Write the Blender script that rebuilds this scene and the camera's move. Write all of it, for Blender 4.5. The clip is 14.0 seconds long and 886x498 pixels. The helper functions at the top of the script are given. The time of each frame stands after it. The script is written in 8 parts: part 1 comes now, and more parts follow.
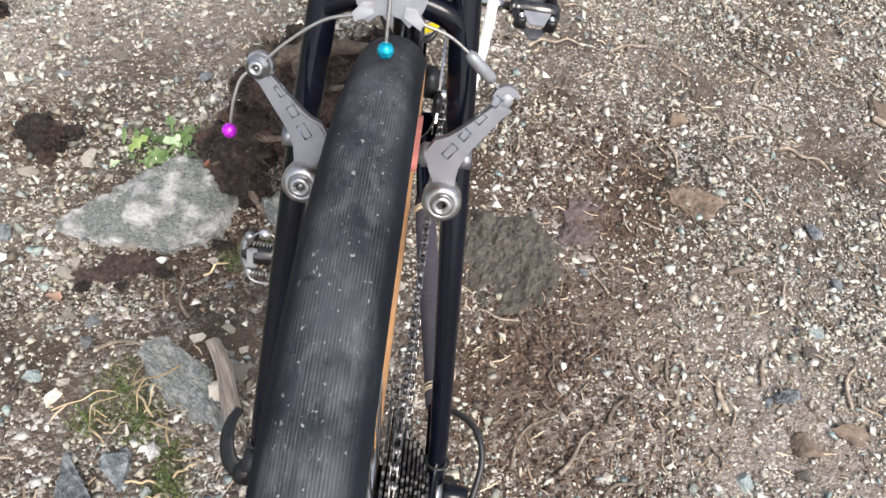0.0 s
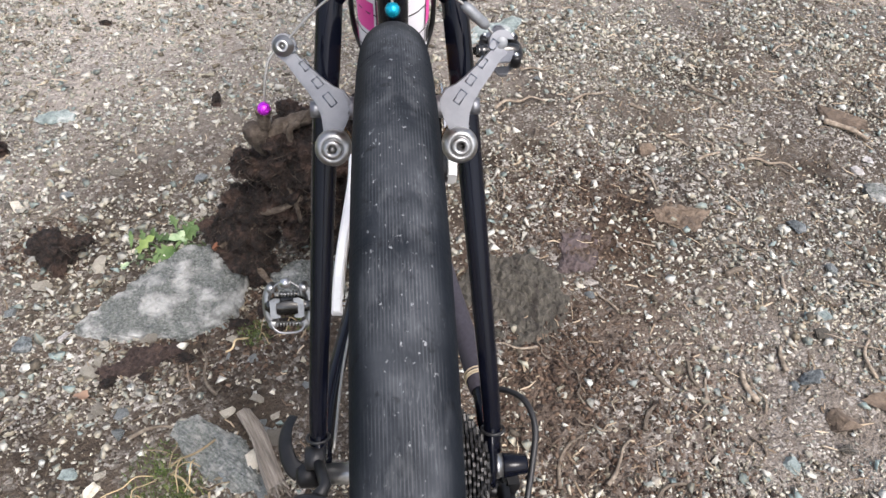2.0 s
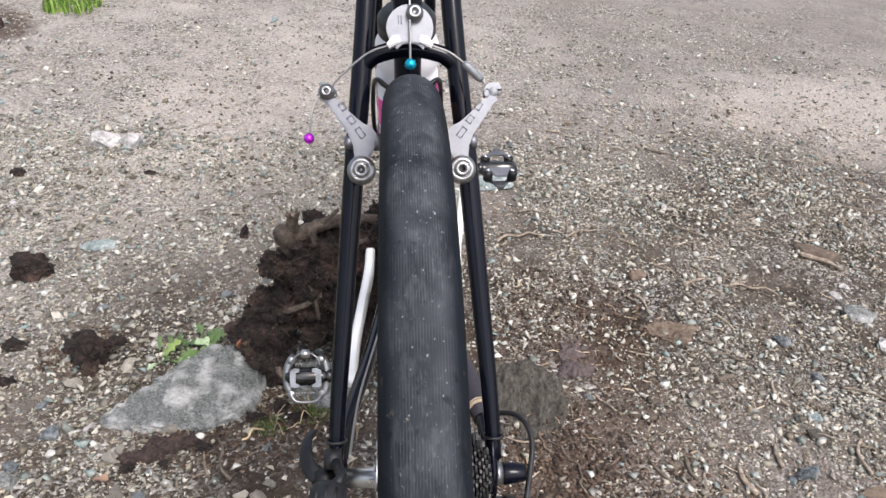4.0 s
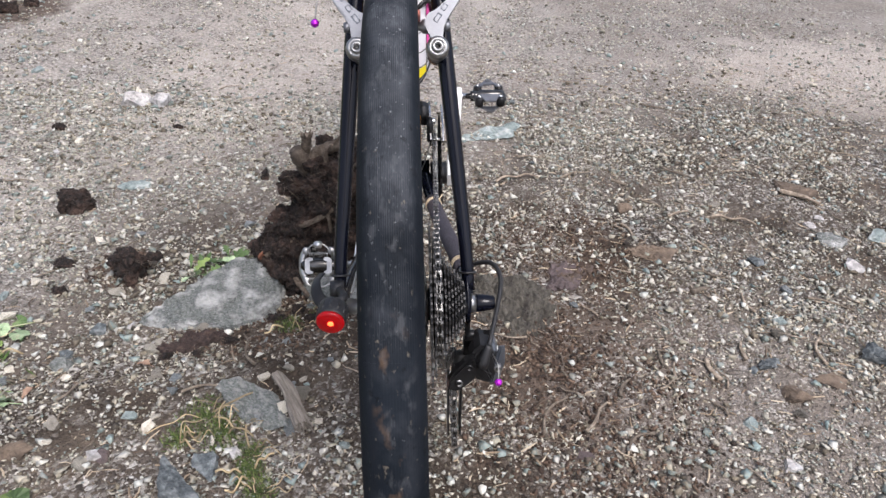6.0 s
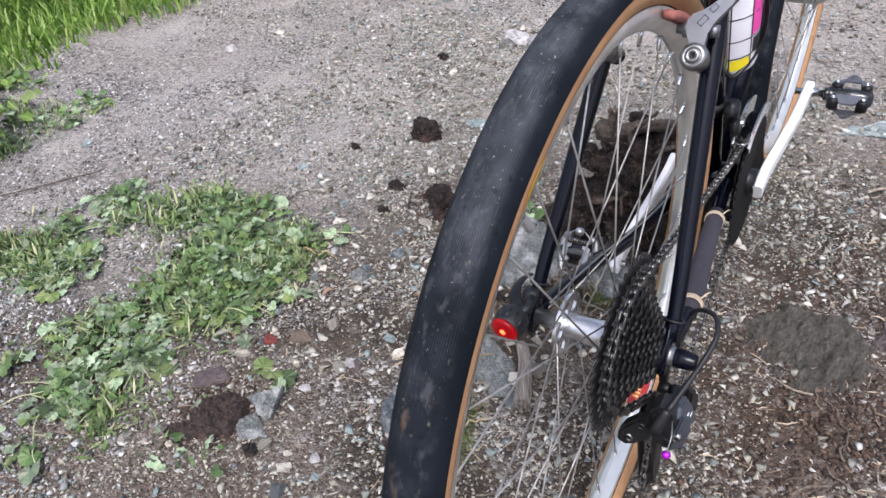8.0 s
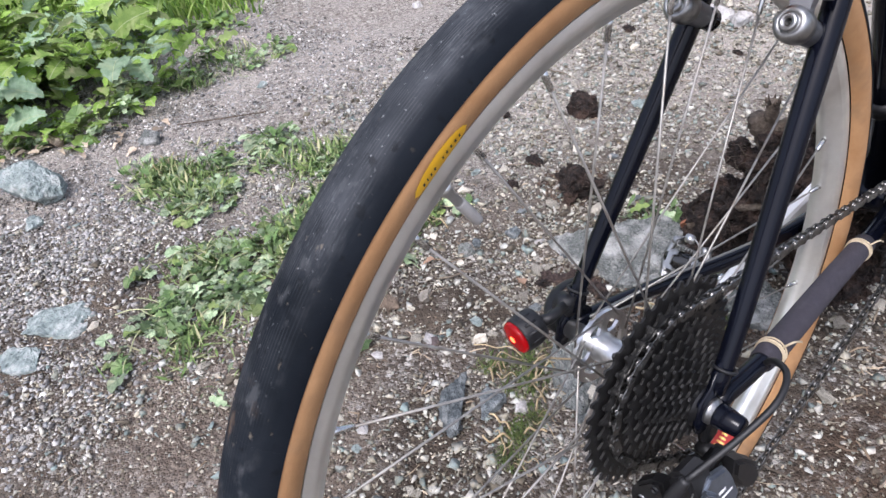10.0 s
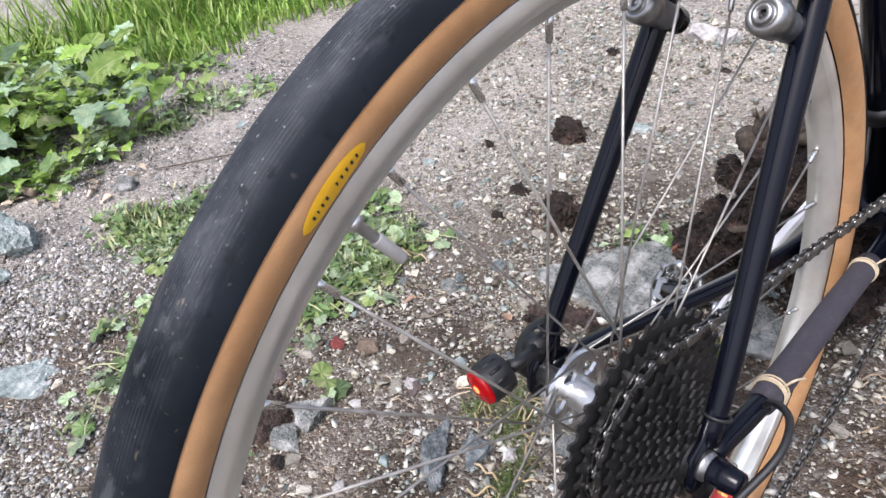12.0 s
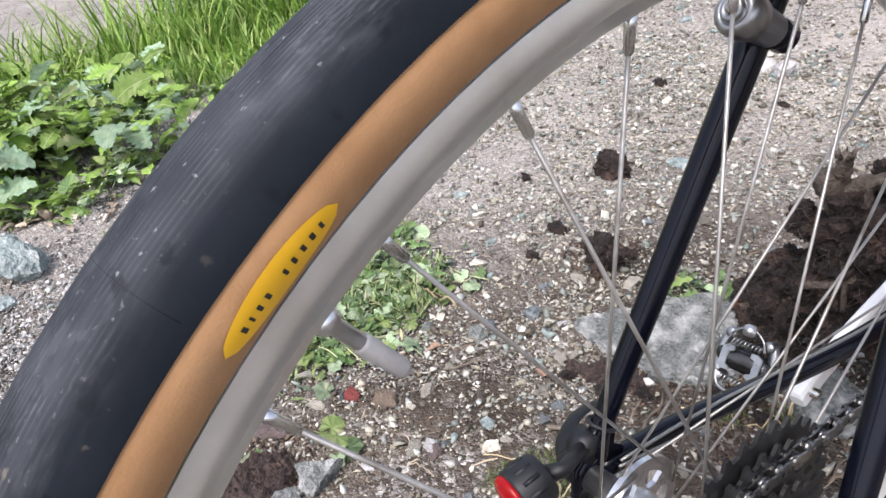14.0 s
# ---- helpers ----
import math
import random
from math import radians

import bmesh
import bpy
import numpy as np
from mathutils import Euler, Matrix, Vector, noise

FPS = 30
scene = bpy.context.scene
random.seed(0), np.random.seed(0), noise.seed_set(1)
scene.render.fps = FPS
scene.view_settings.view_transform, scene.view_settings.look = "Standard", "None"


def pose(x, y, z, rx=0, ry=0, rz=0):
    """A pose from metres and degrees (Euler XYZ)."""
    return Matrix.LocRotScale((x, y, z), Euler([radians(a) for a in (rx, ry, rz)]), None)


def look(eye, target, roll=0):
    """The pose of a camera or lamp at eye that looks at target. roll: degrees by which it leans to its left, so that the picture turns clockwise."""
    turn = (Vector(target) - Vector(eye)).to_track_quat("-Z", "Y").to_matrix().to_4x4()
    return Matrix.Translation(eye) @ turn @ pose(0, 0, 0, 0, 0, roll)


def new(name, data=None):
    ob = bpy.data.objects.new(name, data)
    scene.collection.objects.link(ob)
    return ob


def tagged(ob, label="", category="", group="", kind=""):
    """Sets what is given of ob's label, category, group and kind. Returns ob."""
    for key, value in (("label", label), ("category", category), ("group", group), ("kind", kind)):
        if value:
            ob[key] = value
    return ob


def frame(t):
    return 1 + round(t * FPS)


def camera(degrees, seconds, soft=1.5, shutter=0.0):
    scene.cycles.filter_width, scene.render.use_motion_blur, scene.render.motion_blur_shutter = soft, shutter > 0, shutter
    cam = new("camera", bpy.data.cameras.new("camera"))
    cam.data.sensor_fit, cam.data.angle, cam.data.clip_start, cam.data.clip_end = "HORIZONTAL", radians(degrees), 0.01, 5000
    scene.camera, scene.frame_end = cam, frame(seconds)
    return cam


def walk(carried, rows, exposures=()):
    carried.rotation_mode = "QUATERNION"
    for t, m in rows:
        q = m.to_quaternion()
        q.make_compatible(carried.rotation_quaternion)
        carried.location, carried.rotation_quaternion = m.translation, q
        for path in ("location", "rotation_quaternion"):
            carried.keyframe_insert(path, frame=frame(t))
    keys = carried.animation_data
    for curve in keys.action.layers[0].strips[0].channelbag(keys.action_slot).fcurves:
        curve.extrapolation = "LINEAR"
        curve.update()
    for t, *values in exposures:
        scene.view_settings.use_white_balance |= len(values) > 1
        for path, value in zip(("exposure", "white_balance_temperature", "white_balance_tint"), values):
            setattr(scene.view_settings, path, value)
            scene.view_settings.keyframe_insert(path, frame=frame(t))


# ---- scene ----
cam = camera(63.39, 14.0)
PATH = [
    (0, (0.0149, -0.1438, 0.9119), (0.1464, 0.8889, -0.6775), 16.28),
    (0.5, (0.0129, -0.1663, 0.9211), (0.0915, 0.9684, -0.6009), 7.12),
    (1, (-0.0224, -0.1943, 0.9157), (0.1484, 1.0089, -0.5449), 6.70),
    (1.5, (-0.0167, -0.2178, 0.8991), (0.1633, 1.0120, -0.5380), 6.37),
    (2, (-0.0042, -0.2543, 0.8724), (0.1310, 1.0263, -0.5247), 5.53),
    (2.5, (-0.0003, -0.2849, 0.8675), (0.1080, 1.0945, -0.4346), 5.33),
    (3, (-0.0061, -0.3099, 0.8594), (0.0961, 1.1866, -0.3068), 5.26),
    (3.2, (-0.0063, -0.3219, 0.8537), (0.0979, 1.2117, -0.2630), 5.10),
    (5.3, (-0.0056, -0.5852, 0.8127), (0.0824, 1.0367, -0.1729), 2.86),
    (5.5, (0.0066, -0.5941, 0.8087), (0.0920, 1.0196, -0.1906), 2.83),
    (6, (0.0296, -0.6077, 0.8013), (0.0805, 0.9871, -0.2301), 2.61),
    (6.5, (0.0316, -0.6177, 0.7979), (0.0186, 0.9647, -0.2536), 2.53),
    (7, (0.0541, -0.6158, 0.8242), (-0.1606, 0.9250, -0.2667), 1.93),
    (7.5, (0.1402, -0.5421, 0.8150), (-0.4690, 0.8519, -0.3233), -1.99),
    (8, (0.1860, -0.4815, 0.8338), (-0.6975, 0.7393, -0.3233), -5.20),
    (8.2, (0.1818, -0.4538, 0.8405), (-0.7824, 0.7069, -0.3141), -5.79),
    (10.3, (0.2672, -0.3113, 0.7545), (-0.9984, 0.5068, -0.4027), -9.19),
    (10.5, (0.2727, -0.3073, 0.7483), (-0.9973, 0.5089, -0.4054), -9.59),
    (11, (0.2702, -0.2998, 0.7380), (-1.0075, 0.5273, -0.3993), -10.47),
    (11.5, (0.2492, -0.2835, 0.7269), (-1.0383, 0.5624, -0.3854), -11.02),
    (12, (0.2335, -0.2600, 0.7266), (-1.0637, 0.6057, -0.3586), -11.08),
    (12.5, (0.2102, -0.2426, 0.7125), (-1.0965, 0.6347, -0.3519), -10.93),
    (13, (0.1910, -0.2195, 0.6982), (-1.1331, 0.6542, -0.3475), -10.60),
    (13.5, (0.1707, -0.2106, 0.6860), (-1.1791, 0.6460, -0.3409), -10.35),
    (14, (0.1540, -0.1990, 0.6849), (-1.2197, 0.6350, -0.3287), -10.65),
]
# the phone's exposure and white balance drift a little on the way
LIGHTEN = [(0.0, 1.24, 6600, 12), (1.0, 1.11, 6550, 12), (2.5, 0.95, 6450, 13), (6.0, 0.77, 6300, 14), (8.0, 0.69, 6000, 16), (10.5, 0.9, 6100, 16), (14.0, 1.05, 6250, 15)]
walk(cam, [(t, look(eye, target, roll)) for t, eye, target, roll in PATH], LIGHTEN)

# ---- world and light: bright overcast sky, weak soft sun ----
world = bpy.data.worlds.new("overcast_sky")
scene.world = world
world.use_nodes = True
SUN_EL, SUN_AZ = radians(58), radians(150)
wn = world.node_tree
wbg = wn.nodes["Background"]
sky = wn.nodes.new("ShaderNodeTexSky")
sky.sky_type, sky.sun_disc = "NISHITA", False
sky.sun_elevation, sky.sun_rotation = SUN_EL, SUN_AZ
sky.air_density, sky.dust_density, sky.ozone_density = 1.0, 4.0, 1.0
soft_sky = wn.nodes.new("ShaderNodeHueSaturation")
soft_sky.inputs["Saturation"].default_value = 0.62
wn.links.new(sky.outputs[0], soft_sky.inputs["Color"])
wn.links.new(soft_sky.outputs[0], wbg.inputs["Color"])
wbg.inputs["Strength"].default_value = 0.15
sun_data = bpy.data.lights.new("sun", "SUN")
sun_data.energy, sun_data.angle, sun_data.color = 1.5, radians(24), (1.0, 0.98, 0.95)
sun = new("sun", sun_data)
sun.matrix_world = look((math.sin(SUN_AZ) * math.cos(SUN_EL) * 20, math.cos(SUN_AZ) * math.cos(SUN_EL) * 20, math.sin(SUN_EL) * 20), (0, 0, 0))


# ---- materials ----
def material(name, colors, rough=0.6, metal=0.0, scale=20.0, detail=6.0, bump=0.0, bump_scale=None, island=False, per_object=0.0,
             stain=None, stain_scale=3.0, stain_at=(0.55, 0.7), stretch=(1, 1, 1), rough_var=0.1, coat=0.0, subsurface=0.0):
    """A noise-mixed surface: colours along a ramp, a second stain scale, and fine relief."""
    m = bpy.data.materials.new(name)
    m.use_nodes = True
    nt = m.node_tree
    b = nt.nodes["Principled BSDF"]
    b.inputs["Metallic"].default_value = metal
    b.inputs["Coat Weight"].default_value = coat
    co = nt.nodes.new("ShaderNodeTexCoord")
    mp = nt.nodes.new("ShaderNodeMapping")
    mp.inputs["Scale"].default_value = stretch
    nt.links.new(co.outputs["Object"], mp.inputs["Vector"])
    n = nt.nodes.new("ShaderNodeTexNoise")
    n.inputs["Scale"].default_value, n.inputs["Detail"].default_value, n.inputs["Roughness"].default_value = scale, detail, 0.65
    nt.links.new(mp.outputs[0], n.inputs["Vector"])
    ramp = nt.nodes.new("ShaderNodeValToRGB")
    els = ramp.color_ramp.elements
    while len(els) < len(colors):
        els.new(0.5)
    for i, c in enumerate(colors):
        els[i].position = 0.3 + 0.4 * i / max(1, len(colors) - 1) if not island else i / max(1, len(colors) - 1)
        els[i].color = (*c, 1)
    if island:
        geo = nt.nodes.new("ShaderNodeNewGeometry")
        mixv = nt.nodes.new("ShaderNodeMath")
        mixv.operation = "MULTIPLY_ADD"
        mixv.inputs[1].default_value = 0.22
        sub = nt.nodes.new("ShaderNodeMath")
        sub.operation = "SUBTRACT"
        sub.inputs[1].default_value = 0.5
        nt.links.new(n.outputs[0], sub.inputs[0])
        nt.links.new(sub.outputs[0], mixv.inputs[0])
        nt.links.new(geo.outputs["Random Per Island"], mixv.inputs[2])
        nt.links.new(mixv.outputs[0], ramp.inputs[0])
    else:
        nt.links.new(n.outputs[0], ramp.inputs[0])
    out = ramp.outputs[0]
    if per_object:
        info = nt.nodes.new("ShaderNodeObjectInfo")
        rng = nt.nodes.new("ShaderNodeMapRange")
        rng.inputs["To Min"].default_value, rng.inputs["To Max"].default_value = 1 - per_object, 1 + per_object
        hs = nt.nodes.new("ShaderNodeHueSaturation")
        nt.links.new(info.outputs["Random"], rng.inputs["Value"])
        nt.links.new(rng.outputs[0], hs.inputs["Value"])
        nt.links.new(out, hs.inputs["Color"])
        out = hs.outputs[0]
    if stain:
        n2 = nt.nodes.new("ShaderNodeTexNoise")
        n2.inputs["Scale"].default_value, n2.inputs["Detail"].default_value = stain_scale, 8
        nt.links.new(mp.outputs[0], n2.inputs["Vector"])
        r2 = nt.nodes.new("ShaderNodeMapRange")
        r2.inputs["From Min"].default_value, r2.inputs["From Max"].default_value = stain_at
        nt.links.new(n2.outputs[0], r2.inputs["Value"])
        mx = nt.nodes.new("ShaderNodeMix")
        mx.data_type = "RGBA"
        nt.links.new(r2.outputs[0], mx.inputs["Factor"])
        nt.links.new(out, mx.inputs["A"])
        mx.inputs["B"].default_value = (*stain, 1)
        out = mx.outputs["Result"]
    nt.links.new(out, b.inputs["Base Color"])
    rr = nt.nodes.new("ShaderNodeMapRange")
    rr.inputs["To Min"].default_value, rr.inputs["To Max"].default_value = max(0.02, rough - rough_var), min(1, rough + rough_var)
    nt.links.new(n.outputs[0], rr.inputs["Value"])
    nt.links.new(rr.outputs[0], b.inputs["Roughness"])
    if bump:
        n3 = nt.nodes.new("ShaderNodeTexNoise")
        n3.inputs["Scale"].default_value, n3.inputs["Detail"].default_value = bump_scale or scale * 4, 8
        nt.links.new(mp.outputs[0], n3.inputs["Vector"])
        bp = nt.nodes.new("ShaderNodeBump")
        bp.inputs["Strength"].default_value, bp.inputs["Distance"].default_value = 1.0, bump
        nt.links.new(n3.outputs[0], bp.inputs["Height"])
        nt.links.new(bp.outputs[0], b.inputs["Normal"])
    return m


def thin_leaf(m, share):
    """Let a share of the light that falls on a leaf pass through it."""
    nt = m.node_tree
    b = nt.nodes["Principled BSDF"]
    glow = nt.nodes.new("ShaderNodeBsdfTranslucent")
    nt.links.new(b.inputs["Base Color"].links[0].from_socket, glow.inputs["Color"])
    mx = nt.nodes.new("ShaderNodeMixShader")
    mx.inputs[0].default_value = share
    nt.links.new(b.outputs[0], mx.inputs[1])
    nt.links.new(glow.outputs[0], mx.inputs[2])
    nt.links.new(mx.outputs[0], nt.nodes["Material Output"].inputs["Surface"])


M = {}
M["paint"] = material("black_gloss_paint", [(0.0018, 0.0022, 0.005), (0.004, 0.005, 0.010)], 0.14, scale=9, stain=(0.02, 0.02, 0.022), stain_scale=140, stain_at=(0.72, 0.86), rough_var=0.05)
M["paint"].node_tree.nodes["Principled BSDF"].inputs["Specular IOR Level"].default_value = 0.22
M["black_metal"] = material("black_anodised_metal", [(0.005, 0.005, 0.006), (0.018, 0.018, 0.019)], 0.42, 0.4, scale=60, stain=(0.05, 0.045, 0.04), stain_scale=90, stain_at=(0.64, 0.88), bump=0.0002)
M["black_plastic"] = material("black_plastic", [(0.005, 0.005, 0.006), (0.014, 0.014, 0.015)], 0.5, scale=80, stain=(0.045, 0.042, 0.04), stain_scale=70, stain_at=(0.64, 0.9))
M["grey_metal"] = material("dark_grey_anodised_panel", [(0.1, 0.115, 0.14), (0.17, 0.19, 0.225)], 0.32, 0.7, scale=40, stain=(0.06, 0.062, 0.068), stain_scale=30, stain_at=(0.55, 0.75))
M["silver"] = material("polished_aluminium", [(0.5, 0.5, 0.49), (0.68, 0.68, 0.67)], 0.22, 1.0, scale=50, stain=(0.35, 0.34, 0.32), stain_scale=40, stain_at=(0.6, 0.85))
M["brushed"] = material("brushed_aluminium", [(0.17, 0.175, 0.19), (0.25, 0.255, 0.27)], 0.48, 0.9, scale=60, bump=0.00003, bump_scale=900, stain=(0.2, 0.2, 0.205), stain_scale=60, stain_at=(0.58, 0.85))
M["rim_metal"] = material("worn_rim_aluminium", [(0.72, 0.707, 0.662), (0.86, 0.847, 0.802)], 0.34, 0.78, scale=30, stain=(0.56, 0.535, 0.485), stain_scale=22, stain_at=(0.5, 0.8))
M["spoke"] = material("stainless_spoke", [(0.26, 0.248, 0.226), (0.44, 0.42, 0.39)], 0.42, 0.72, scale=60, stain=(0.22, 0.19, 0.16), stain_scale=50)
M["chain"] = material("oily_chain_steel", [(0.1, 0.098, 0.094), (0.4, 0.393, 0.38)], 0.3, 0.95, scale=200, stain=(0.02, 0.0185, 0.017), stain_scale=160, stain_at=(0.45, 0.62))
M["cog"] = material("black_cog_steel", [(0.011, 0.011, 0.0115), (0.034, 0.033, 0.032)], 0.4, 0.5, scale=120, stain=(0.07, 0.062, 0.053), stain_scale=150, stain_at=(0.64, 0.85), bump=0.0002)
M["ring"] = material("matt_black_chainring", [(0.005, 0.005, 0.0055), (0.014, 0.0135, 0.013)], 0.75, 0.0, scale=120, stain=(0.05, 0.042, 0.034), stain_scale=110, stain_at=(0.6, 0.85), bump=0.0002)
M["ring"].node_tree.nodes["Principled BSDF"].inputs["Specular IOR Level"].default_value = 0.12
M["white_paint"] = material("scuffed_white_paint", [(0.74, 0.74, 0.73), (0.84, 0.84, 0.83)], 0.4, scale=30, stain=(0.35, 0.34, 0.31), stain_scale=45, stain_at=(0.66, 0.85))
M["bottle"] = material("white_bottle_plastic", [(0.72, 0.7, 0.74), (0.82, 0.8, 0.82)], 0.4, scale=14)
M["pink"] = material("pink_print", [(0.75, 0.05, 0.32), (0.85, 0.08, 0.4)], 0.4, scale=14)
M["yellow"] = material("yellow_print", [(0.74, 0.4, 0.008), (0.82, 0.46, 0.014)], 0.5, scale=40)
M["lemon"] = material("lemon_yellow_print", [(0.78, 0.62, 0.008), (0.85, 0.7, 0.014)], 0.45, scale=14)
M["ink"] = material("black_print", [(0.01, 0.01, 0.01), (0.02, 0.02, 0.02)], 0.5)
M["clip"] = material("worn_clip_steel", [(0.04, 0.039, 0.037), (0.13, 0.127, 0.122)], 0.24, 0.95, scale=60, stain=(0.03, 0.026, 0.022), stain_scale=150, stain_at=(0.56, 0.75))
M["wrap"] = material("charcoal_fabric_wrap", [(0.02, 0.0175, 0.024), (0.042, 0.037, 0.049)], 0.85, scale=300, bump=0.0006, bump_scale=900, stain=(0.062, 0.055, 0.068), stain_scale=60, stain_at=(0.55, 0.9))
M["twine"] = material("natural_twine", [(0.38, 0.3, 0.19), (0.56, 0.47, 0.34)], 0.9, scale=300, bump=0.0004)
M["teal"] = material("teal_anodised_bead", [(0.0, 0.28, 0.42), (0.01, 0.42, 0.58)], 0.25, 0.7, scale=200)
M["purple"] = material("purple_anodised_bead", [(0.38, 0.01, 0.5), (0.6, 0.04, 0.72)], 0.25, 0.7, scale=200)
M["cable"] = material("braided_steel_cable", [(0.22, 0.215, 0.2), (0.4, 0.39, 0.37)], 0.42, 0.8, scale=900)
M["sleeve"] = material("grey_cable_sleeve", [(0.16, 0.17, 0.18), (0.24, 0.25, 0.26)], 0.5, 0.4, scale=200)
M["pad"] = material("salmon_brake_pad", [(0.26, 0.085, 0.068), (0.36, 0.13, 0.1)], 0.8, scale=120)
M["sticker"] = material("red_sticker", [(0.4, 0.022, 0.022), (0.5, 0.04, 0.035)], 0.5, scale=60)
M["gold"] = material("gold_print", [(0.75, 0.45, 0.1), (0.8, 0.5, 0.14)], 0.4, 0.2, scale=60)
M["tan"] = material("tan_skinwall", [(0.33, 0.17, 0.07), (0.43, 0.24, 0.11)], 0.78, scale=40, stain=(0.2, 0.12, 0.065), stain_scale=25, stain_at=(0.58, 0.85), bump=0.0002, bump_scale=1200)
M["red_lens"] = material("red_light_lens", [(0.24, 0.0008, 0.002), (0.36, 0.002, 0.004)], 0.2, scale=50)
lens_bsdf = M["red_lens"].node_tree.nodes["Principled BSDF"]
lens_bsdf.inputs["Emission Color"].default_value, lens_bsdf.inputs["Emission Strength"].default_value = (1.0, 0.005, 0.01, 1), 0.035
lens_bsdf.inputs["Specular IOR Level"].default_value = 0.3
M["led"] = material("lit_red_diode", [(0.8, 0.03, 0.01), (0.9, 0.05, 0.02)], 0.3)
M["led"].node_tree.nodes["Principled BSDF"].inputs["Emission Color"].default_value = (1.0, 0.08, 0.02, 1)
M["led"].node_tree.nodes["Principled BSDF"].inputs["Emission Strength"].default_value = 4.0
M["rock_green"] = material("grey_green_rock", [(0.055, 0.06, 0.056), (0.145, 0.154, 0.144), (0.28, 0.288, 0.27)], 0.94, scale=230, detail=14, bump=0.007, bump_scale=170, stain=(0.25, 0.252, 0.235), stain_scale=80, stain_at=(0.52, 0.66), stretch=(0.8, 1.2, 1.3))
M["rock_pale"] = material("pale_mottled_rock", [(0.045, 0.05, 0.046), (0.105, 0.113, 0.106), (0.165, 0.174, 0.164), (0.29, 0.296, 0.28)], 0.94, scale=300, detail=14, bump=0.008, bump_scale=200, stain=(0.4, 0.4, 0.384), stain_scale=30, stain_at=(0.47, 0.66), stretch=(0.85, 1.1, 1.3))
M["rock_white"] = material("white_rock", [(0.13, 0.125, 0.12), (0.42, 0.4, 0.385), (0.66, 0.64, 0.62)], 0.92, scale=34, detail=12, bump=0.005, bump_scale=90, stain=(0.28, 0.28, 0.28), stain_scale=22, stain_at=(0.54, 0.68))
M["rock_blue"] = material("blue_grey_rock", [(0.025, 0.03, 0.032), (0.085, 0.097, 0.102), (0.2, 0.22, 0.225)], 0.9, scale=110, detail=14, bump=0.008, bump_scale=100, per_object=0.25, stain=(0.2, 0.21, 0.21), stain_scale=50, stain_at=(0.5, 0.74))
M["rock_teal"] = material("pale_blue_green_rock", [(0.1, 0.125, 0.12), (0.21, 0.25, 0.24), (0.36, 0.385, 0.37)], 0.92, scale=60, detail=14, bump=0.006, bump_scale=110, stain=(0.42, 0.43, 0.41), stain_scale=30, stain_at=(0.56, 0.74))
M["rock_brown"] = material("brown_rock", [(0.075, 0.054, 0.038), (0.122, 0.091, 0.066), (0.175, 0.132, 0.098)], 0.95, scale=45, detail=10, bump=0.0025, bump_scale=150, per_object=0.25, stain=(0.07, 0.051, 0.037), stain_scale=26, stain_at=(0.5, 0.64))
M["rock_dark"] = material("dark_damp_stone", [(0.024, 0.0205, 0.016), (0.055, 0.049, 0.039), (0.098, 0.089, 0.073)], 0.9, scale=110, detail=12, bump=0.005, bump_scale=45, per_object=0.1, stain=(0.03, 0.025, 0.02), stain_scale=28, stain_at=(0.58, 0.7), stretch=(1.8, 0.6, 1))
M["rock_maroon"] = material("maroon_stone", [(0.05, 0.038, 0.037), (0.085, 0.064, 0.063), (0.13, 0.1, 0.096)], 0.9, scale=60, detail=12, bump=0.003, bump_scale=120, stain=(0.08, 0.058, 0.045), stain_scale=24, stain_at=(0.5, 0.64))
M["brick_red"] = material("red_brick_fragment", [(0.1, 0.02, 0.018), (0.2, 0.045, 0.035)], 0.95, scale=90, bump=0.002)
M["soil"] = material("dark_root_soil", [(0.002, 0.0013, 0.001), (0.0135, 0.008, 0.006), (0.06, 0.036, 0.0265)], 0.98, scale=130, detail=14, bump=0.006, bump_scale=300, stain=(0.085, 0.05, 0.036), stain_scale=22, stain_at=(0.5, 0.74))
M["soil_flap"] = material("red_brown_rooty_soil", [(0.008, 0.005, 0.004), (0.038, 0.024, 0.02), (0.09, 0.06, 0.05)], 0.98, scale=160, detail=14, bump=0.005, bump_scale=280, stain=(0.11, 0.07, 0.055), stain_scale=40, stain_at=(0.58, 0.76))
M["crumb"] = material("reddish_brown_crumbs", [(0.02, 0.013, 0.009), (0.05, 0.03, 0.02), (0.095, 0.06, 0.04), (0.16, 0.112, 0.078)], 0.95, scale=120, island=True)
M["cut_wood"] = material("torn_red_brown_wood", [(0.14, 0.05, 0.025), (0.3, 0.13, 0.07)], 0.85, scale=120, bump=0.001)
M["root"] = material("weathered_root_bark", [(0.04, 0.028, 0.02), (0.11, 0.083, 0.062), (0.2, 0.165, 0.13)], 0.95, scale=90, detail=12, bump=0.005, per_object=0.25)
M["wood"] = material("weathered_wood", [(0.07, 0.058, 0.047), (0.19, 0.163, 0.135), (0.34, 0.303, 0.257)], 0.92, scale=220, detail=12, bump=0.002, stretch=(0.07, 1, 1))
M["twig"] = material("dry_twig", [(0.085, 0.066, 0.048), (0.175, 0.14, 0.105), (0.29, 0.245, 0.192)], 0.9, scale=130, per_object=0.5, bump=0.0006)
M["litter"] = material("straw_and_bark", [(0.055, 0.038, 0.027), (0.13, 0.092, 0.062), (0.24, 0.18, 0.12), (0.4, 0.32, 0.225), (0.5, 0.42, 0.31)], 0.88, scale=200, island=True)
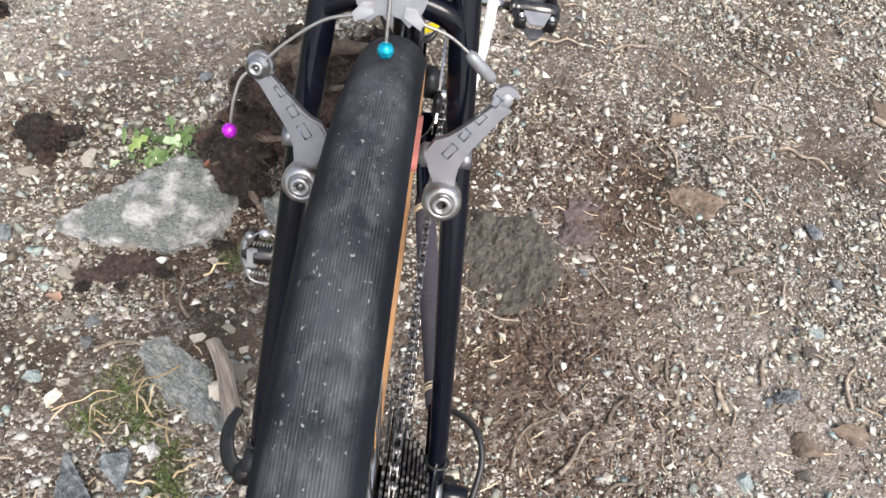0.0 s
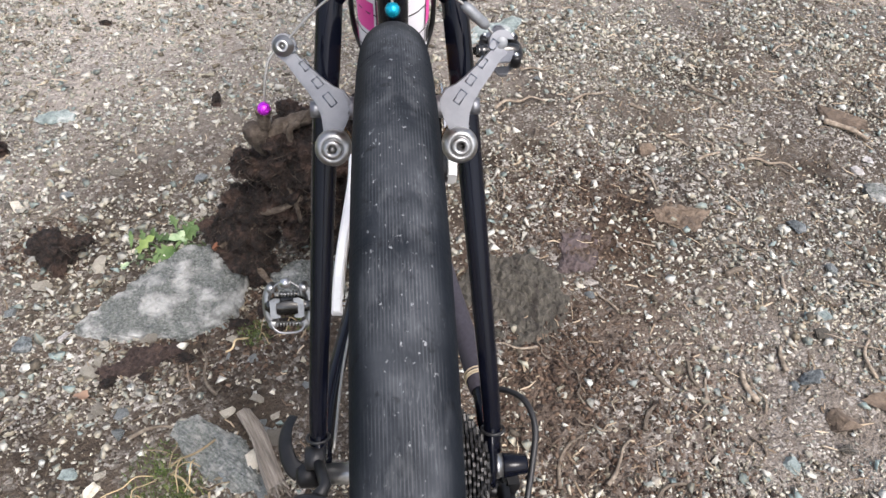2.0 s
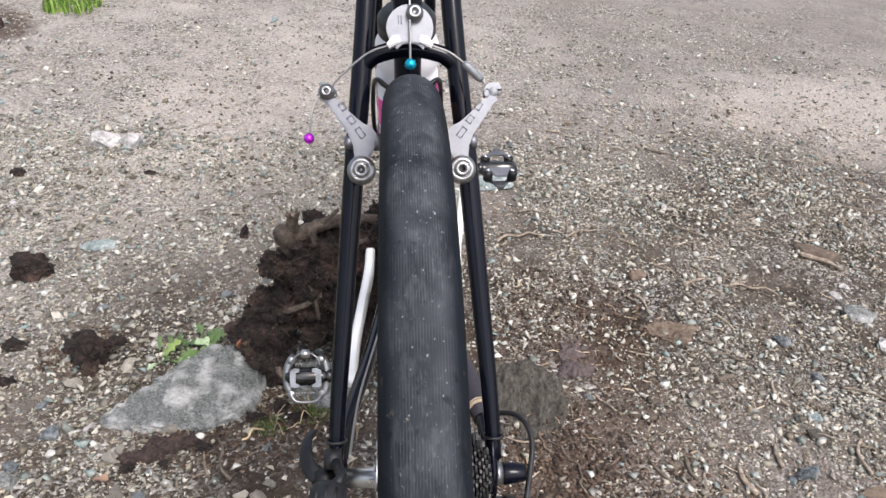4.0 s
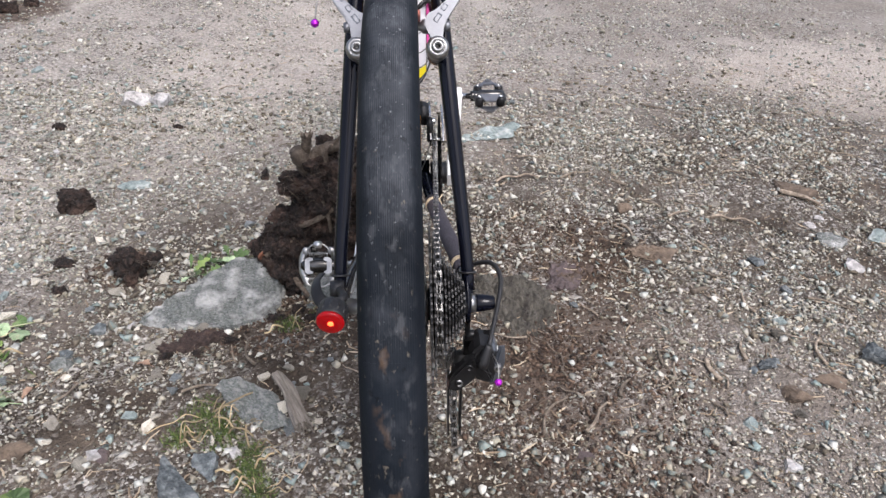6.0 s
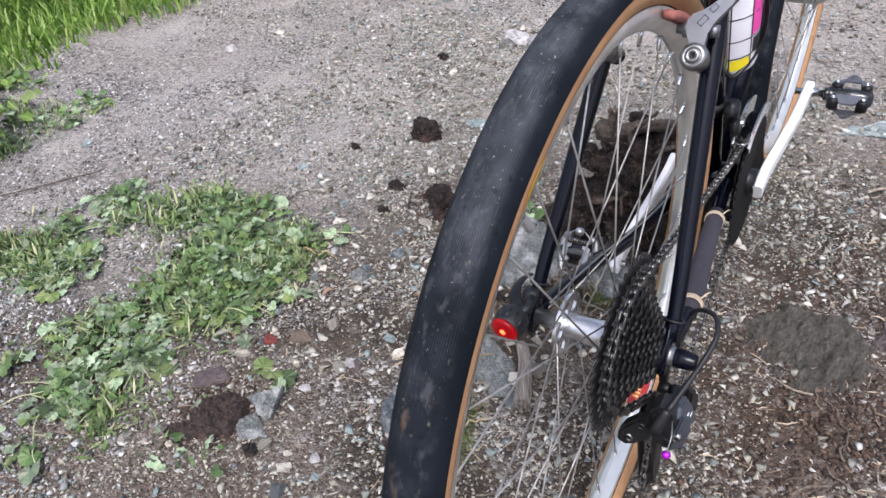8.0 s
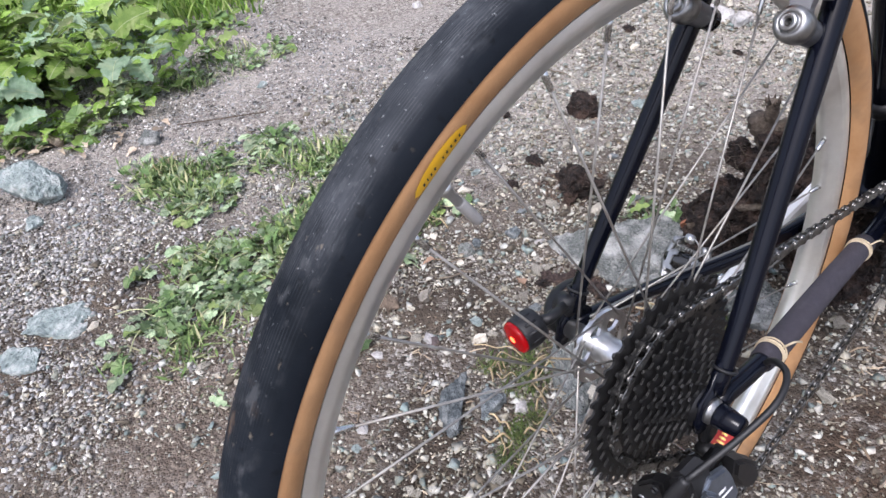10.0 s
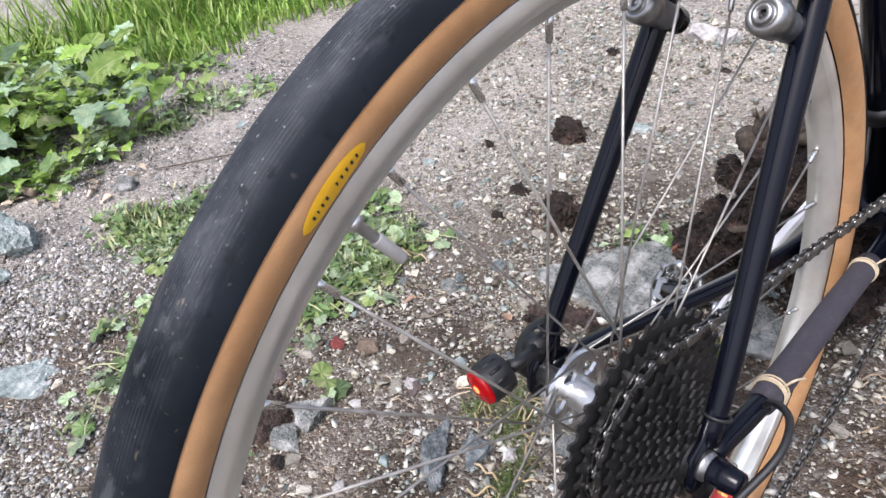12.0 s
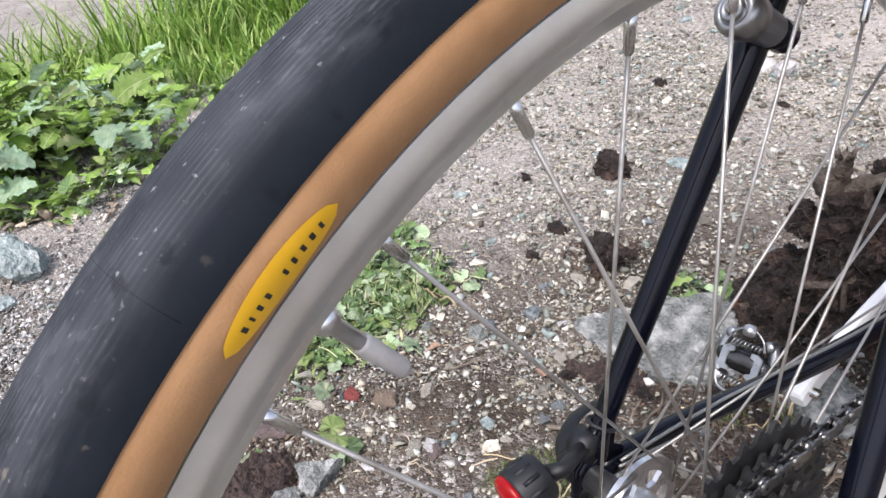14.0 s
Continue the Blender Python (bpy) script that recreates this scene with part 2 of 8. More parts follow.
M["leaf"] = material("green_leaf", [(0.042, 0.085, 0.022), (0.078, 0.135, 0.038), (0.135, 0.195, 0.07)], 0.6, scale=25, per_object=0.55, bump=0.0012, bump_scale=160, stain=(0.2, 0.23, 0.12), stain_scale=14, stain_at=(0.56, 0.8))
M["leaf_yellow"] = material("yellow_green_leaf", [(0.08, 0.12, 0.03), (0.135, 0.185, 0.05), (0.21, 0.25, 0.095)], 0.68, scale=25, per_object=0.4, bump=0.001, bump_scale=160, stain=(0.27, 0.26, 0.13), stain_scale=16, stain_at=(0.58, 0.75))
M["leaf_pale"] = material("grey_green_leaf", [(0.13, 0.19, 0.095), (0.215, 0.285, 0.165), (0.33, 0.39, 0.255)], 0.75, scale=60, per_object=0.5, bump=0.0012, bump_scale=160, stain=(0.36, 0.34, 0.22), stain_scale=30, stain_at=(0.58, 0.75))
M["weed_leaf"] = material("bright_green_leaf", [(0.11, 0.2, 0.03), (0.19, 0.31, 0.05), (0.3, 0.41, 0.1)], 0.7, scale=30, per_object=0.42, bump=0.0016, bump_scale=120, stain=(0.31, 0.36, 0.15), stain_scale=14, stain_at=(0.56, 0.8))
M["weed_pale"] = material("dusty_blue_green_leaf", [(0.16, 0.26, 0.15), (0.26, 0.38, 0.24), (0.38, 0.48, 0.34)], 0.8, scale=40, per_object=0.4, bump=0.0016, bump_scale=100, stain=(0.28, 0.34, 0.2), stain_scale=16, stain_at=(0.55, 0.78))
for key in ("weed_leaf", "weed_pale"):
    nt = M[key].node_tree
    base_in = nt.nodes["Principled BSDF"].inputs["Base Color"]
    was = base_in.links[0].from_socket
    sep = nt.nodes.new("ShaderNodeSeparateXYZ")
    nt.links.new(nt.nodes.new("ShaderNodeTexCoord").outputs["Object"], sep.inputs[0])
    away = nt.nodes.new("ShaderNodeMath")
    away.operation = "ABSOLUTE"
    nt.links.new(sep.outputs["Y"], away.inputs[0])
    rib = nt.nodes.new("ShaderNodeMapRange")
    rib.inputs["From Min"].default_value, rib.inputs["From Max"].default_value, rib.inputs["To Max"].default_value = 0.0024, 0.0006, 0.75
    nt.links.new(away.outputs[0], rib.inputs["Value"])
    mx = nt.nodes.new("ShaderNodeMix")
    mx.data_type = "RGBA"
    nt.links.new(rib.outputs[0], mx.inputs["Factor"])
    nt.links.new(was, mx.inputs["A"])
    mx.inputs["B"].default_value = (0.38, 0.42, 0.24, 1)
    nt.links.new(mx.outputs["Result"], base_in)
for key in ("weed_leaf", "weed_pale"):
    thin_leaf(M[key], 0.3)
M["dead_leaf"] = material("pale_dead_leaf", [(0.2, 0.15, 0.1), (0.34, 0.27, 0.2), (0.45, 0.38, 0.3)], 0.9, scale=60, per_object=0.4, bump=0.001)
M["runner"] = material("pale_green_stem", [(0.24, 0.27, 0.13), (0.42, 0.42, 0.26)], 0.7, scale=60, per_object=0.3)
M["stem"] = material("dry_brown_stem", [(0.26, 0.19, 0.1), (0.46, 0.37, 0.23)], 0.8, scale=60, per_object=0.45)
M["moss"] = material("moss", [(0.03, 0.045, 0.012), (0.055, 0.09, 0.02), (0.095, 0.145, 0.034), (0.18, 0.19, 0.075)], 0.92, scale=80, island=True)
M["mat"] = material("matted_weed_foliage", [(0.03, 0.06, 0.015), (0.07, 0.125, 0.028), (0.125, 0.195, 0.05), (0.22, 0.28, 0.11), (0.42, 0.4, 0.23)], 0.7, scale=80, island=True)
M["grass"] = material("grass_blade", [(0.06, 0.135, 0.018), (0.12, 0.235, 0.03), (0.21, 0.345, 0.05), (0.31, 0.45, 0.09), (0.46, 0.53, 0.21)], 0.55, scale=8, island=True)
thin_leaf(M["grass"], 0.35)
M["dry_leaf"] = material("dry_leaf", [(0.17, 0.1, 0.065), (0.3, 0.2, 0.14)], 0.9, scale=60, per_object=0.4, bump=0.001)
M["pebble"] = material("mixed_gravel", [(0.047, 0.038, 0.026), (0.106, 0.086, 0.061), (0.180, 0.153, 0.110), (0.270, 0.238, 0.176), (0.169, 0.194, 0.178), (0.400, 0.364, 0.276), (0.258, 0.281, 0.259), (0.44, 0.4, 0.315), (0.39, 0.385, 0.34), (0.5, 0.455, 0.37), (0.45, 0.415, 0.335), (0.6, 0.575, 0.5)], 0.9, scale=260, island=True, bump=0.0006, bump_scale=500)
M["pebble_stone"] = material("coarse_gravel", [(0.055, 0.045, 0.034), (0.12, 0.1, 0.072), (0.21, 0.178, 0.128), (0.15, 0.19, 0.178), (0.29, 0.255, 0.185), (0.24, 0.24, 0.215), (0.22, 0.29, 0.28), (0.37, 0.33, 0.245), (0.33, 0.325, 0.29), (0.48, 0.43, 0.33), (0.42, 0.41, 0.37), (0.56, 0.52, 0.44), (0.45, 0.46, 0.425), (0.7, 0.67, 0.59)], 0.92, scale=200, island=True, bump=0.001, bump_scale=300)
M["pebble_grey"] = material("grey_gravel", [(0.05, 0.046, 0.043), (0.15, 0.139, 0.13), (0.28, 0.262, 0.247), (0.21, 0.215, 0.217), (0.4, 0.378, 0.355), (0.34, 0.34, 0.335), (0.52, 0.493, 0.463), (0.76, 0.735, 0.7)], 0.9, scale=260, island=True, bump=0.0006, bump_scale=500)
M["pebble_pale"] = material("pale_pebble", [(0.28, 0.245, 0.195), (0.48, 0.44, 0.365), (0.64, 0.615, 0.54)], 0.9, scale=70, detail=10, per_object=0.5, bump=0.0015, bump_scale=140)
M["pebble_mid"] = material("grey_brown_pebble", [(0.099, 0.087, 0.070), (0.198, 0.179, 0.150), (0.317, 0.297, 0.255)], 0.92, scale=90, detail=10, per_object=0.4, bump=0.002, bump_scale=140)
M["pebble_slate"] = material("slate_pebble", [(0.07, 0.078, 0.08), (0.16, 0.177, 0.18), (0.27, 0.285, 0.285)], 0.9, scale=90, detail=10, per_object=0.4, bump=0.002, bump_scale=140)
M["satin"] = material("satin_aluminium", [(0.55, 0.55, 0.55), (0.8, 0.8, 0.8)], 0.3, 0.95, scale=60, stain=(0.4, 0.4, 0.4), stain_scale=40, stain_at=(0.55, 0.75))
M["pivot"] = material("dulled_steel_cap", [(0.26, 0.26, 0.26), (0.4, 0.4, 0.395)], 0.34, 0.95, scale=90, stain=(0.16, 0.155, 0.15), stain_scale=120, stain_at=(0.56, 0.75))
M["valve_cap"] = material("grey_plastic_cap", [(0.3, 0.29, 0.28), (0.4, 0.39, 0.38)], 0.5, scale=80)


def tyre_material():
    """Black ribbed rubber with dusty specks, scuffs along the ribs and dried mud on the rear of the crown."""
    m = material("dusty_black_rubber", [(0.004, 0.0055, 0.008), (0.0085, 0.011, 0.015)], 0.65, scale=22, bump=0.00022, bump_scale=420)
    nt = m.node_tree
    b = nt.nodes["Principled BSDF"]
    b.inputs["Specular IOR Level"].default_value = 0.08
    co = nt.nodes.new("ShaderNodeTexCoord")
    src = b.inputs["Base Color"].links[0].from_socket

    def layer(src, scale, lo, hi, color, stretch=(1, 1, 1), mask=None, strength=1.0, where=None):
        mp = nt.nodes.new("ShaderNodeMapping")
        mp.inputs["Scale"].default_value = stretch
        nt.links.new(where or co.outputs["Object"], mp.inputs["Vector"])
        n = nt.nodes.new("ShaderNodeTexNoise")
        n.inputs["Scale"].default_value, n.inputs["Detail"].default_value = scale, 4
        nt.links.new(mp.outputs[0], n.inputs["Vector"])
        r = nt.nodes.new("ShaderNodeMapRange")
        r.inputs["From Min"].default_value, r.inputs["From Max"].default_value, r.inputs["To Max"].default_value = lo, hi, strength
        nt.links.new(n.outputs[0], r.inputs["Value"])
        fac = r.outputs[0]
        if mask:
            mu = nt.nodes.new("ShaderNodeMath")
            mu.operation = "MULTIPLY"
            nt.links.new(fac, mu.inputs[0])
            nt.links.new(mask, mu.inputs[1])
            fac = mu.outputs[0]
        mx = nt.nodes.new("ShaderNodeMix")
        mx.data_type = "RGBA"
        nt.links.new(fac, mx.inputs["Factor"])
        nt.links.new(src, mx.inputs["A"])
        mx.inputs["B"].default_value = (*color, 1)
        return mx.outputs["Result"]

    sep = nt.nodes.new("ShaderNodeSeparateXYZ")
    nt.links.new(co.outputs["Object"], sep.inputs[0])

    def band(axis, lo, hi, soft):
        a = nt.nodes.new("ShaderNodeMapRange")
        a.inputs["From Min"].default_value, a.inputs["From Max"].default_value = lo, lo + soft
        c = nt.nodes.new("ShaderNodeMapRange")
        c.inputs["From Min"].default_value, c.inputs["From Max"].default_value = hi, hi - soft
        mu = nt.nodes.new("ShaderNodeMath")
        mu.operation = "MULTIPLY"
        for q in (a, c):
            nt.links.new(sep.outputs[axis], q.inputs["Value"])
        nt.links.new(a.outputs[0], mu.inputs[0])
        nt.links.new(c.outputs[0], mu.inputs[1])
        return mu.outputs[0]

    def both(p, q):
        mu = nt.nodes.new("ShaderNodeMath")
        mu.operation = "MULTIPLY"
        nt.links.new(p, mu.inputs[0])
        nt.links.new(q, mu.inputs[1])
        return mu.outputs[0]

    src = layer(src, 9, 0.42, 0.72, (0.055, 0.064, 0.08), (1.5, 1, 1), None, 0.085)
    crown = band("X", -0.017, 0.017, 0.007)
    src = layer(src, 34, 0.48, 0.68, (0.085, 0.092, 0.105), (1.2, 1, 1), crown, 0.2)
    src = layer(src, 95, 0.56, 0.68, (0.12, 0.125, 0.13), (1.6, 0.7, 0.7), crown, 0.24)
    src = layer(src, 330, 0.70, 0.77, (0.26, 0.27, 0.28), (1.3, 0.7, 0.7), crown, 0.26)
    top = both(crown, band("Z", 0.5, 0.9, 0.16))
    # dust lies over the upper tread and in the fine grooves between its ribs
    wave = nt.nodes.new("ShaderNodeMath")
    wave.operation = "MULTIPLY"
    wave.inputs[1].default_value = 4600.0
    nt.links.new(sep.outputs["X"], wave.inputs[0])
    groove = nt.nodes.new("ShaderNodeMath")
    groove.operation = "SINE"
    nt.links.new(wave.outputs[0], groove.inputs[0])
    ribs = nt.nodes.new("ShaderNodeMapRange")
    ribs.inputs["From Min"].default_value, ribs.inputs["From Max"].default_value = 0.1, 0.9
    nt.links.new(groove.outputs[0], ribs.inputs["Value"])
    src = layer(src, 22, 0.34, 0.66, (0.075, 0.08, 0.088), (1.2, 1, 1), top, 0.5)
    src = layer(src, 70, 0.36, 0.62, (0.17, 0.175, 0.185), (1.5, 1, 1), both(top, ribs.outputs[0]), 0.22)
    src = layer(src, 360, 0.66, 0.73, (0.36, 0.37, 0.38), (1.2, 0.8, 0.8), top, 0.6)
    src = layer(src, 240, 0.66, 0.74, (0.19, 0.16, 0.12), (1, 0.6, 0.6), band("Y", -0.42, -0.16, 0.06), 0.5)
    src = layer(src, 150, 0.62, 0.7, (0.003, 0.003, 0.0035), (1, 0.8, 0.8), None, 0.5)
    # dust smeared along the direction of rolling
    drop = nt.nodes.new("ShaderNodeMath")
    drop.operation = "SUBTRACT"
    drop.inputs[1].default_value = 0.337
    nt.links.new(sep.outputs["Z"], drop.inputs[0])
    turn = nt.nodes.new("ShaderNodeMath")
    turn.operation = "ARCTAN2"
    nt.links.new(drop.outputs[0], turn.inputs[0])
    nt.links.new(sep.outputs["Y"], turn.inputs[1])
    unrolled = nt.nodes.new("ShaderNodeCombineXYZ")
    nt.links.new(sep.outputs["X"], unrolled.inputs["X"])
    nt.links.new(turn.outputs[0], unrolled.inputs["Y"])
    wide = both(band("X", -0.0195, 0.0195, 0.005), band("Z", 0.44, 1.2, 0.22))
    blotch = nt.nodes.new("ShaderNodeTexNoise")
    blotch.inputs["Scale"].default_value = 26
    nt.links.new(co.outputs["Object"], blotch.inputs["Vector"])
    worn = nt.nodes.new("ShaderNodeMapRange")
    worn.inputs["From Min"].default_value, worn.inputs["From Max"].default_value = 0.42, 0.62
    nt.links.new(blotch.outputs[0], worn.inputs["Value"])
    wide = both(wide, worn.outputs[0])
    src = layer(src, 1, 0.52, 0.74, (0.13, 0.138, 0.15), (420, 16, 1), wide, 0.24, unrolled.outputs[0])
    src = layer(src, 1, 0.46, 0.7, (0.1, 0.107, 0.118), (60, 9, 1), wide, 0.24, unrolled.outputs[0])
    src = layer(src, 1, 0.56, 0.74, (0.24, 0.25, 0.26), (900, 60, 1), both(crown, wide), 0.26, unrolled.outputs[0])
    mud = both(band("X", -0.013, 0.012, 0.006), band("Y", -0.40, -0.265, 0.02))
    src = layer(src, 62, 0.52, 0.7, (0.15, 0.092, 0.052), (1, 1, 0.6), mud, 0.8)
    nt.links.new(src, b.inputs["Base Color"])
    return m


M["rubber"] = tyre_material()


def ground_material():
    """Damp gravelly earth: two sizes of grit over dark brown fines, drier and paler on the trodden track."""
    m = bpy.data.materials.new("gravelly_earth")
    m.use_nodes = True
    nt = m.node_tree
    b = nt.nodes["Principled BSDF"]
    b.inputs["Roughness"].default_value = 0.95
    b.inputs["Specular IOR Level"].default_value = 0.25
    co = nt.nodes.new("ShaderNodeTexCoord")

    def noise_tex(scale, detail=6):
        n = nt.nodes.new("ShaderNodeTexNoise")
        n.inputs["Scale"].default_value, n.inputs["Detail"].default_value, n.inputs["Roughness"].default_value = scale, detail, 0.62
        nt.links.new(co.outputs["Object"], n.inputs["Vector"])
        return n.outputs[0]

    def ramp(fac, stops):
        r = nt.nodes.new("ShaderNodeValToRGB")
        els = r.color_ramp.elements
        while len(els) < len(stops):
            els.new(0.5)
        for e, (p, c) in zip(els, stops):
            e.position, e.color = p, (*c, 1)
        nt.links.new(fac, r.inputs[0])
        return r.outputs[0]

    def mix(fac, a, c):
        mx = nt.nodes.new("ShaderNodeMix")
        mx.data_type = "RGBA"
        nt.links.new(fac, mx.inputs["Factor"])
        nt.links.new(a, mx.inputs["A"])
        nt.links.new(c, mx.inputs["B"])
        return mx.outputs["Result"]

    def rng(fac, lo, hi, to=1.0):
        r = nt.nodes.new("ShaderNodeMapRange")
        r.inputs["From Min"].default_value, r.inputs["From Max"].default_value, r.inputs["To Max"].default_value = lo, hi, to
        nt.links.new(fac, r.inputs["Value"])
        return r.outputs[0]

    def calc(op, a, c):
        q = nt.nodes.new("ShaderNodeMath")
        q.operation = op
        for k, v in enumerate((a, c)):
            if isinstance(v, (int, float)):
                q.inputs[k].default_value = v
            else:
                nt.links.new(v, q.inputs[k])
        return q.outputs[0]

    def cells(scale, stops):
        v = nt.nodes.new("ShaderNodeTexVoronoi")
        v.inputs["Scale"].default_value = scale
        nt.links.new(co.outputs["Object"], v.inputs["Vector"])
        sc = nt.nodes.new("ShaderNodeSeparateColor")
        nt.links.new(v.outputs["Color"], sc.inputs[0])
        return ramp(sc.outputs[0], stops), sc.outputs[1], v.outputs["Distance"]

    GRIT = [(0.0, (0.035, 0.028, 0.023)), (0.35, (0.12, 0.1, 0.083)), (0.6, (0.24, 0.22, 0.195)), (0.85, (0.4, 0.375, 0.335)), (1.0, (0.66, 0.63, 0.58))]
    small, pick_s, dist_s = cells(300, GRIT)
    large, pick_l, dist_l = cells(135, GRIT)
    fines = ramp(noise_tex(5, 12), [(0.33, (0.028, 0.0205, 0.015)), (0.48, (0.068, 0.052, 0.039)), (0.66, (0.14, 0.112, 0.087))])
    dry = mix(rng(noise_tex(2.2, 6), 0.42, 0.6, 0.75), ramp(noise_tex(85, 12), [(0.36, (0.18, 0.156, 0.134)), (0.5, (0.37, 0.33, 0.292)), (0.62, (0.57, 0.522, 0.468))]), ramp(noise_tex(110, 9), [(0.36, (0.37, 0.334, 0.298)), (0.6, (0.64, 0.588, 0.533))]))
    sep = nt.nodes.new("ShaderNodeSeparateXYZ")
    nt.links.new(co.outputs["Object"], sep.inputs[0])
    reach = calc("ADD", sep.outputs["Y"], calc("MULTIPLY", noise_tex(1.3, 5), 1.6))
    side = calc("MAXIMUM", calc("SUBTRACT", calc("SUBTRACT", 0.15, sep.outputs["X"]), 0.6), 0.0)
    reach = calc("ADD", reach, calc("MULTIPLY", side, 1.6))
    reach = calc("ADD", reach, calc("MULTIPLY", calc("MAXIMUM", calc("SUBTRACT", sep.outputs["X"], 1.3), 0.0), 1.1))
    reach = calc("SUBTRACT", reach, calc("MULTIPLY", sep.outputs["X"], 0.25))
    reach = calc("ADD", reach, calc("MULTIPLY", calc("MAXIMUM", calc("SUBTRACT", calc("MULTIPLY", sep.outputs["Y"], -1.0), 0.55), 0.0), 2.2))
    track = calc("MULTIPLY", rng(reach, 1.6, 2.35, 0.8), calc("SUBTRACT", 1.0, rng(sep.outputs["X"], 0.1, 0.8, 0.38)))
    base = mix(track, fines, dry)
    # damp, churned brown earth beside the chainrings
    dx = calc("DIVIDE", calc("SUBTRACT", sep.outputs["X"], 0.3), 0.24)
    dy = calc("DIVIDE", calc("SUBTRACT", sep.outputs["Y"], 0.4), 0.36)
    far = calc("ADD", calc("MULTIPLY", dx, dx), calc("MULTIPLY", dy, dy))
    damp = rng(calc("ADD", far, calc("MULTIPLY", calc("SUBTRACT", noise_tex(7, 8), 0.5), 3.4)), 1.5, 0.6, 0.65)
    base = mix(damp, base, ramp(noise_tex(40, 8), [(0.35, (0.043, 0.0265, 0.0175)), (0.65, (0.115, 0.074, 0.05))]))
    cover = rng(noise_tex(6, 9), 0.42, 0.62, 0.9)
    bits_s = calc("MULTIPLY", rng(pick_s, 0.45, 0.5), cover)
    bits_l = calc("MULTIPLY", rng(pick_l, 0.6, 0.63), cover)
    col = mix(bits_s, base, small)
    col = mix(bits_l, col, large)
    # pale dry sand lies thin on some stretches of the track
    for cx, cy, rx, ry, much in ((1.5, 1.85, 0.6, 0.42, 0.7), (-0.42, 1.75, 0.45, 0.9, 0.36), (0.75, 0.12, 0.5, 0.4, 0.24)):
        ex = calc("DIVIDE", calc("SUBTRACT", sep.outputs["X"], cx), rx)
        ey = calc("DIVIDE", calc("SUBTRACT", sep.outputs["Y"], cy), ry)
        off = calc("ADD", calc("MULTIPLY", ex, ex), calc("MULTIPLY", ey, ey))
        off = calc("ADD", off, calc("MULTIPLY", calc("SUBTRACT", noise_tex(6, 10), 0.5), 3.0))
        col = mix(rng(off, 1.3, 0.3, much), col, ramp(noise_tex(120, 8), [(0.35, (0.33, 0.285, 0.245)), (0.62, (0.58, 0.52, 0.46))]))
    # drier brown earth between the weeds and the bicycle
    ex = calc("DIVIDE", calc("ADD", sep.outputs["X"], 0.55), 0.3)
    ey = calc("DIVIDE", calc("ADD", sep.outputs["Y"], 0.2), 0.2)
    off = calc("ADD", calc("MULTIPLY", ex, ex), calc("MULTIPLY", ey, ey))
    off = calc("ADD", off, calc("MULTIPLY", calc("SUBTRACT", noise_tex(8, 8), 0.5), 2.0))
    col = mix(rng(off, 1.3, 0.4, 0.7), col, ramp(noise_tex(150, 8), [(0.36, (0.085, 0.064, 0.05)), (0.5, (0.17, 0.135, 0.108)), (0.64, (0.3, 0.25, 0.205))]))
    # torn brown soil at the far verge
    ex = calc("DIVIDE", calc("ADD", sep.outputs["X"], 1.68), 0.26)
    ey = calc("DIVIDE", calc("SUBTRACT", sep.outputs["Y"], 2.28), 0.3)
    off = calc("ADD", calc("MULTIPLY", ex, ex), calc("MULTIPLY", ey, ey))
    off = calc("ADD", off, calc("MULTIPLY", calc("SUBTRACT", noise_tex(9, 8), 0.5), 2.0))
    col = mix(rng(off, 1.2, 0.7, 0.85), col, ramp(noise_tex(50, 8), [(0.38, (0.03, 0.018, 0.012)), (0.62, (0.12, 0.08, 0.056))]))
    nt.links.new(col, b.inputs["Base Color"])
    h = calc("SUBTRACT", calc("MULTIPLY", noise_tex(60, 10), 1.2), calc("MULTIPLY", dist_s, 0.5))
    h = calc("SUBTRACT", h, calc("MULTIPLY", dist_l, 0.7))
    bp = nt.nodes.new("ShaderNodeBump")
    bp.inputs["Distance"].default_value, bp.inputs["Strength"].default_value = 0.007, 1.0
    nt.links.new(h, bp.inputs["Height"])
    nt.links.new(bp.outputs[0], b.inputs["Normal"])
    return m


M["ground"] = ground_material()


# ---- mesh helpers ----
def finish(name, bm, mat, smooth=True):
    me = bpy.data.meshes.new(name)
    bmesh.ops.recalc_face_normals(bm, faces=bm.faces)
    bm.to_mesh(me)
    bm.free()
    me.materials.append(mat)
    if smooth:
        me.polygons.foreach_set("use_smooth", [True] * len(me.polygons))
    return me


def part(name, bm, mat, parent, label="", smooth=True):
    """One mesh object under a thing or a part."""
    ob = new(name, finish(name, bm, mat, smooth))
    ob.parent = parent
    if label:
        ob["label"] = label
    return ob


def thing(name, bm, mat, label, category, m=None, group="", kind="", smooth=True):
    ob = new(name, finish(name, bm, mat, smooth))
    if m is not None:
        ob.matrix_world = m
    return tagged(ob, label, category, group, kind)


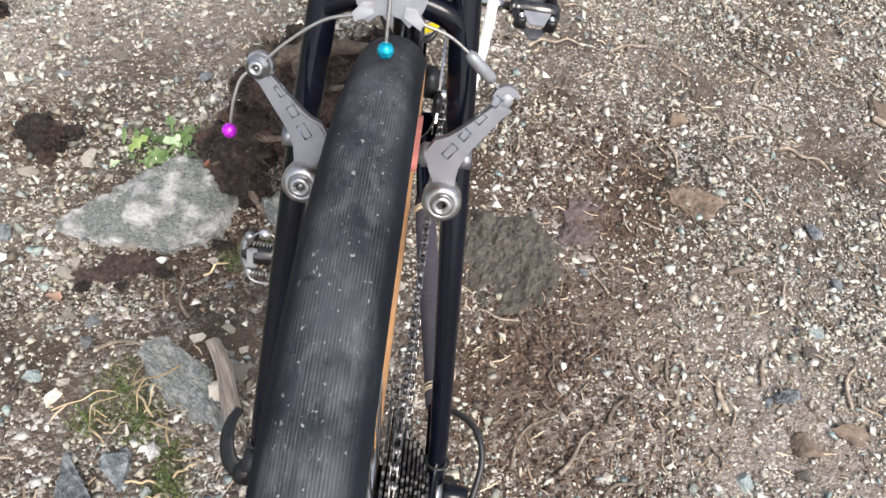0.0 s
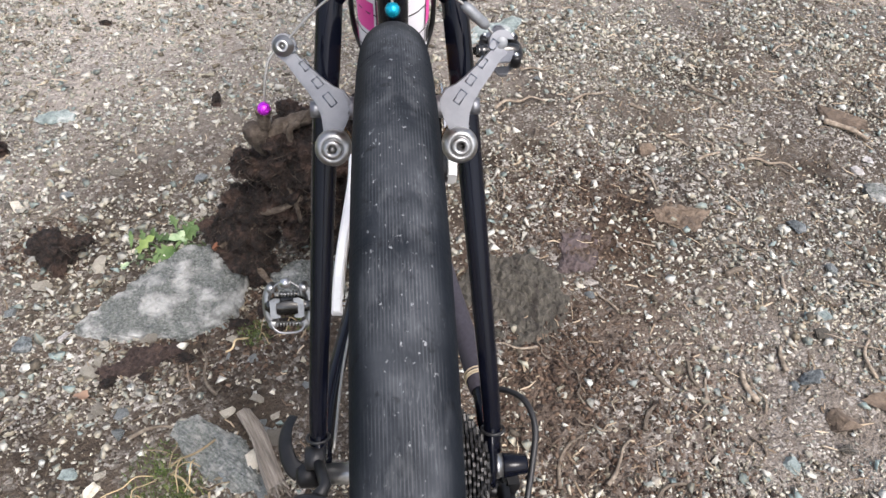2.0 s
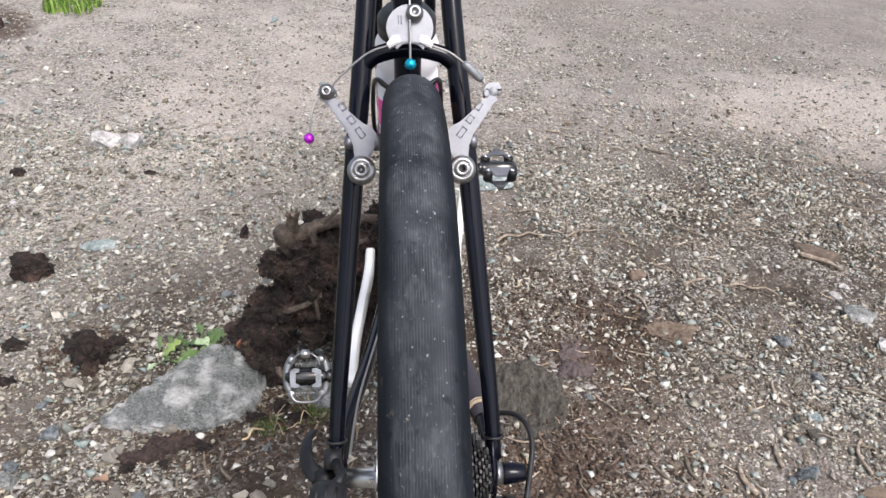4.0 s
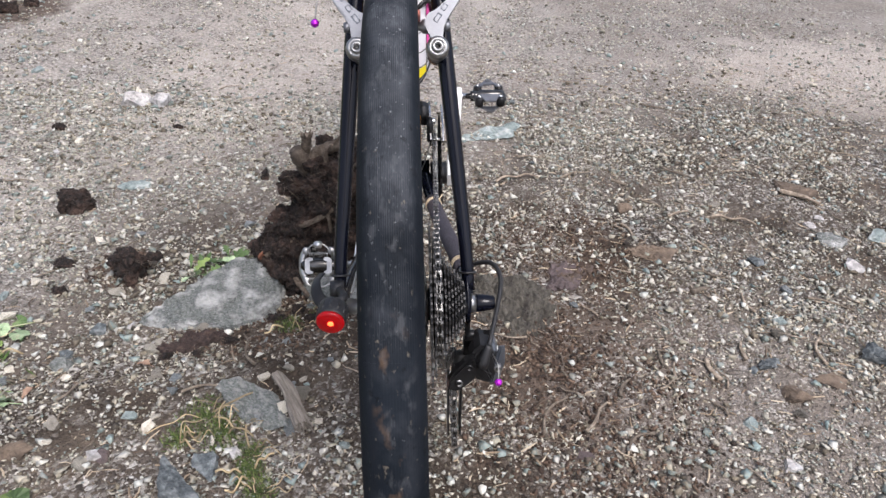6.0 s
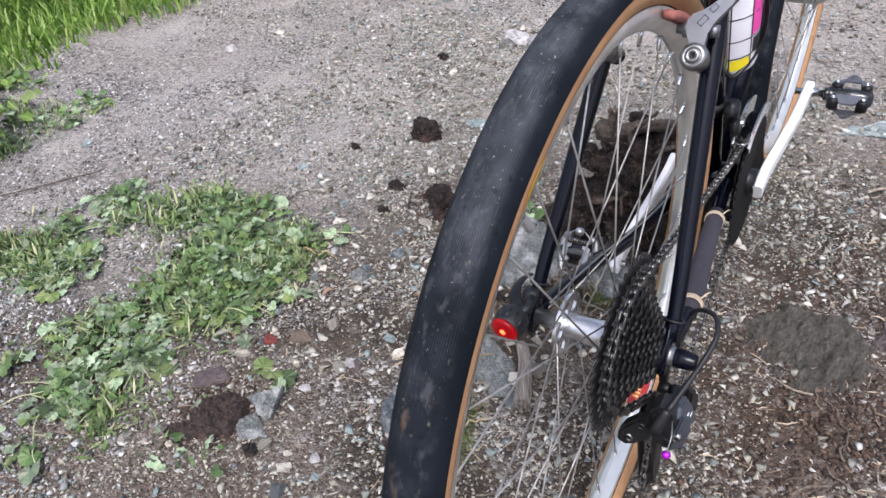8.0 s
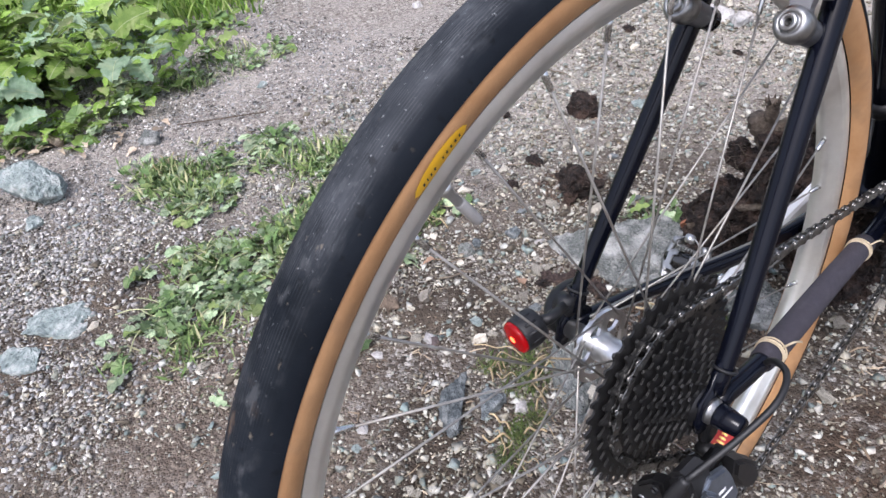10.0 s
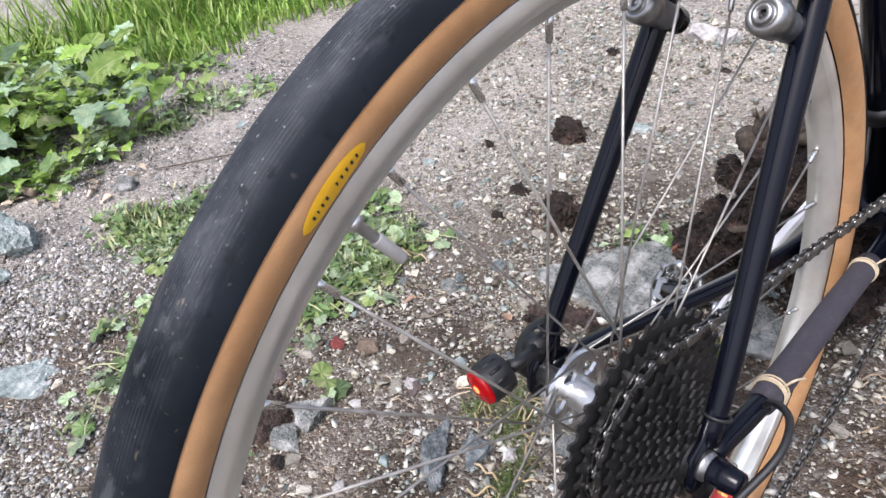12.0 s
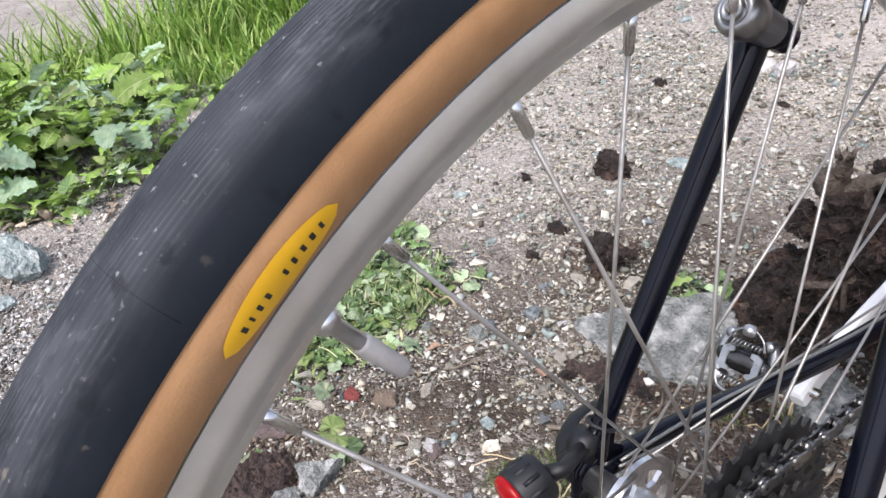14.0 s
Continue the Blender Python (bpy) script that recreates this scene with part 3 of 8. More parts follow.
def tube(bm, pts, r, seg=12, closed=False, cap=True, flat=1.0):
    """A round (or flattened) bar swept along points; r is a number or one radius a point."""
    pts = [Vector(p) for p in pts]
    n = len(pts)
    rs = r if isinstance(r, (list, tuple)) else [r] * n
    rings, side = [], None
    for i, p in enumerate(pts):
        a = pts[(i - 1) % n] if closed or i else p
        c = pts[(i + 1) % n] if closed or i < n - 1 else p
        d = (c - a).normalized()
        if side is None:
            side = d.orthogonal().normalized()
        side = (side - d * side.dot(d)).normalized()
        up = d.cross(side)
        rings.append([bm.verts.new(p + (side * math.cos(2 * math.pi * k / seg) + up * math.sin(2 * math.pi * k / seg) * flat) * rs[i]) for k in range(seg)])
    for i in range(n if closed else n - 1):
        q, s = rings[i], rings[(i + 1) % n]
        for k in range(seg):
            bm.faces.new((q[k], q[(k + 1) % seg], s[(k + 1) % seg], s[k]))
    if cap and not closed:
        bm.faces.new(rings[0])
        bm.faces.new(rings[-1][::-1])
    return bm


def lathe(bm, profile, axis="X", at=(0, 0, 0), seg=32, turn=None):
    """Rings of (along, radius) about an axis through a point."""
    base = {"X": Matrix.Rotation(radians(90), 4, "Y"), "Y": Matrix.Rotation(radians(-90), 4, "X"), "Z": Matrix.Identity(4)}[axis] if turn is None else turn
    m = Matrix.Translation(at) @ base
    rings = []
    for z, r in profile:
        rings.append([bm.verts.new(m @ Vector((r * math.cos(2 * math.pi * k / seg), r * math.sin(2 * math.pi * k / seg), z))) for k in range(seg)] if r > 1e-6 else [bm.verts.new(m @ Vector((0, 0, z)))])
    for q, s in zip(rings, rings[1:]):
        for k in range(seg):
            j = (k + 1) % seg
            if len(q) > 1 and len(s) > 1:
                bm.faces.new((q[k], q[j], s[j], s[k]))
            elif len(s) > 1:
                bm.faces.new((q[0], s[j], s[k]))
            elif len(q) > 1:
                bm.faces.new((q[k], q[j], s[0]))
    for ring, flip in ((rings[0], True), (rings[-1], False)):
        if len(ring) > 1:
            bm.faces.new(ring[::-1] if flip else ring)
    return bm


def plate(bm, outline, thick, m=None, bevel=0.0, holes=()):
    """An outline in the plane, given thickness along its normal, with eased edges."""
    lo = bmesh.new()
    vs = [lo.verts.new((x, y, -thick / 2)) for x, y in outline]
    f = lo.faces.new(vs)
    ext = bmesh.ops.extrude_face_region(lo, geom=[f])
    bmesh.ops.translate(lo, verts=[v for v in ext["geom"] if isinstance(v, bmesh.types.BMVert)], vec=(0, 0, thick))
    bmesh.ops.recalc_face_normals(lo, faces=lo.faces)
    if bevel:
        rim = [e for e in lo.edges if abs(e.verts[0].co.z - e.verts[1].co.z) < 1e-7]
        bmesh.ops.bevel(lo, geom=rim, offset=bevel, segments=2, affect="EDGES", clamp_overlap=True)
    return absorb(bm, lo, m)


def absorb(bm, other, m=None):
    """Add the geometry of another bmesh."""
    if m is not None:
        bmesh.ops.transform(other, matrix=m, verts=other.verts)
    me = bpy.data.meshes.new("tmp")
    other.to_mesh(me)
    other.free()
    bm.from_mesh(me)
    bpy.data.meshes.remove(me)
    return bm


def block(bm, size, m, bevel=0.0, segs=2):
    lo = bmesh.new()
    bmesh.ops.create_cube(lo, size=1, matrix=Matrix.Diagonal((*size, 1)))
    if bevel:
        bmesh.ops.bevel(lo, geom=lo.edges[:], offset=bevel, segments=segs, affect="EDGES", clamp_overlap=True)
    return absorb(bm, lo, m)


def ball(bm, at, r, sub=2):
    lo = bmesh.new()
    bmesh.ops.create_icosphere(lo, subdivisions=sub, radius=r)
    return absorb(bm, lo, Matrix.Translation(at))


def arc(cx, cy, r, a0, a1, n):
    return [(cx + r * math.cos(radians(a0 + (a1 - a0) * i / (n - 1))), cy + r * math.sin(radians(a0 + (a1 - a0) * i / (n - 1)))) for i in range(n)]


def basis(at, u, v):
    """A frame at a point from two directions in its plane."""
    u, v = Vector(u).normalized(), Vector(v)
    w = u.cross(v).normalized()
    v = w.cross(u)
    return Matrix.Translation(at) @ Matrix((u, v, w)).transposed().to_4x4()


def smooth_path(pts, n=8):
    """Catmull-Rom through the points."""
    pts = [Vector(p) for p in pts]
    q = [pts[0] * 2 - pts[1], *pts, pts[-1] * 2 - pts[-2]]
    out = []
    for i in range(1, len(q) - 2):
        p0, p1, p2, p3 = q[i - 1:i + 3]
        for k in range(n):
            t = k / n
            out.append(0.5 * (2 * p1 + (p2 - p0) * t + (2 * p0 - 5 * p1 + 4 * p2 - p3) * t * t + (3 * p1 - p0 - 3 * p2 + p3) * t ** 3))
    out.append(pts[-1])
    return out


def gz(x, y):
    """Height of the ground: gentle lumps of a centimetre or less."""
    return 0.004 * np.sin(7 * x + 1.3) * np.sin(6 * y + 0.5) + 0.003 * np.sin(17 * x + 5 * y) * np.sin(13 * y - 4 * x) + 0.0015 * np.sin(41 * x + 13) * np.sin(37 * y + 5 * x)


# ---- ground ----
def make_ground():
    rnd = np.random.RandomState(3)

    def axis(lo, hi, step, far):
        mid = np.arange(lo, hi, step)
        out = [step * 1.6]
        while sum(out) < far:
            out.append(out[-1] * 1.45)
        out = np.cumsum(out)
        return np.concatenate([lo - out[::-1], mid, mid[-1] + out])

    xs, ys = axis(-2.4, 1.7, 0.018, 90), axis(-0.9, 2.2, 0.018, 90)
    X, Y = np.meshgrid(xs, ys)
    Z = gz(X, Y)
    near = (X > -2.4) & (X < 1.7) & (Y > -0.9) & (Y < 2.2)
    Z = Z + near * rnd.normal(0, 0.0012, X.shape)
    far = np.hypot(X, Y)
    Z = np.where(far > 6, 0.0, Z)
    nx, ny = len(xs), len(ys)
    co = np.stack([X, Y, Z], -1).reshape(-1, 3)
    i = np.arange(nx * ny).reshape(ny, nx)
    quads = np.stack([i[:-1, :-1], i[:-1, 1:], i[1:, 1:], i[1:, :-1]], -1).reshape(-1, 4)
    me = bpy.data.meshes.new("ground")
    me.from_pydata(co, [], quads)
    me.materials.append(M["ground"])
    me.polygons.foreach_set("use_smooth", [True] * len(me.polygons))
    tagged(new("ground", me), "grey-brown gravelly earth track, damp and trodden", "ground", kind="structure")


make_ground()


# ---- the bicycle, leaning a little to its left with the left pedal against the rock ----
R, RIM_OUT, RIM_IN, TYRE_W = 0.337, 0.3014, 0.2805, 0.0207
BIKE = pose(0.0258, 0, 0.0, 0, -2.47, 1.7)
bike = new("bicycle")
bike.matrix_world = BIKE
tagged(bike, "black touring bicycle with tan-wall tyres, leaning against a rock", "bicycle")
AXLE = Vector((0, 0, R))
BB = Vector((0, 0.43, 0.274))
STAY = Vector((0, 0.5075, 0.8616)).normalized()
BACK = Vector((0, -STAY.z, STAY.y))


def ring_sweep(bm, profile, centre, seg):
    """A closed or open profile of (across, radius) swept round a wheel's axle."""
    rings = []
    for k in range(seg):
        a = 2 * math.pi * k / seg
        c, s = math.cos(a), math.sin(a)
        rings.append([bm.verts.new((x + centre[0], centre[1] + r * c, centre[2] + r * s)) for x, r in profile])
    n = len(profile)
    for k in range(seg):
        p, q = rings[k], rings[(k + 1) % seg]
        for j in range(n - 1):
            bm.faces.new((p[j], p[j + 1], q[j + 1], q[j]))
    return bm


def tyre_point(a, swell=0.0):
    """The tyre's cross-section: a is degrees from the crown, the bead lies near 130."""
    rr = (R - RIM_OUT) / 2 + 0.0015
    mid = R - rr
    s, c = math.sin(radians(a)), math.cos(radians(a))
    return ((TYRE_W + swell) * s, mid + (rr + swell) * c)


def make_wheel(name, centre, rear):
    profile = [(0.0121, RIM_OUT), (0.0125, RIM_OUT - 0.003), (0.0125, RIM_OUT - 0.0085), (0.0119, RIM_OUT - 0.0089), (0.0118, RIM_OUT - 0.0108), (0.0112, RIM_OUT - 0.0113), (0.0096, RIM_OUT - 0.0125), (0.006, RIM_IN + 0.0034), (0.003, RIM_IN + 0.0008), (0, RIM_IN)]
    profile = profile + [(-x, r) for x, r in profile[-2::-1]]
    profile += [(-0.009, RIM_OUT - 0.002), (0.009, RIM_OUT - 0.002), (0.0121, RIM_OUT)]
    wheel = part(name, ring_sweep(bmesh.new(), profile, centre, 144), M["rim_metal"], bike, "silver aluminium rim with worn brake track")
    ribs = 128 if rear else 48
    prof = []
    for i in range(ribs + 1):
        a = -79 + 158 * i / ribs
        ripple = (0.00003 if i % 4 < 2 else -0.00003) if abs(a) < 46 else 0.0
        prof.append(tyre_point(a, 0.0006 + ripple))
    part("tyre", ring_sweep(bmesh.new(), prof, centre, 192 if rear else 96), M["rubber"], wheel, "black ribbed tyre tread with dust and dried mud")
    for side in (-1, 1):
        sw = [tyre_point(a) for a in (76, 82, 90, 98, 106, 115, 124, 133, 142)]
        part("sidewall", ring_sweep(bmesh.new(), [(x * side, r) for x, r in sw], centre, 144), M["tan"], wheel, "tan skinwall")
    if rear:
        # mould seams across the tread
        for k in range(15):
            a = radians(24 * k + 4.5)
            bm = bmesh.new()
            pts = [tyre_point(q, 0.0006) for q in range(-70, 71, 7)]
            tube(bm, [(x + centre[0], centre[1] + r * math.cos(a), centre[2] + r * math.sin(a)) for x, r in pts], 0.00012, 5)
            part("mould_seam", bm, M["rubber"], wheel)
    return wheel


def make_hub_and_spokes(wheel, centre, left_x, right_x, left_r, right_r, half, offset=0.0):
    bm = bmesh.new()
    lathe(bm, [(-half, 0.0080), (left_x - 0.006, 0.0088), (left_x - 0.003, 0.0125), (left_x + 0.003, 0.0128), (left_x + 0.008, 0.0122), (0.0, 0.0138), (right_x - 0.006, 0.0148),
               (right_x - 0.003, 0.021), (right_x - 0.0015, right_r + 0.004), (right_x + 0.0015, right_r + 0.004), (right_x + 0.003, 0.015), (half, 0.010)], "X", centre, 40)
    hub = part("hub", bm, M["satin"], wheel, "polished silver hub")
    # pierced flange: a rim carried on six webs
    bm = bmesh.new()
    lathe(bm, [(-0.0016, left_r - 0.004), (-0.0016, left_r + 0.0042), (0.0016, left_r + 0.0042), (0.0016, left_r - 0.004)], "X", (left_x, centre[1], centre[2]), 48)
    bm.faces.ensure_lookup_table()
    caps = [f for f in bm.faces if len(f.verts) > 4]
    bmesh.ops.delete(bm, geom=caps, context="FACES_ONLY")
    n0 = len(bm.verts)
    bm.verts.ensure_lookup_table()
    for k in range(48):
        bm.faces.new((bm.verts[k], bm.verts[144 + k], bm.verts[144 + (k + 1) % 48], bm.verts[(k + 1) % 48]))
    webs = []
    for k in range(6):
        a = 2 * math.pi * k / 6 + 0.3
        u, v = Vector((0, math.cos(a), math.sin(a))), Vector((0, -math.sin(a), math.cos(a)))
        c = Vector((left_x, centre[1], centre[2]))
        wm = bmesh.new()
        web = [(0.012, -0.006), (0.018, -0.0035), (left_r - 0.002, -0.0065), (left_r - 0.002, 0.0065), (0.018, 0.0035), (0.012, 0.006)]
        plate(wm, web, 0.0028, basis(c, u, v))
        webs.append(wm)
    part("flange", bm, M["satin"], wheel, "pierced silver hub flange", smooth=False)
    for wm in webs:
        part("flange_web", wm, M["satin"], wheel, smooth=False)
    for k in range(32):
        a = radians(360 * (k + 0.5) / 32 + offset)
        right = k % 2 == 1
        fx, fr = (right_x, right_r) if right else (left_x, left_r)
        lead = radians(72) * (1 if (k // 2) % 2 else -1) * (1 if right else -1)
        head = Vector((fx + (0.0025 if (k // 2) % 2 else -0.0025), centre[1] + fr * math.cos(a + lead), centre[2] + fr * math.sin(a + lead)))
        tip = Vector(((0.0006 if right else -0.0006), centre[1] + (RIM_IN - 0.001) * math.cos(a), centre[2] + (RIM_IN - 0.001) * math.sin(a)))
        d = (tip - head).normalized()
        bm = tube(bmesh.new(), [head, tip], 0.0009, 6)
        sp = part("spoke", bm, M["spoke"], wheel)
        part("nipple", tube(bmesh.new(), [tip - d * 0.012, tip - d * 0.011, tip - d * 0.003, tip + d * 0.002], [0.0013, 0.0019, 0.002, 0.0024], 8), M["silver"], wheel)


rear = make_wheel("rear_wheel", (0, 0, R), True)
make_hub_and_spokes(rear, AXLE, -0.031, 0.021, 0.029, 0.024, 0.066, -1.5)
FRONT = Vector((0, 1.02, R))
front = make_wheel("front_wheel", FRONT, False)
make_hub_and_spokes(front, FRONT, -0.034, 0.034, 0.019, 0.019, 0.05, 3.0)

# valve with a grey cap, on the rear rim
VA = radians(122)
vdir = Vector((0, math.cos(VA), math.sin(VA)))
bm = bmesh.new()
p0 = AXLE + vdir * RIM_IN
tube(bm, [p0 + vdir * 0.002, p0 - vdir * 0.003, p0 - vdir * 0.0031, p0 - vdir * 0.016], [0.0042, 0.0042, 0.0027, 0.0027], 14)
valve = part("valve", bm, M["satin"], rear, "silver valve stem")
bm = bmesh.new()
tube(bm, [p0 - vdir * 0.0155, p0 - vdir * 0.0165, p0 - vdir * 0.0345, p0 - vdir * 0.0365], [0.0029, 0.0034, 0.0032, 0.0024], 14)
part("valve_cap", bm, M["valve_cap"], rear, "grey plastic valve cap")

# oval yellow label on the drive-side sidewall, with bars for its lettering
LAB_A, LAB_R = 121.3, 0.3112


def on_sidewall(deg, rad, lift=0.0006):
    lo, hi = 80.0, 140.0
    for _ in range(30):
        mid = (lo + hi) / 2
        if tyre_point(mid)[1] > rad:
            lo = mid
        else:
            hi = mid
    x = tyre_point(lo)[0] + lift
    return Vector((x, rad * math.cos(radians(deg)), R + rad * math.sin(radians(deg))))


def sidewall_patch(bm, a0, a1, half_h, lift, oval):
    rows = []
    for i in range(21):
        a = a0 + (a1 - a0) * i / 20
        s = 2 * i / 20 - 1
        h = half_h * (math.sqrt(max(0.0, 1 - s * s)) if oval else 1.0) + 0.00005
        rows.append([bm.verts.new(on_sidewall(a, LAB_R + h * k / 4, lift)) for k in range(-4, 5)])
    for p, q in zip(rows, rows[1:]):
        for k in range(8):
            bm.faces.new((p[k], p[k + 1], q[k + 1], q[k]))


bm = bmesh.new()
sidewall_patch(bm, LAB_A - 3.75, LAB_A + 3.75, 0.0052, 0.0005, True)
label_ob = part("tyre_label", bm, M["yellow"], rear, "yellow oval label with black lettering bars")
for a0, w in ((-2.75, 0.32), (-2.2, 0.4), (-1.6, 0.36), (-1.0, 0.34), (-0.42, 0.3), (0.72, 0.36), (1.28, 0.34), (1.84, 0.22), (2.3, 0.38)):
    bm = bmesh.new()
    sidewall_patch(bm, LAB_A + a0, LAB_A + a0 + w * 0.6, 0.0010, 0.0008, False)
    part("lettering_bar", bm, M["ink"], rear)

# red and gold sticker on the inside of the rear rim
bm = bmesh.new()
ST_A = -56.5


def rim_patch(bm, a0, a1, x0, x1, lift):
    rows = []
    for i in range(13):
        a = radians(a0 + (a1 - a0) * i / 12)
        ring = []
        for k in range(9):
            x = x0 + (x1 - x0) * k / 8
            rad = RIM_IN + 0.0084 * (abs(x) / 0.0096) ** 1.5 - 0.0006 - lift
            ring.append(bm.verts.new((x, rad * math.cos(a), R + rad * math.sin(a))))
        rows.append(ring)
    for p, q in zip(rows, rows[1:]):
        for k in range(8):
            bm.faces.new((p[k], p[k + 1], q[k + 1], q[k]))


rim_patch(bm, ST_A - 4, ST_A + 4, -0.0106, 0.0106, 0.0009)
st = part("rim_sticker", bm, M["sticker"], rear, "red sticker with gold bars")
for k in range(5):
    bm = bmesh.new()
    rim_patch(bm, ST_A - 2 + k * 1.0, ST_A - 1.5 + k * 1.0, -0.005 + 0.0006 * k, 0.005 - 0.0006 * k, 0.0013)
    part("print_bar", bm, M["gold"], rear)

# ---- frame tubes ----
frame_ob = part("seat_tube", tube(bmesh.new(), [BB + Vector((0, 0, 0)), BB + Vector((0, -0.292, 0.956)) * 0.56], 0.0145, 24), M["paint"], bike, "black gloss seat tube")
part("down_tube", tube(bmesh.new(), [BB, (0, 0.90, 0.68)], 0.0165, 24), M["paint"], bike)
part("head_tube", tube(bmesh.new(), [(0, 0.905, 0.63), (0, 0.865, 0.79)], 0.019, 24), M["paint"], bike)
part("top_tube", tube(bmesh.new(), [BB + Vector((0, -0.292, 0.956)) * 0.53, (0, 0.872, 0.765)], 0.0145, 24), M["paint"], bike)
bm = bmesh.new()
tube(bm, [BB + Vector((-0.034, 0, 0)), BB + Vector((0.034, 0, 0))], 0.021, 28)
part("bottom_bracket_shell", bm, M["paint"], bike)
for s in (-1, 1):
    pts = smooth_path([(s * 0.034, 0.905, 0.62), (s * 0.046, 0.925, 0.56), (s * 0.05, 0.96, 0.46), (s * 0.05, 1.015, 0.345)], 6)
    part("fork_blade", tube(bmesh.new(), pts, [0.014 - 0.006 * i / (len(pts) - 1) for i in range(len(pts))], 16), M["paint"], bike)
part("fork_crown", tube(bmesh.new(), [(-0.04, 0.907, 0.622), (0.04, 0.907, 0.622)], 0.015, 16), M["paint"], bike)


def stay_at(d, s, out=0.0):
    """A point on a seat stay d metres up from the axle; s is the side."""
    knots = [(0.0, 0.0685), (0.04, 0.0675), (0.24, 0.0505), (0.325, 0.0432), (0.395, 0.0355), (0.56, 0.028)]
    for (d0, x0), (d1, x1) in zip(knots, knots[1:]):
        if d <= d1:
            x = x0 + (x1 - x0) * (d - d0) / (d1 - d0)
            break
    return AXLE + STAY * d + BACK * out + Vector((s * x, 0, 0))


stays = {}
for s in (-1, 1):
    pts = smooth_path([stay_at(d, s) for d in (0.014, 0.06, 0.13, 0.2, 0.28, 0.36, 0.44, 0.54)], 4)
    rad = [0.0065 + 0.0022 * min(1, i / 14) for i in range(len(pts))]
    stays[s] = part("seat_stay", tube(bmesh.new(), pts, rad, 20), M["paint"], bike, "black gloss seat stay")
    # zip tie round the stay near the dropout
    c = stay_at(0.033, s)
    u = Vector((1, 0, 0))
    tie = [c + (u * math.cos(t) + BACK * math.sin(t)) * 0.0085 for t in [2 * math.pi * k / 20 for k in range(20)]]
    part("zip_tie", tube(bmesh.new(), tie, 0.0013, 6, closed=True), M["black_plastic"], stays[s])
    dip = 0.0 if s > 0 else 1.0
    cs = smooth_path([(s * 0.0675, 0.010, R - 0.002 - 0.002 * dip), (s * 0.065, 0.09, R - 0.012 - 0.012 * dip), (s * 0.048, 0.22, R - 0.036 - 0.017 * dip), (s * 0.036, 0.32, R - 0.053 - 0.014 * dip), (s * 0.026, 0.425, 0.2765 - 0.011 * dip)], 6)
    stays[s * 2] = part("chain_stay", tube(bmesh.new(), cs, [0.0075 + 0.0016 * i / (len(cs) - 1) for i in range(len(cs))], 18), M["paint"], bike)
    if s == 1:
        cover = [p for p in cs if 0.066 < p.y < 0.325]
        wrap = part("chain_stay_wrap", tube(bmesh.new(), cover, [0.0094] + [0.0106] * (len(cover) - 2) + [0.0104], 22), M["wrap"], bike, "charcoal fabric chain-stay wrap tied with twine")
        for j in (1, len(cover) - 2):
            d = (cover[j + 1] - cover[j - 1]).normalized()
            a = d.orthogonal().normalized()
            b2 = d.cross(a)
            for q in range(4):
                loop = [cover[j] + d * (0.0017 * (q - 2) + 0.0012 * math.sin(q * 2.3)) + (a * math.cos(t) + b2 * math.sin(t)) * (0.0112 + 0.0003 * (q % 2)) for t in [2 * math.pi * k / 24 for k in range(24)]]
                part("twine", tube(bmesh.new(), loop, 0.0007, 6, closed=True), M["twine"], wrap)
            tail = smooth_path([cover[j] + a * 0.0112, cover[j] + a * 0.0195 + d * 0.004, cover[j] + a * 0.022 + d * 0.016 + Vector((0, 0, -0.008))], 5)
            part("twine_end", tube(bmesh.new(), tail, 0.0009, 6), M["twine"], wrap)
    # dropout plate
    bm = bmesh.new()
    outline = [(-0.014, -0.008), (-0.012, -0.018), (0.002, -0.020), (0.016, -0.016), (0.03, -0.012), (0.03, 0.002), (0.022, 0.010), (0.026, 0.03), (0.012, 0.036), (0.002, 0.018), (-0.010, 0.012)]
    plate(bm, outline, 0.006, basis((s * 0.0665, 0, R), (0, 1, 0), (0, 0, 1)), 0.0012)
    part("dropout", bm, M["paint"], bike)
# cable along the inner side of the left chain stay
for lift, out in ((0.0, 0.0), (-0.017, 0.002)):
    cab = smooth_path([(-0.058 - out, 0.02, R + 0.002 + lift * 0.4), (-0.054 - out, 0.12, R - 0.018 + lift), (-0.037 - out, 0.26, R - 0.043 + lift), (-0.024 - out, 0.38, 0.284 + lift)], 6)
    part("stay_cable", tube(bmesh.new(), cab, 0.0012, 8), M["cable"], bike)
# curved bridge between the stays
bz = 0.356
bridge_pts = smooth_path([stay_at(bz - 0.006, -1), stay_at(bz + 0.004, -1, 0.004) + Vector((0.012, 0, 0)), AXLE + STAY * (bz + 0.009) + BACK * 0.005, stay_at(bz + 0.004, 1, 0.004) - Vector((0.012, 0, 0)), stay_at(bz - 0.006, 1)], 6)
part("stay_bridge", tube(bmesh.new(), bridge_pts, 0.0072, 16), M["paint"], bike)

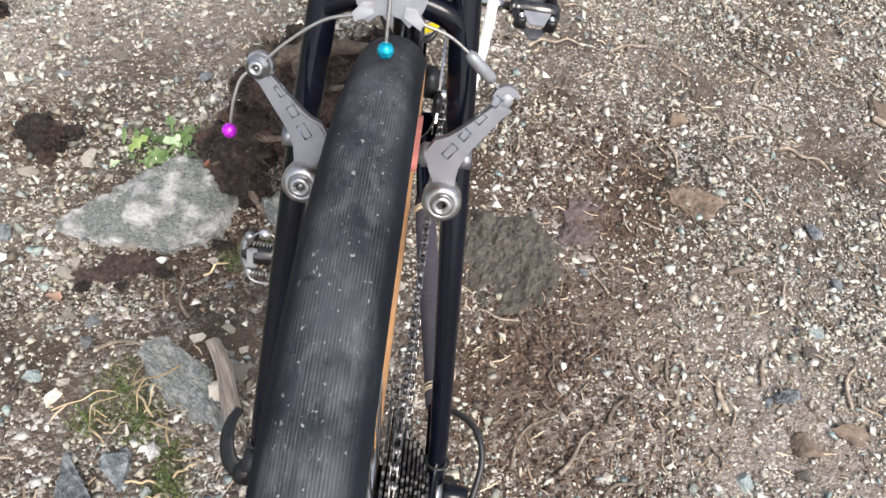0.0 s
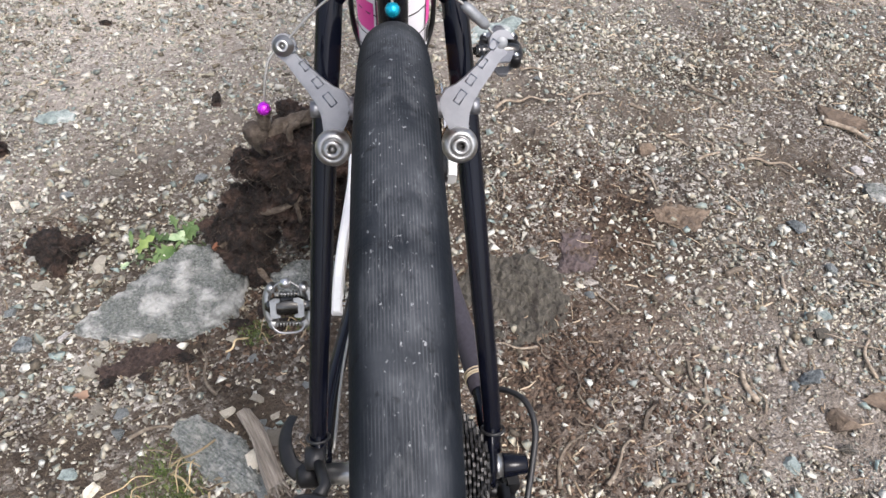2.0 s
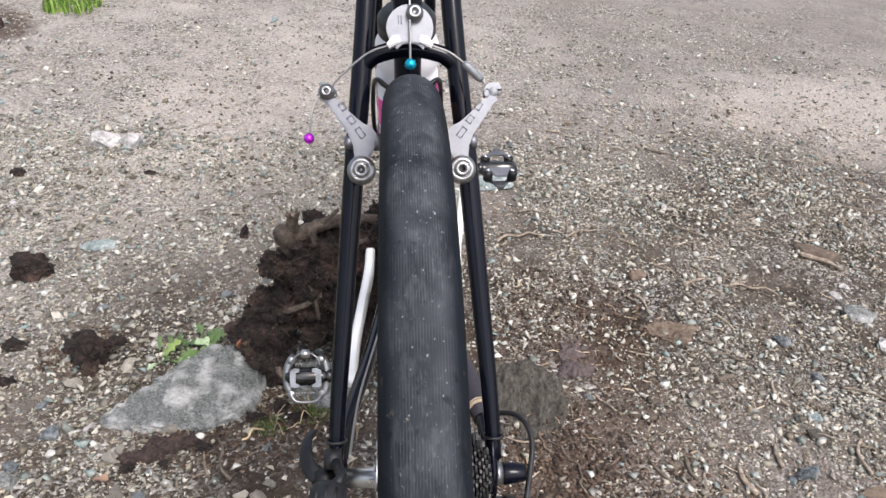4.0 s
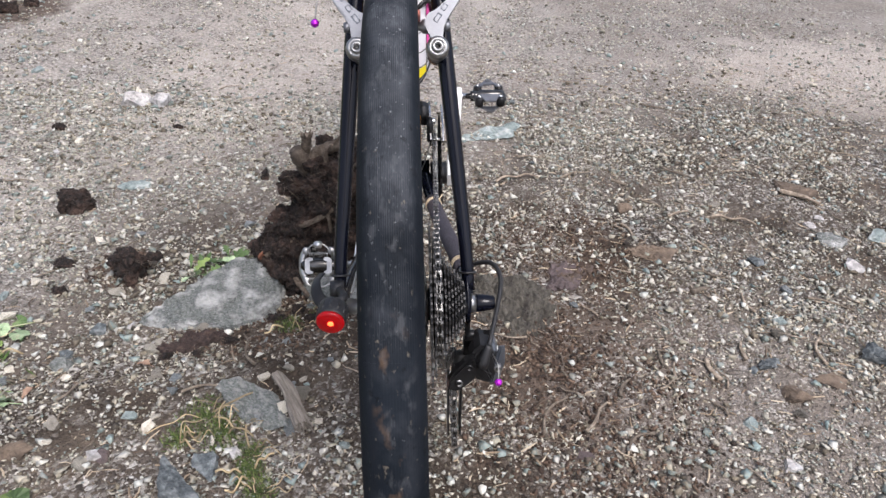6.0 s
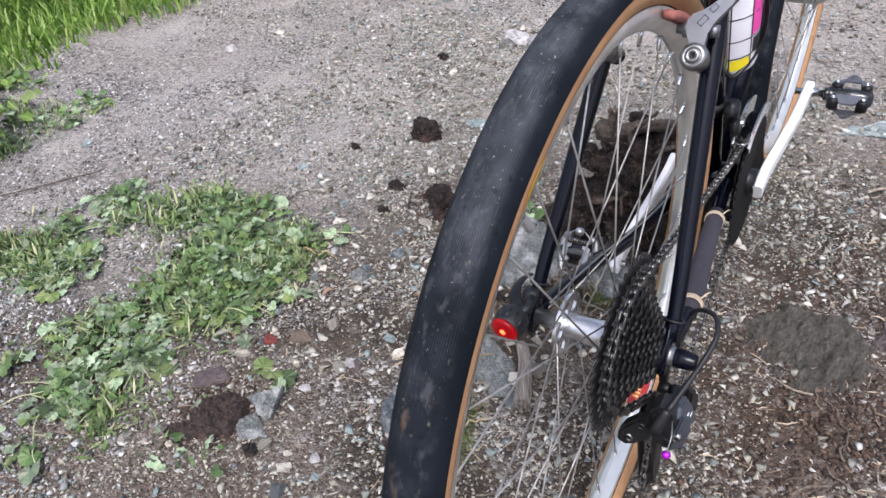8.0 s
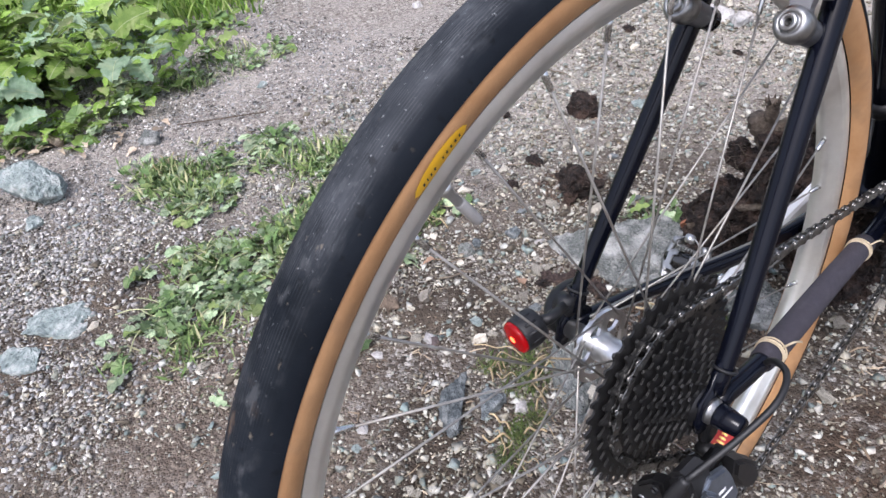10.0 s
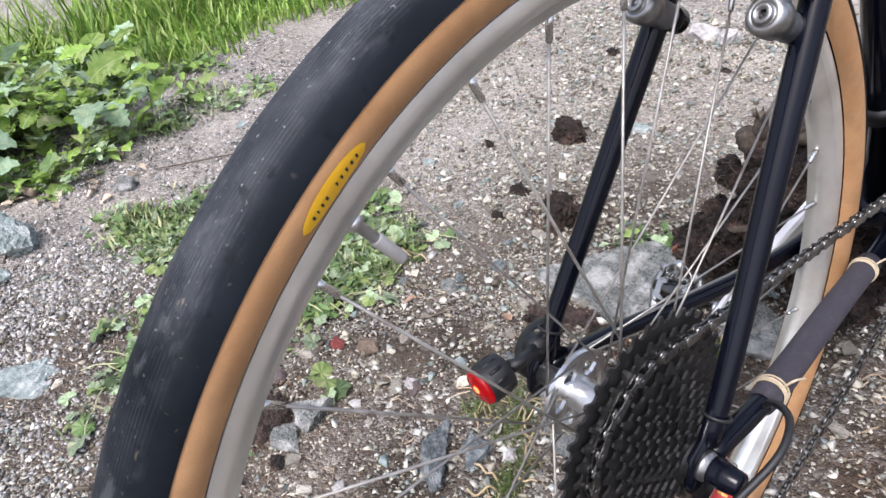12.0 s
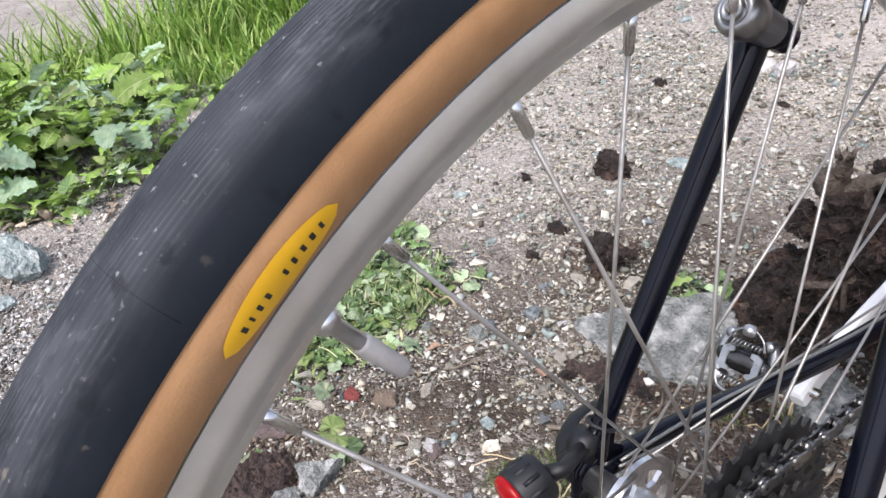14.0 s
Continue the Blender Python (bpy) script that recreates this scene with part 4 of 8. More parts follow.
# axle ends: quick-release nut and lever
bm = bmesh.new()
lathe(bm, [(0.0695, 0.0102), (0.0725, 0.0102), (0.073, 0.0092), (0.078, 0.009)], "X", AXLE, 28)
part("axle_washer", bm, M["pivot"], bike)
bm = bmesh.new()
lathe(bm, [(0.0755, 0.0094), (0.0765, 0.0098), (0.086, 0.0088), (0.0935, 0.0078), (0.0952, 0.0068), (0.0952, 0.0)], "X", AXLE, 26)
part("axle_nut", bm, M["paint"], bike, "black quick-release nut")
bm = bmesh.new()
lathe(bm, [(-0.069, 0.0), (-0.069, 0.010), (-0.082, 0.010), (-0.086, 0.007), (-0.086, 0.0)][::-1], "X", AXLE, 28)
lever = smooth_path([(-0.083, 0.0, R + 0.003), (-0.091, 0.007, R + 0.006), (-0.0955, 0.020, R + 0.010), (-0.0955, 0.034, R + 0.011), (-0.091, 0.046, R + 0.011)], 6)
tube(bm, lever, [0.0078 - 0.003 * i / (len(lever) - 1) for i in range(len(lever))], 12, flat=0.28)
part("quick_release_lever", bm, M["black_metal"], bike, "black quick-release lever")

# ---- tail light on the left dropout ----
LM = basis((-0.072, -0.051, R + 0.021), (0.99, -0.1, 0.0), (-0.01, -0.12, 0.99)) @ Matrix.Diagonal((0.9, 0.9, 1, 1))
bm = bmesh.new()
lathe(bm, [(0.0, 0.0), (0.0, 0.0162), (0.0015, 0.017), (0.014, 0.0172), (0.0195, 0.0164), (0.021, 0.015), (0.021, 0.0)], at=(0, 0, 0), seg=36, turn=Matrix.Rotation(radians(180), 4, "X"))
ribs_at = []
for k in range(12):
    a = 2 * math.pi * k / 12
    ribs_at.append(LM @ Matrix.Rotation(a, 4, "Z") @ Matrix.Translation((0.0169, 0, -0.010)))
bmesh.ops.transform(bm, matrix=LM, verts=bm.verts)
tail = part("tail_light", bm, M["black_plastic"], bike, "small round rear light with red lens")
for m in ribs_at:
    part("grip_rib", block(bmesh.new(), (0.0012, 0.003, 0.011), m, 0.0004), M["black_plastic"], tail)
bm = bmesh.new()
lathe(bm, [(-0.001, 0.0158), (0.002, 0.0158), (0.0034, 0.0149), (0.0044, 0.0132), (0.0044, 0.0118), (0.0049, 0.0112), (0.0055, 0.0075), (0.0058, 0.0035), (0.0058, 0.0)], at=(0, 0, 0), seg=36, turn=Matrix.Identity(4))
bmesh.ops.transform(bm, matrix=LM, verts=bm.verts)
part("lens", bm, M["red_lens"], tail, "red lens")
bm = bmesh.new()
lathe(bm, [(0.004, 0.0036), (0.0061, 0.0032), (0.0063, 0.0)], at=(0, 0, 0), seg=16, turn=Matrix.Identity(4))
bmesh.ops.transform(bm, matrix=LM @ Matrix.Translation((0.0015, 0.0025, 0.0)), verts=bm.verts)
part("led", bm, M["led"], tail, "glowing red diode")
bm = bmesh.new()
tube(bm, [LM @ Vector((0.002, 0.002, -0.019)), LM @ Vector((0.01, 0.005, -0.03)), (-0.068, 0.002, R + 0.022)], [0.006, 0.0045, 0.0045], 12)
lathe(bm, [(-0.007, 0.009), (0.007, 0.009)], at=(-0.07, 0.004, R + 0.02), seg=20, turn=Matrix.Rotation(radians(90), 4, "Y"))
part("bracket", bm, M["black_plastic"], tail)

# ---- cantilever brakes ----
BOSS = 0.2613


def mirrored(outline, s):
    return [(x * s, y) for x, y in (outline if s > 0 else outline[::-1])]


for s in (-1, 1):
    C = stay_at(BOSS, s)
    px = s * 0.0402
    C = Vector((px, C.y, C.z)) - BACK * 0.005
    F = Matrix.Translation(C) @ Matrix((Vector((1, 0, 0)), STAY, BACK)).transposed().to_4x4()
    arm_out = [(-0.0078, 0.004), (-0.0066, 0.010), (-0.0098, 0.0165), (-0.0122, 0.023), (-0.0120, 0.0295), (-0.0085, 0.035), (-0.002, 0.0378), (0.004, 0.0425), (0.012, 0.050), (0.0190, 0.0572)]
    if s < 0:
        arm_out += arc(0.0265, 0.0625, 0.0075, 215, -55, 12) + [(0.0262, 0.0525), (0.0195, 0.0425), (0.0135, 0.034), (0.0095, 0.0275), (0.0066, 0.020), (0.0058, 0.012), (0.0075, 0.004)]
    else:
        arm_out += arc(0.0265, 0.0625, 0.0078, 215, 15, 12) + [(0.029, 0.0645)] + arc(0.0265, 0.0625, 0.0026, 20, 280, 7) + [(0.0305, 0.0565), (0.0262, 0.0525), (0.0195, 0.0425), (0.0135, 0.034), (0.0095, 0.0275), (0.0066, 0.020), (0.0058, 0.012), (0.0075, 0.004)]
    bm = bmesh.new()
    plate(bm, mirrored(arm_out, s), 0.0075, F @ Matrix.Translation((0, 0, 0.034)), 0.0013)
    lathe(bm, [(0.008, 0.0085), (0.03, 0.0095), (0.038, 0.0095)], seg=28, at=(0, 0, 0), turn=F)
    brake = part("brake_arm", bm, M["brushed"], bike, "brushed aluminium cantilever brake arm", smooth=False)
    bm = bmesh.new()
    lathe(bm, [(0.030, 0.0112), (0.0365, 0.0116), (0.0415, 0.0114), (0.0435, 0.0104), (0.0452, 0.0085), (0.0452, 0.0068), (0.0445, 0.0064), (0.0445, 0.006), (0.047, 0.0058), (0.048, 0.0052), (0.048, 0.0028), (0.0445, 0.0026), (0.0445, 0.0)], seg=36, turn=F)
    part("pivot_cap", bm, M["pivot"], brake, "polished pivot cap with hex bolt")
    part("tension_hole", lathe(bmesh.new(), [(0.0, 0.0009), (0.0006, 0.0009)], seg=10, turn=F @ Matrix.Translation((-s * 0.003, 0.0085, 0.0436))), M["ink"], brake)
    part("hex_recess", lathe(bmesh.new(), [(0.0, 0.0027), (0.0012, 0.0027)], seg=6, turn=F @ Matrix.Translation((0, 0, 0.0444))), M["chain"], brake)
    # boss on the stay
    part("brake_boss", lathe(bmesh.new(), [(-0.006, 0.0085), (0.01, 0.008)], seg=20, turn=F), M["paint"], brake)
    # engraved lettering stays as outline bars along the arm
    for k, w in ((0, 0.0085), (1, 0.006), (2, 0.006), (3, 0.0055)):
        t = 0.030 + k * 0.0105
        mid = Vector((s * (0.0005 + 0.66 * max(0.0, k * 0.0105)), t, 0.0379))
        L = F @ Matrix.Translation(mid) @ Matrix.Rotation(-s * radians(36), 4, "Z")
        for q in (-1, 1):
            part("engraved_bar", block(bmesh.new(), (0.0007, w + 0.0007, 0.0003), L @ Matrix.Translation((q * 0.0022, 0, 0))), M["grey_metal"], brake)
            part("engraved_bar", block(bmesh.new(), (0.0044, 0.0007, 0.0003), L @ Matrix.Translation((0, q * w / 2, 0.00005))), M["grey_metal"], brake)
    # pad post, stub and pad
    bm = bmesh.new()
    X = Matrix.Rotation(radians(90) * s, 4, "Y")
    lathe(bm, [(0.0, 0.0), (0.0, 0.0052), (0.006, 0.0058), (0.0062, 0.0046), (0.022, 0.0046), (0.022, 0.0072), (0.028, 0.0072), (0.030, 0.0045), (0.034, 0.0045), (0.034, 0.0)], seg=22, turn=F @ Matrix.Translation((s * 0.0135, 0.0235, 0.030)) @ Matrix.Rotation(-radians(90) * s, 4, "Y"))
    part("pad_post", bm, M["brushed"], brake)
    ang = math.atan2((C + STAY * 0.0235 + BACK * 0.030 - AXLE).z, (C + STAY * 0.0235 + BACK * 0.030 - AXLE).y)
    bm = bmesh.new()
    rows = []
    for i in range(9):
        a = ang + radians(-6.5 + 13 * i / 8)
        taper = 1 - 0.35 * abs(2 * i / 8 - 1) ** 3
        ring = []
        for x, r in ((0.0138, -0.0048), (0.0235, -0.0042), (0.0235, 0.0042), (0.0138, 0.0048)):
            rad = RIM_OUT - 0.0065 + r * taper
            ring.append(bm.verts.new((s * x, rad * math.cos(a), R + rad * math.sin(a))))
        rows.append(ring)
    for p, q in zip(rows, rows[1:]):
        for k in range(4):
            bm.faces.new((p[k], p[(k + 1) % 4], q[(k + 1) % 4], q[k]))
    bm.faces.new(rows[0])
    bm.faces.new(rows[-1][::-1])
    part("brake_pad", bm, M["pad"], brake, "salmon-red brake pad")
    # cable anchor or cable end at the arm's tip
    bm = bmesh.new()
    tip = F @ Matrix.Translation((s * 0.0265, 0.0625, 0.034))
    if s < 0:
        lathe(bm, [(-0.006, 0.006), (0.005, 0.0064), (0.0075, 0.0062), (0.0078, 0.0042), (0.0105, 0.004), (0.011, 0.0034), (0.011, 0.0018), (0.009, 0.0016), (0.009, 0.0)], seg=26, turn=tip)
        part("cable_anchor_bolt", bm, M["pivot"], brake)
        part("hex_recess", lathe(bmesh.new(), [(0.0, 0.0017), (0.0006, 0.0017)], seg=6, turn=tip @ Matrix.Translation((0, 0, 0.0089))), M["chain"], brake)
    else:
        lathe(bm, [(-0.0042, 0.0), (-0.0042, 0.0038), (0.0036, 0.0038), (0.004, 0.0034), (0.004, 0.0)], seg=22, turn=tip)
        part("cable_end", bm, M["sleeve"], brake)

# straddle hanger: a round plate with a bolt, its cables and beads
HY = AXLE + STAY * 0.3723 + BACK * 0.040
HF = Matrix.Translation(HY) @ Matrix((Vector((1, 0, 0)), STAY, BACK)).transposed().to_4x4()
bm = bmesh.new()
outline = arc(0, 0, 0.0185, -35, 215, 30) + [(-0.0105, -0.0165), (-0.006, -0.0125), (0.0, -0.0115), (0.006, -0.0125), (0.0105, -0.0165)]
plate(bm, outline, 0.005, HF, 0.0009)
hanger = part("straddle_hanger", bm, M["brushed"], bike, "round brushed aluminium straddle-cable hanger", smooth=False)
for s in (-1, 1):
    bm = bmesh.new()
    horn = [(0.0075, -0.0115), (0.0165, -0.0165), (0.0185, -0.0125), (0.0135, -0.0065), (0.008, -0.0060)]
    plate(bm, mirrored([horn[0], horn[1], horn[2], horn[3], horn[4]], s), 0.0085, HF @ Matrix.Translation((0, 0, 0.001)), 0.001)
    part("cable_horn", bm, M["pivot"], hanger, smooth=False)
bm = bmesh.new()
lathe(bm, [(0.0, 0.0068), (0.006, 0.0068), (0.0065, 0.005), (0.0095, 0.005), (0.010, 0.0044), (0.010, 0.0024), (0.008, 0.0022), (0.008, 0.0)], seg=24, turn=HF @ Matrix.Translation((0.004, 0.0105, 0.001)))
part("clamp_bolt", bm, M["pivot"], hanger)
for x in (-0.009, -0.0068):
    bm = bmesh.new()
    block(bm, (0.0006, 0.0075, 0.0003), HF @ Matrix.Translation((x, 0.006, 0.0026)))
    part("engraved_bar", bm, M["grey_metal"], hanger)
main = [HF @ Vector((0.0, 0.16, -0.005)), HF @ Vector((0.0, 0.05, 0.002)), HF @ Vector((0.0, 0.012, 0.006)), HF @ Vector((0.0, -0.015, 0.005)), HF @ Vector((0.0, -0.026, 0.003))]
part("brake_cable", tube(bmesh.new(), smooth_path(main, 5), 0.0009, 8), M["cable"], hanger)
part("cable_bead", ball(bmesh.new(), HF @ Vector((0.0, -0.0288, 0.003)), 0.0046, 3), M["teal"], hanger, "teal anodised cable-end bead")
for s in (-1, 1):
    C = stay_at(BOSS, s)
    C.x = s * 0.0402
    C -= BACK * 0.005
    F = Matrix.Translation(C) @ Matrix((Vector((1, 0, 0)), STAY, BACK)).transposed().to_4x4()
    tip = F @ Vector((s * 0.0265, 0.0625, 0.034 + (0.006 if s < 0 else 0)))
    start = HF @ Vector((s * 0.0165, -0.0135, 0.001))
    dirn = tip - start
    sag = STAY * 0.006
    pts = smooth_path([start, start + dirn * 0.33 + sag, start + dirn * 0.7 + sag * 0.8, tip], 6)
    cable = part("straddle_cable", tube(bmesh.new(), pts, 0.0009, 8), M["cable"], hanger)
    if s > 0:
        a, b2 = start + dirn * 0.52 + sag, start + dirn * 0.83 + sag * 0.55
        d = (b2 - a).normalized()
        part("cable_sleeve", tube(bmesh.new(), [a, a + d * 0.003, b2 - d * 0.003, b2], [0.0022, 0.0034, 0.0034, 0.0022], 14), M["sleeve"], cable, "grey straddle-cable sleeve")
    else:
        tailp = [tip, F @ Vector((-0.0345, 0.056, 0.041)), F @ Vector((-0.0385, 0.043, 0.042)), F @ Vector((-0.0405, 0.029, 0.0405))]
        part("cable_tail", tube(bmesh.new(), smooth_path(tailp, 5), 0.0009, 8), M["cable"], cable)
        part("cable_bead", ball(bmesh.new(), F @ Vector((-0.041, 0.0255, 0.0405)), 0.0042, 3), M["purple"], cable, "purple anodised cable-end bead")

# ---- drivetrain ----
COGS = [(42, 0.0275), (37, 0.0312), (32, 0.0349), (28, 0.0386), (24, 0.0423), (21, 0.046), (19, 0.0495), (17, 0.053), (15, 0.0562), (13, 0.0592), (11, 0.0622)]


def gear_outline(teeth, depth=0.0036):
    rp = teeth * 0.0127 / (2 * math.pi)
    pts = []
    for k in range(teeth):
        a = 2 * math.pi * k / teeth
        w = 2 * math.pi / teeth
        for f, r in ((-0.5, rp - 0.0034), (-0.28, rp - 0.0026), (-0.1, rp + 0.0026), (0.1, rp + 0.0026), (0.28, rp - 0.0026)):
            pts.append((r * math.cos(a + f * w), r * math.sin(a + f * w)))
    return pts


def gear(bm, teeth, inner, thick, at):
    """A toothed ring, open in the middle."""
    outl = gear_outline(teeth)
    n = len(outl)
    rows = []
    for x, pts in ((-thick / 2, None), (-thick / 2, outl), (thick / 2, outl), (thick / 2, None)):
        ring = []
        for k in range(n):
            if pts is None:
                a = math.atan2(outl[k][1], outl[k][0])
                y, z = inner * math.cos(a), inner * math.sin(a)
            else:
                y, z = pts[k]
            ring.append(bm.verts.new((at[0] + x, at[1] + y, at[2] + z)))
        rows.append(ring)
    for i in range(4):
        p, q = rows[i], rows[(i + 1) % 4]
        for k in range(n):
            bm.faces.new((p[k], p[(k + 1) % n], q[(k + 1) % n], q[k]))
    return bm


bm = bmesh.new()
lathe(bm, [(0.024, 0.0), (0.024, 0.017), (0.064, 0.017), (0.0645, 0.0135), (0.066, 0.0135), (0.066, 0.0)], "X", AXLE, 32)
cassette = part("cassette", bm, M["black_metal"], bike, "eleven-speed black cassette")
for t, x in COGS:
    rp = t * 0.0127 / (2 * math.pi)
    part("cog", gear(bmesh.new(), t, 0.0172, 0.0019, (x, 0, R)), M["cog"], cassette, smooth=False)

CR_X = 0.046
RINGS = ((44, CR_X + 0.005), (30, CR_X - 0.003))
bm = bmesh.new()
lathe(bm, [(-0.01, 0.018), (0.016, 0.018)], "X", BB + Vector((CR_X, 0, 0)), 28)
crankset = part("chainset", bm, M["black_metal"], bike, "black chainrings on white crank")
for t, x in RINGS:
    rp = t * 0.0127 / (2 * math.pi)
    part("chainring", gear(bmesh.new(), t, 0.0185 if t > 40 else rp - 0.012, 0.0022, (x, BB.y, BB.z)), M["ring"], crankset, smooth=False)

CRANK_A = radians(23.5)
CRANK_L = 0.171


def make_crank(s):
    """A white crank arm that swings outwards, with its clipless pedal."""
    d = Vector((0, math.cos(CRANK_A), math.sin(CRANK_A))) * (1 if s > 0 else -1)
    up = Vector((0, -d.z, d.y))
    q_out = 0.013 if s > 0 else 0.0
    xs = [x + q_out for x in (0.054, 0.056, 0.063, 0.07, 0.074, 0.076, 0.076)]
    ts = [-0.016, 0.02, 0.065, 0.11, 0.15, CRANK_L + 0.008, CRANK_L + 0.0135]
    ws = [0.013, 0.0145, 0.0125, 0.0112, 0.0112, 0.011, 0.007]
    bm = bmesh.new()
    rows = []
    path = smooth_path([(x, t, w) for x, t, w in zip(xs, ts, ws)], 4)
    for x, t, w in path:
        c = BB + d * t + Vector((s * x, 0, 0))
        rows.append([bm.verts.new(c + up * u * w + Vector((s * v * 0.0062, 0, 0))) for u, v in ((-1, -0.6), (-1, 0.6), (-0.7, 1), (0.7, 1), (1, 0.6), (1, -0.6), (0.7, -1), (-0.7, -1))])
    for p, q in zip(rows, rows[1:]):
        for k in range(8):
            bm.faces.new((p[k], p[(k + 1) % 8], q[(k + 1) % 8], q[k]))
    bm.faces.new(rows[0])
    bm.faces.new(rows[-1][::-1])
    crank = part("crank", bm, M["white_paint"], bike, "white painted crank arm", smooth=False)
    c = BB + d * CRANK_L + Vector((s * (0.076 + q_out - (0.01 if s > 0 else 0.007)), 0, 0))
    tilt = Matrix.Rotation(radians(56 if s < 0 else 5), 4, "X")
    PF = Matrix.Translation(c) @ Matrix.Diagonal((s, 1, 1, 1)) @ tilt
    XR = Matrix.Rotation(radians(90), 4, "Y")
    bm = bmesh.new()
    lathe(bm, [(-0.006, 0.0045), (0.014, 0.0045), (0.0142, 0.0065), (0.018, 0.0065), (0.0185, 0.0052), (0.031, 0.0052)], seg=24, turn=PF @ XR)
    part("pedal_axle", bm, M["silver"], crank, "silver pedal axle")
    bm = bmesh.new()
    lathe(bm, [(0.0305, 0.006), (0.031, 0.0088), (0.037, 0.0092), (0.0375, 0.0082), (0.043, 0.0085), (0.05, 0.0105), (0.078, 0.0105), (0.086, 0.0085), (0.09, 0.006), (0.0905, 0.0)], seg=24, turn=PF @ XR)
    block(bm, (0.03, 0.022, 0.016), PF @ Matrix.Translation((0.064, 0, 0)), 0.004)
    pedal = part("pedal", bm, M["clip"], crank, "black clipless pedal body")
    cage = M["black_metal"] if s > 0 else M["pivot"]
    # rounded arms that join the four bosses, the outer one wider
    for x, bulge, r0 in ((0.043, -0.004, 0.0046), (0.083, 0.006, 0.0042)):
        pts = smooth_path([(x, 0.022, 0), (x + bulge * 0.8, 0.012, 0), (x + bulge, 0, 0), (x + bulge * 0.8, -0.012, 0), (x, -0.022, 0)], 5)
        part("pedal_cage", tube(bmesh.new(), [PF @ Vector(p) for p in pts], r0, 10, flat=1.3), cage, crank)
    for x in (0.045, 0.082):
        for y in (-0.0215, 0.0215):
            bm = bmesh.new()
            fat = 1.0 if s > 0 else 0.72
            lathe(bm, [(-0.0085, 0.0), (-0.0085, 0.0055 * fat), (-0.0065, 0.0075 * fat), (0.0065, 0.0075 * fat), (0.0085, 0.0055 * fat), (0.0085, 0.0)], "Z", (0, 0, 0), 20, PF @ Matrix.Translation((x, y, 0)))
            part("boss", bm, cage, crank)
            for face in (-1, 1) if s > 0 else ():
                bm = bmesh.new()
                lathe(bm, [(0.0, 0.0034), (face * 0.0018, 0.0034), (face * 0.0018, 0.0018), (face * 0.0006, 0.0016), (face * 0.0006, 0.0)], "Z", (0, 0, 0), 14, PF @ Matrix.Translation((x, y, face * 0.0085)))
                part("bolt", bm, M["silver"], crank)
    for face in (-1, 1) if s > 0 else (1,):
        T = PF @ Matrix.Translation((0.0635, 0, 0)) @ Matrix.Diagonal((1, 1 if s > 0 else 0.88, 1, 1)) @ (Matrix.Identity(4) if face > 0 else Matrix.Rotation(radians(180), 4, "X"))
        if s < 0:
            # wire loops, nose, springs and a silver plate round the dark middle
            part("nose", block(bmesh.new(), (0.011, 0.012, 0.008), T @ Matrix.Translation((0, 0.034, 0.012)), 0.0016), M["satin"], crank)
            for wire, r0 in (([(-0.0175, 0.017, 0.009), (-0.0155, 0.026, 0.010), (-0.009, 0.033, 0.0105), (-0.002, 0.037, 0.0105)], 0.0011), ([(0.0175, 0.017, 0.009), (0.0155, 0.026, 0.010), (0.009, 0.033, 0.0105), (0.002, 0.037, 0.0105)], 0.0011),
                             ([(-0.02, -0.018, 0.007), (-0.017, -0.029, 0.008), (-0.009, -0.035, 0.0085), (0.009, -0.035, 0.0085), (0.017, -0.029, 0.008), (0.02, -0.018, 0.007)], 0.0018)):
                part("wire_loop", tube(bmesh.new(), [T @ Vector(p) for p in smooth_path(wire, 5)], r0, 8), M["pivot"], crank)
            for y in (0.0185, -0.0225):
                coil = [T @ Vector((-0.0145 + 0.029 * k / 88, y + 0.0028 * math.cos(k * 2 * math.pi / 11), 0.009 + 0.0028 * math.sin(k * 2 * math.pi / 11))) for k in range(89)]
                part("spring", tube(bmesh.new(), coil, 0.0009, 5), M["pivot"], crank)
            for q in (-1, 1):
                arm = [(q * 0.0195, -0.012), (q * 0.0195, 0.01), (q * 0.014, 0.0135), (q * 0.008, 0.0125), (q * 0.008, 0.008), (q * 0.0125, 0.006), (q * 0.0125, -0.008), (q * 0.008, -0.0105), (q * 0.008, -0.0135), (q * 0.015, -0.0145)]
                bm = bmesh.new()
                plate(bm, arm if q > 0 else arm[::-1], 0.003, T @ Matrix.Translation((0, 0, 0.0105)), 0.0007)
                part("clip_plate", bm, M["pivot"], crank, smooth=False)
            continue
        # arched front clip with its nose
        bm = bmesh.new()
        plate(bm, [(-0.0185, 0.014), (-0.0125, 0.014), (-0.0085, 0.0215), (0.0085, 0.0215), (0.0125, 0.014), (0.0185, 0.014), (0.0165, 0.023), (0.0105, 0.029), (0.0065, 0.0375), (-0.0065, 0.0375), (-0.0105, 0.029), (-0.0165, 0.023)], 0.003, T @ Matrix.Translation((0, 0, 0.0105)), 0.0008)
        block(bm, (0.011, 0.006, 0.005), T @ Matrix.Translation((0, 0.0345, 0.0125)), 0.0016)
        part("front_clip", bm, M["brushed"], crank, smooth=False)
        # tapering rear plate, sloping down behind
        bm = bmesh.new()
        plate(bm, [(-0.0165, 0.0), (0.0165, 0.0), (0.0155, -0.007), (0.0085, -0.0185), (-0.0085, -0.0185), (-0.0155, -0.007)], 0.003, T @ Matrix.Translation((0, -0.0135, 0.0095)) @ Matrix.Rotation(radians(16), 4, "X"), 0.0008)
        part("rear_clip", bm, M["brushed"], crank, smooth=False)


make_crank(-1)
make_crank(1)

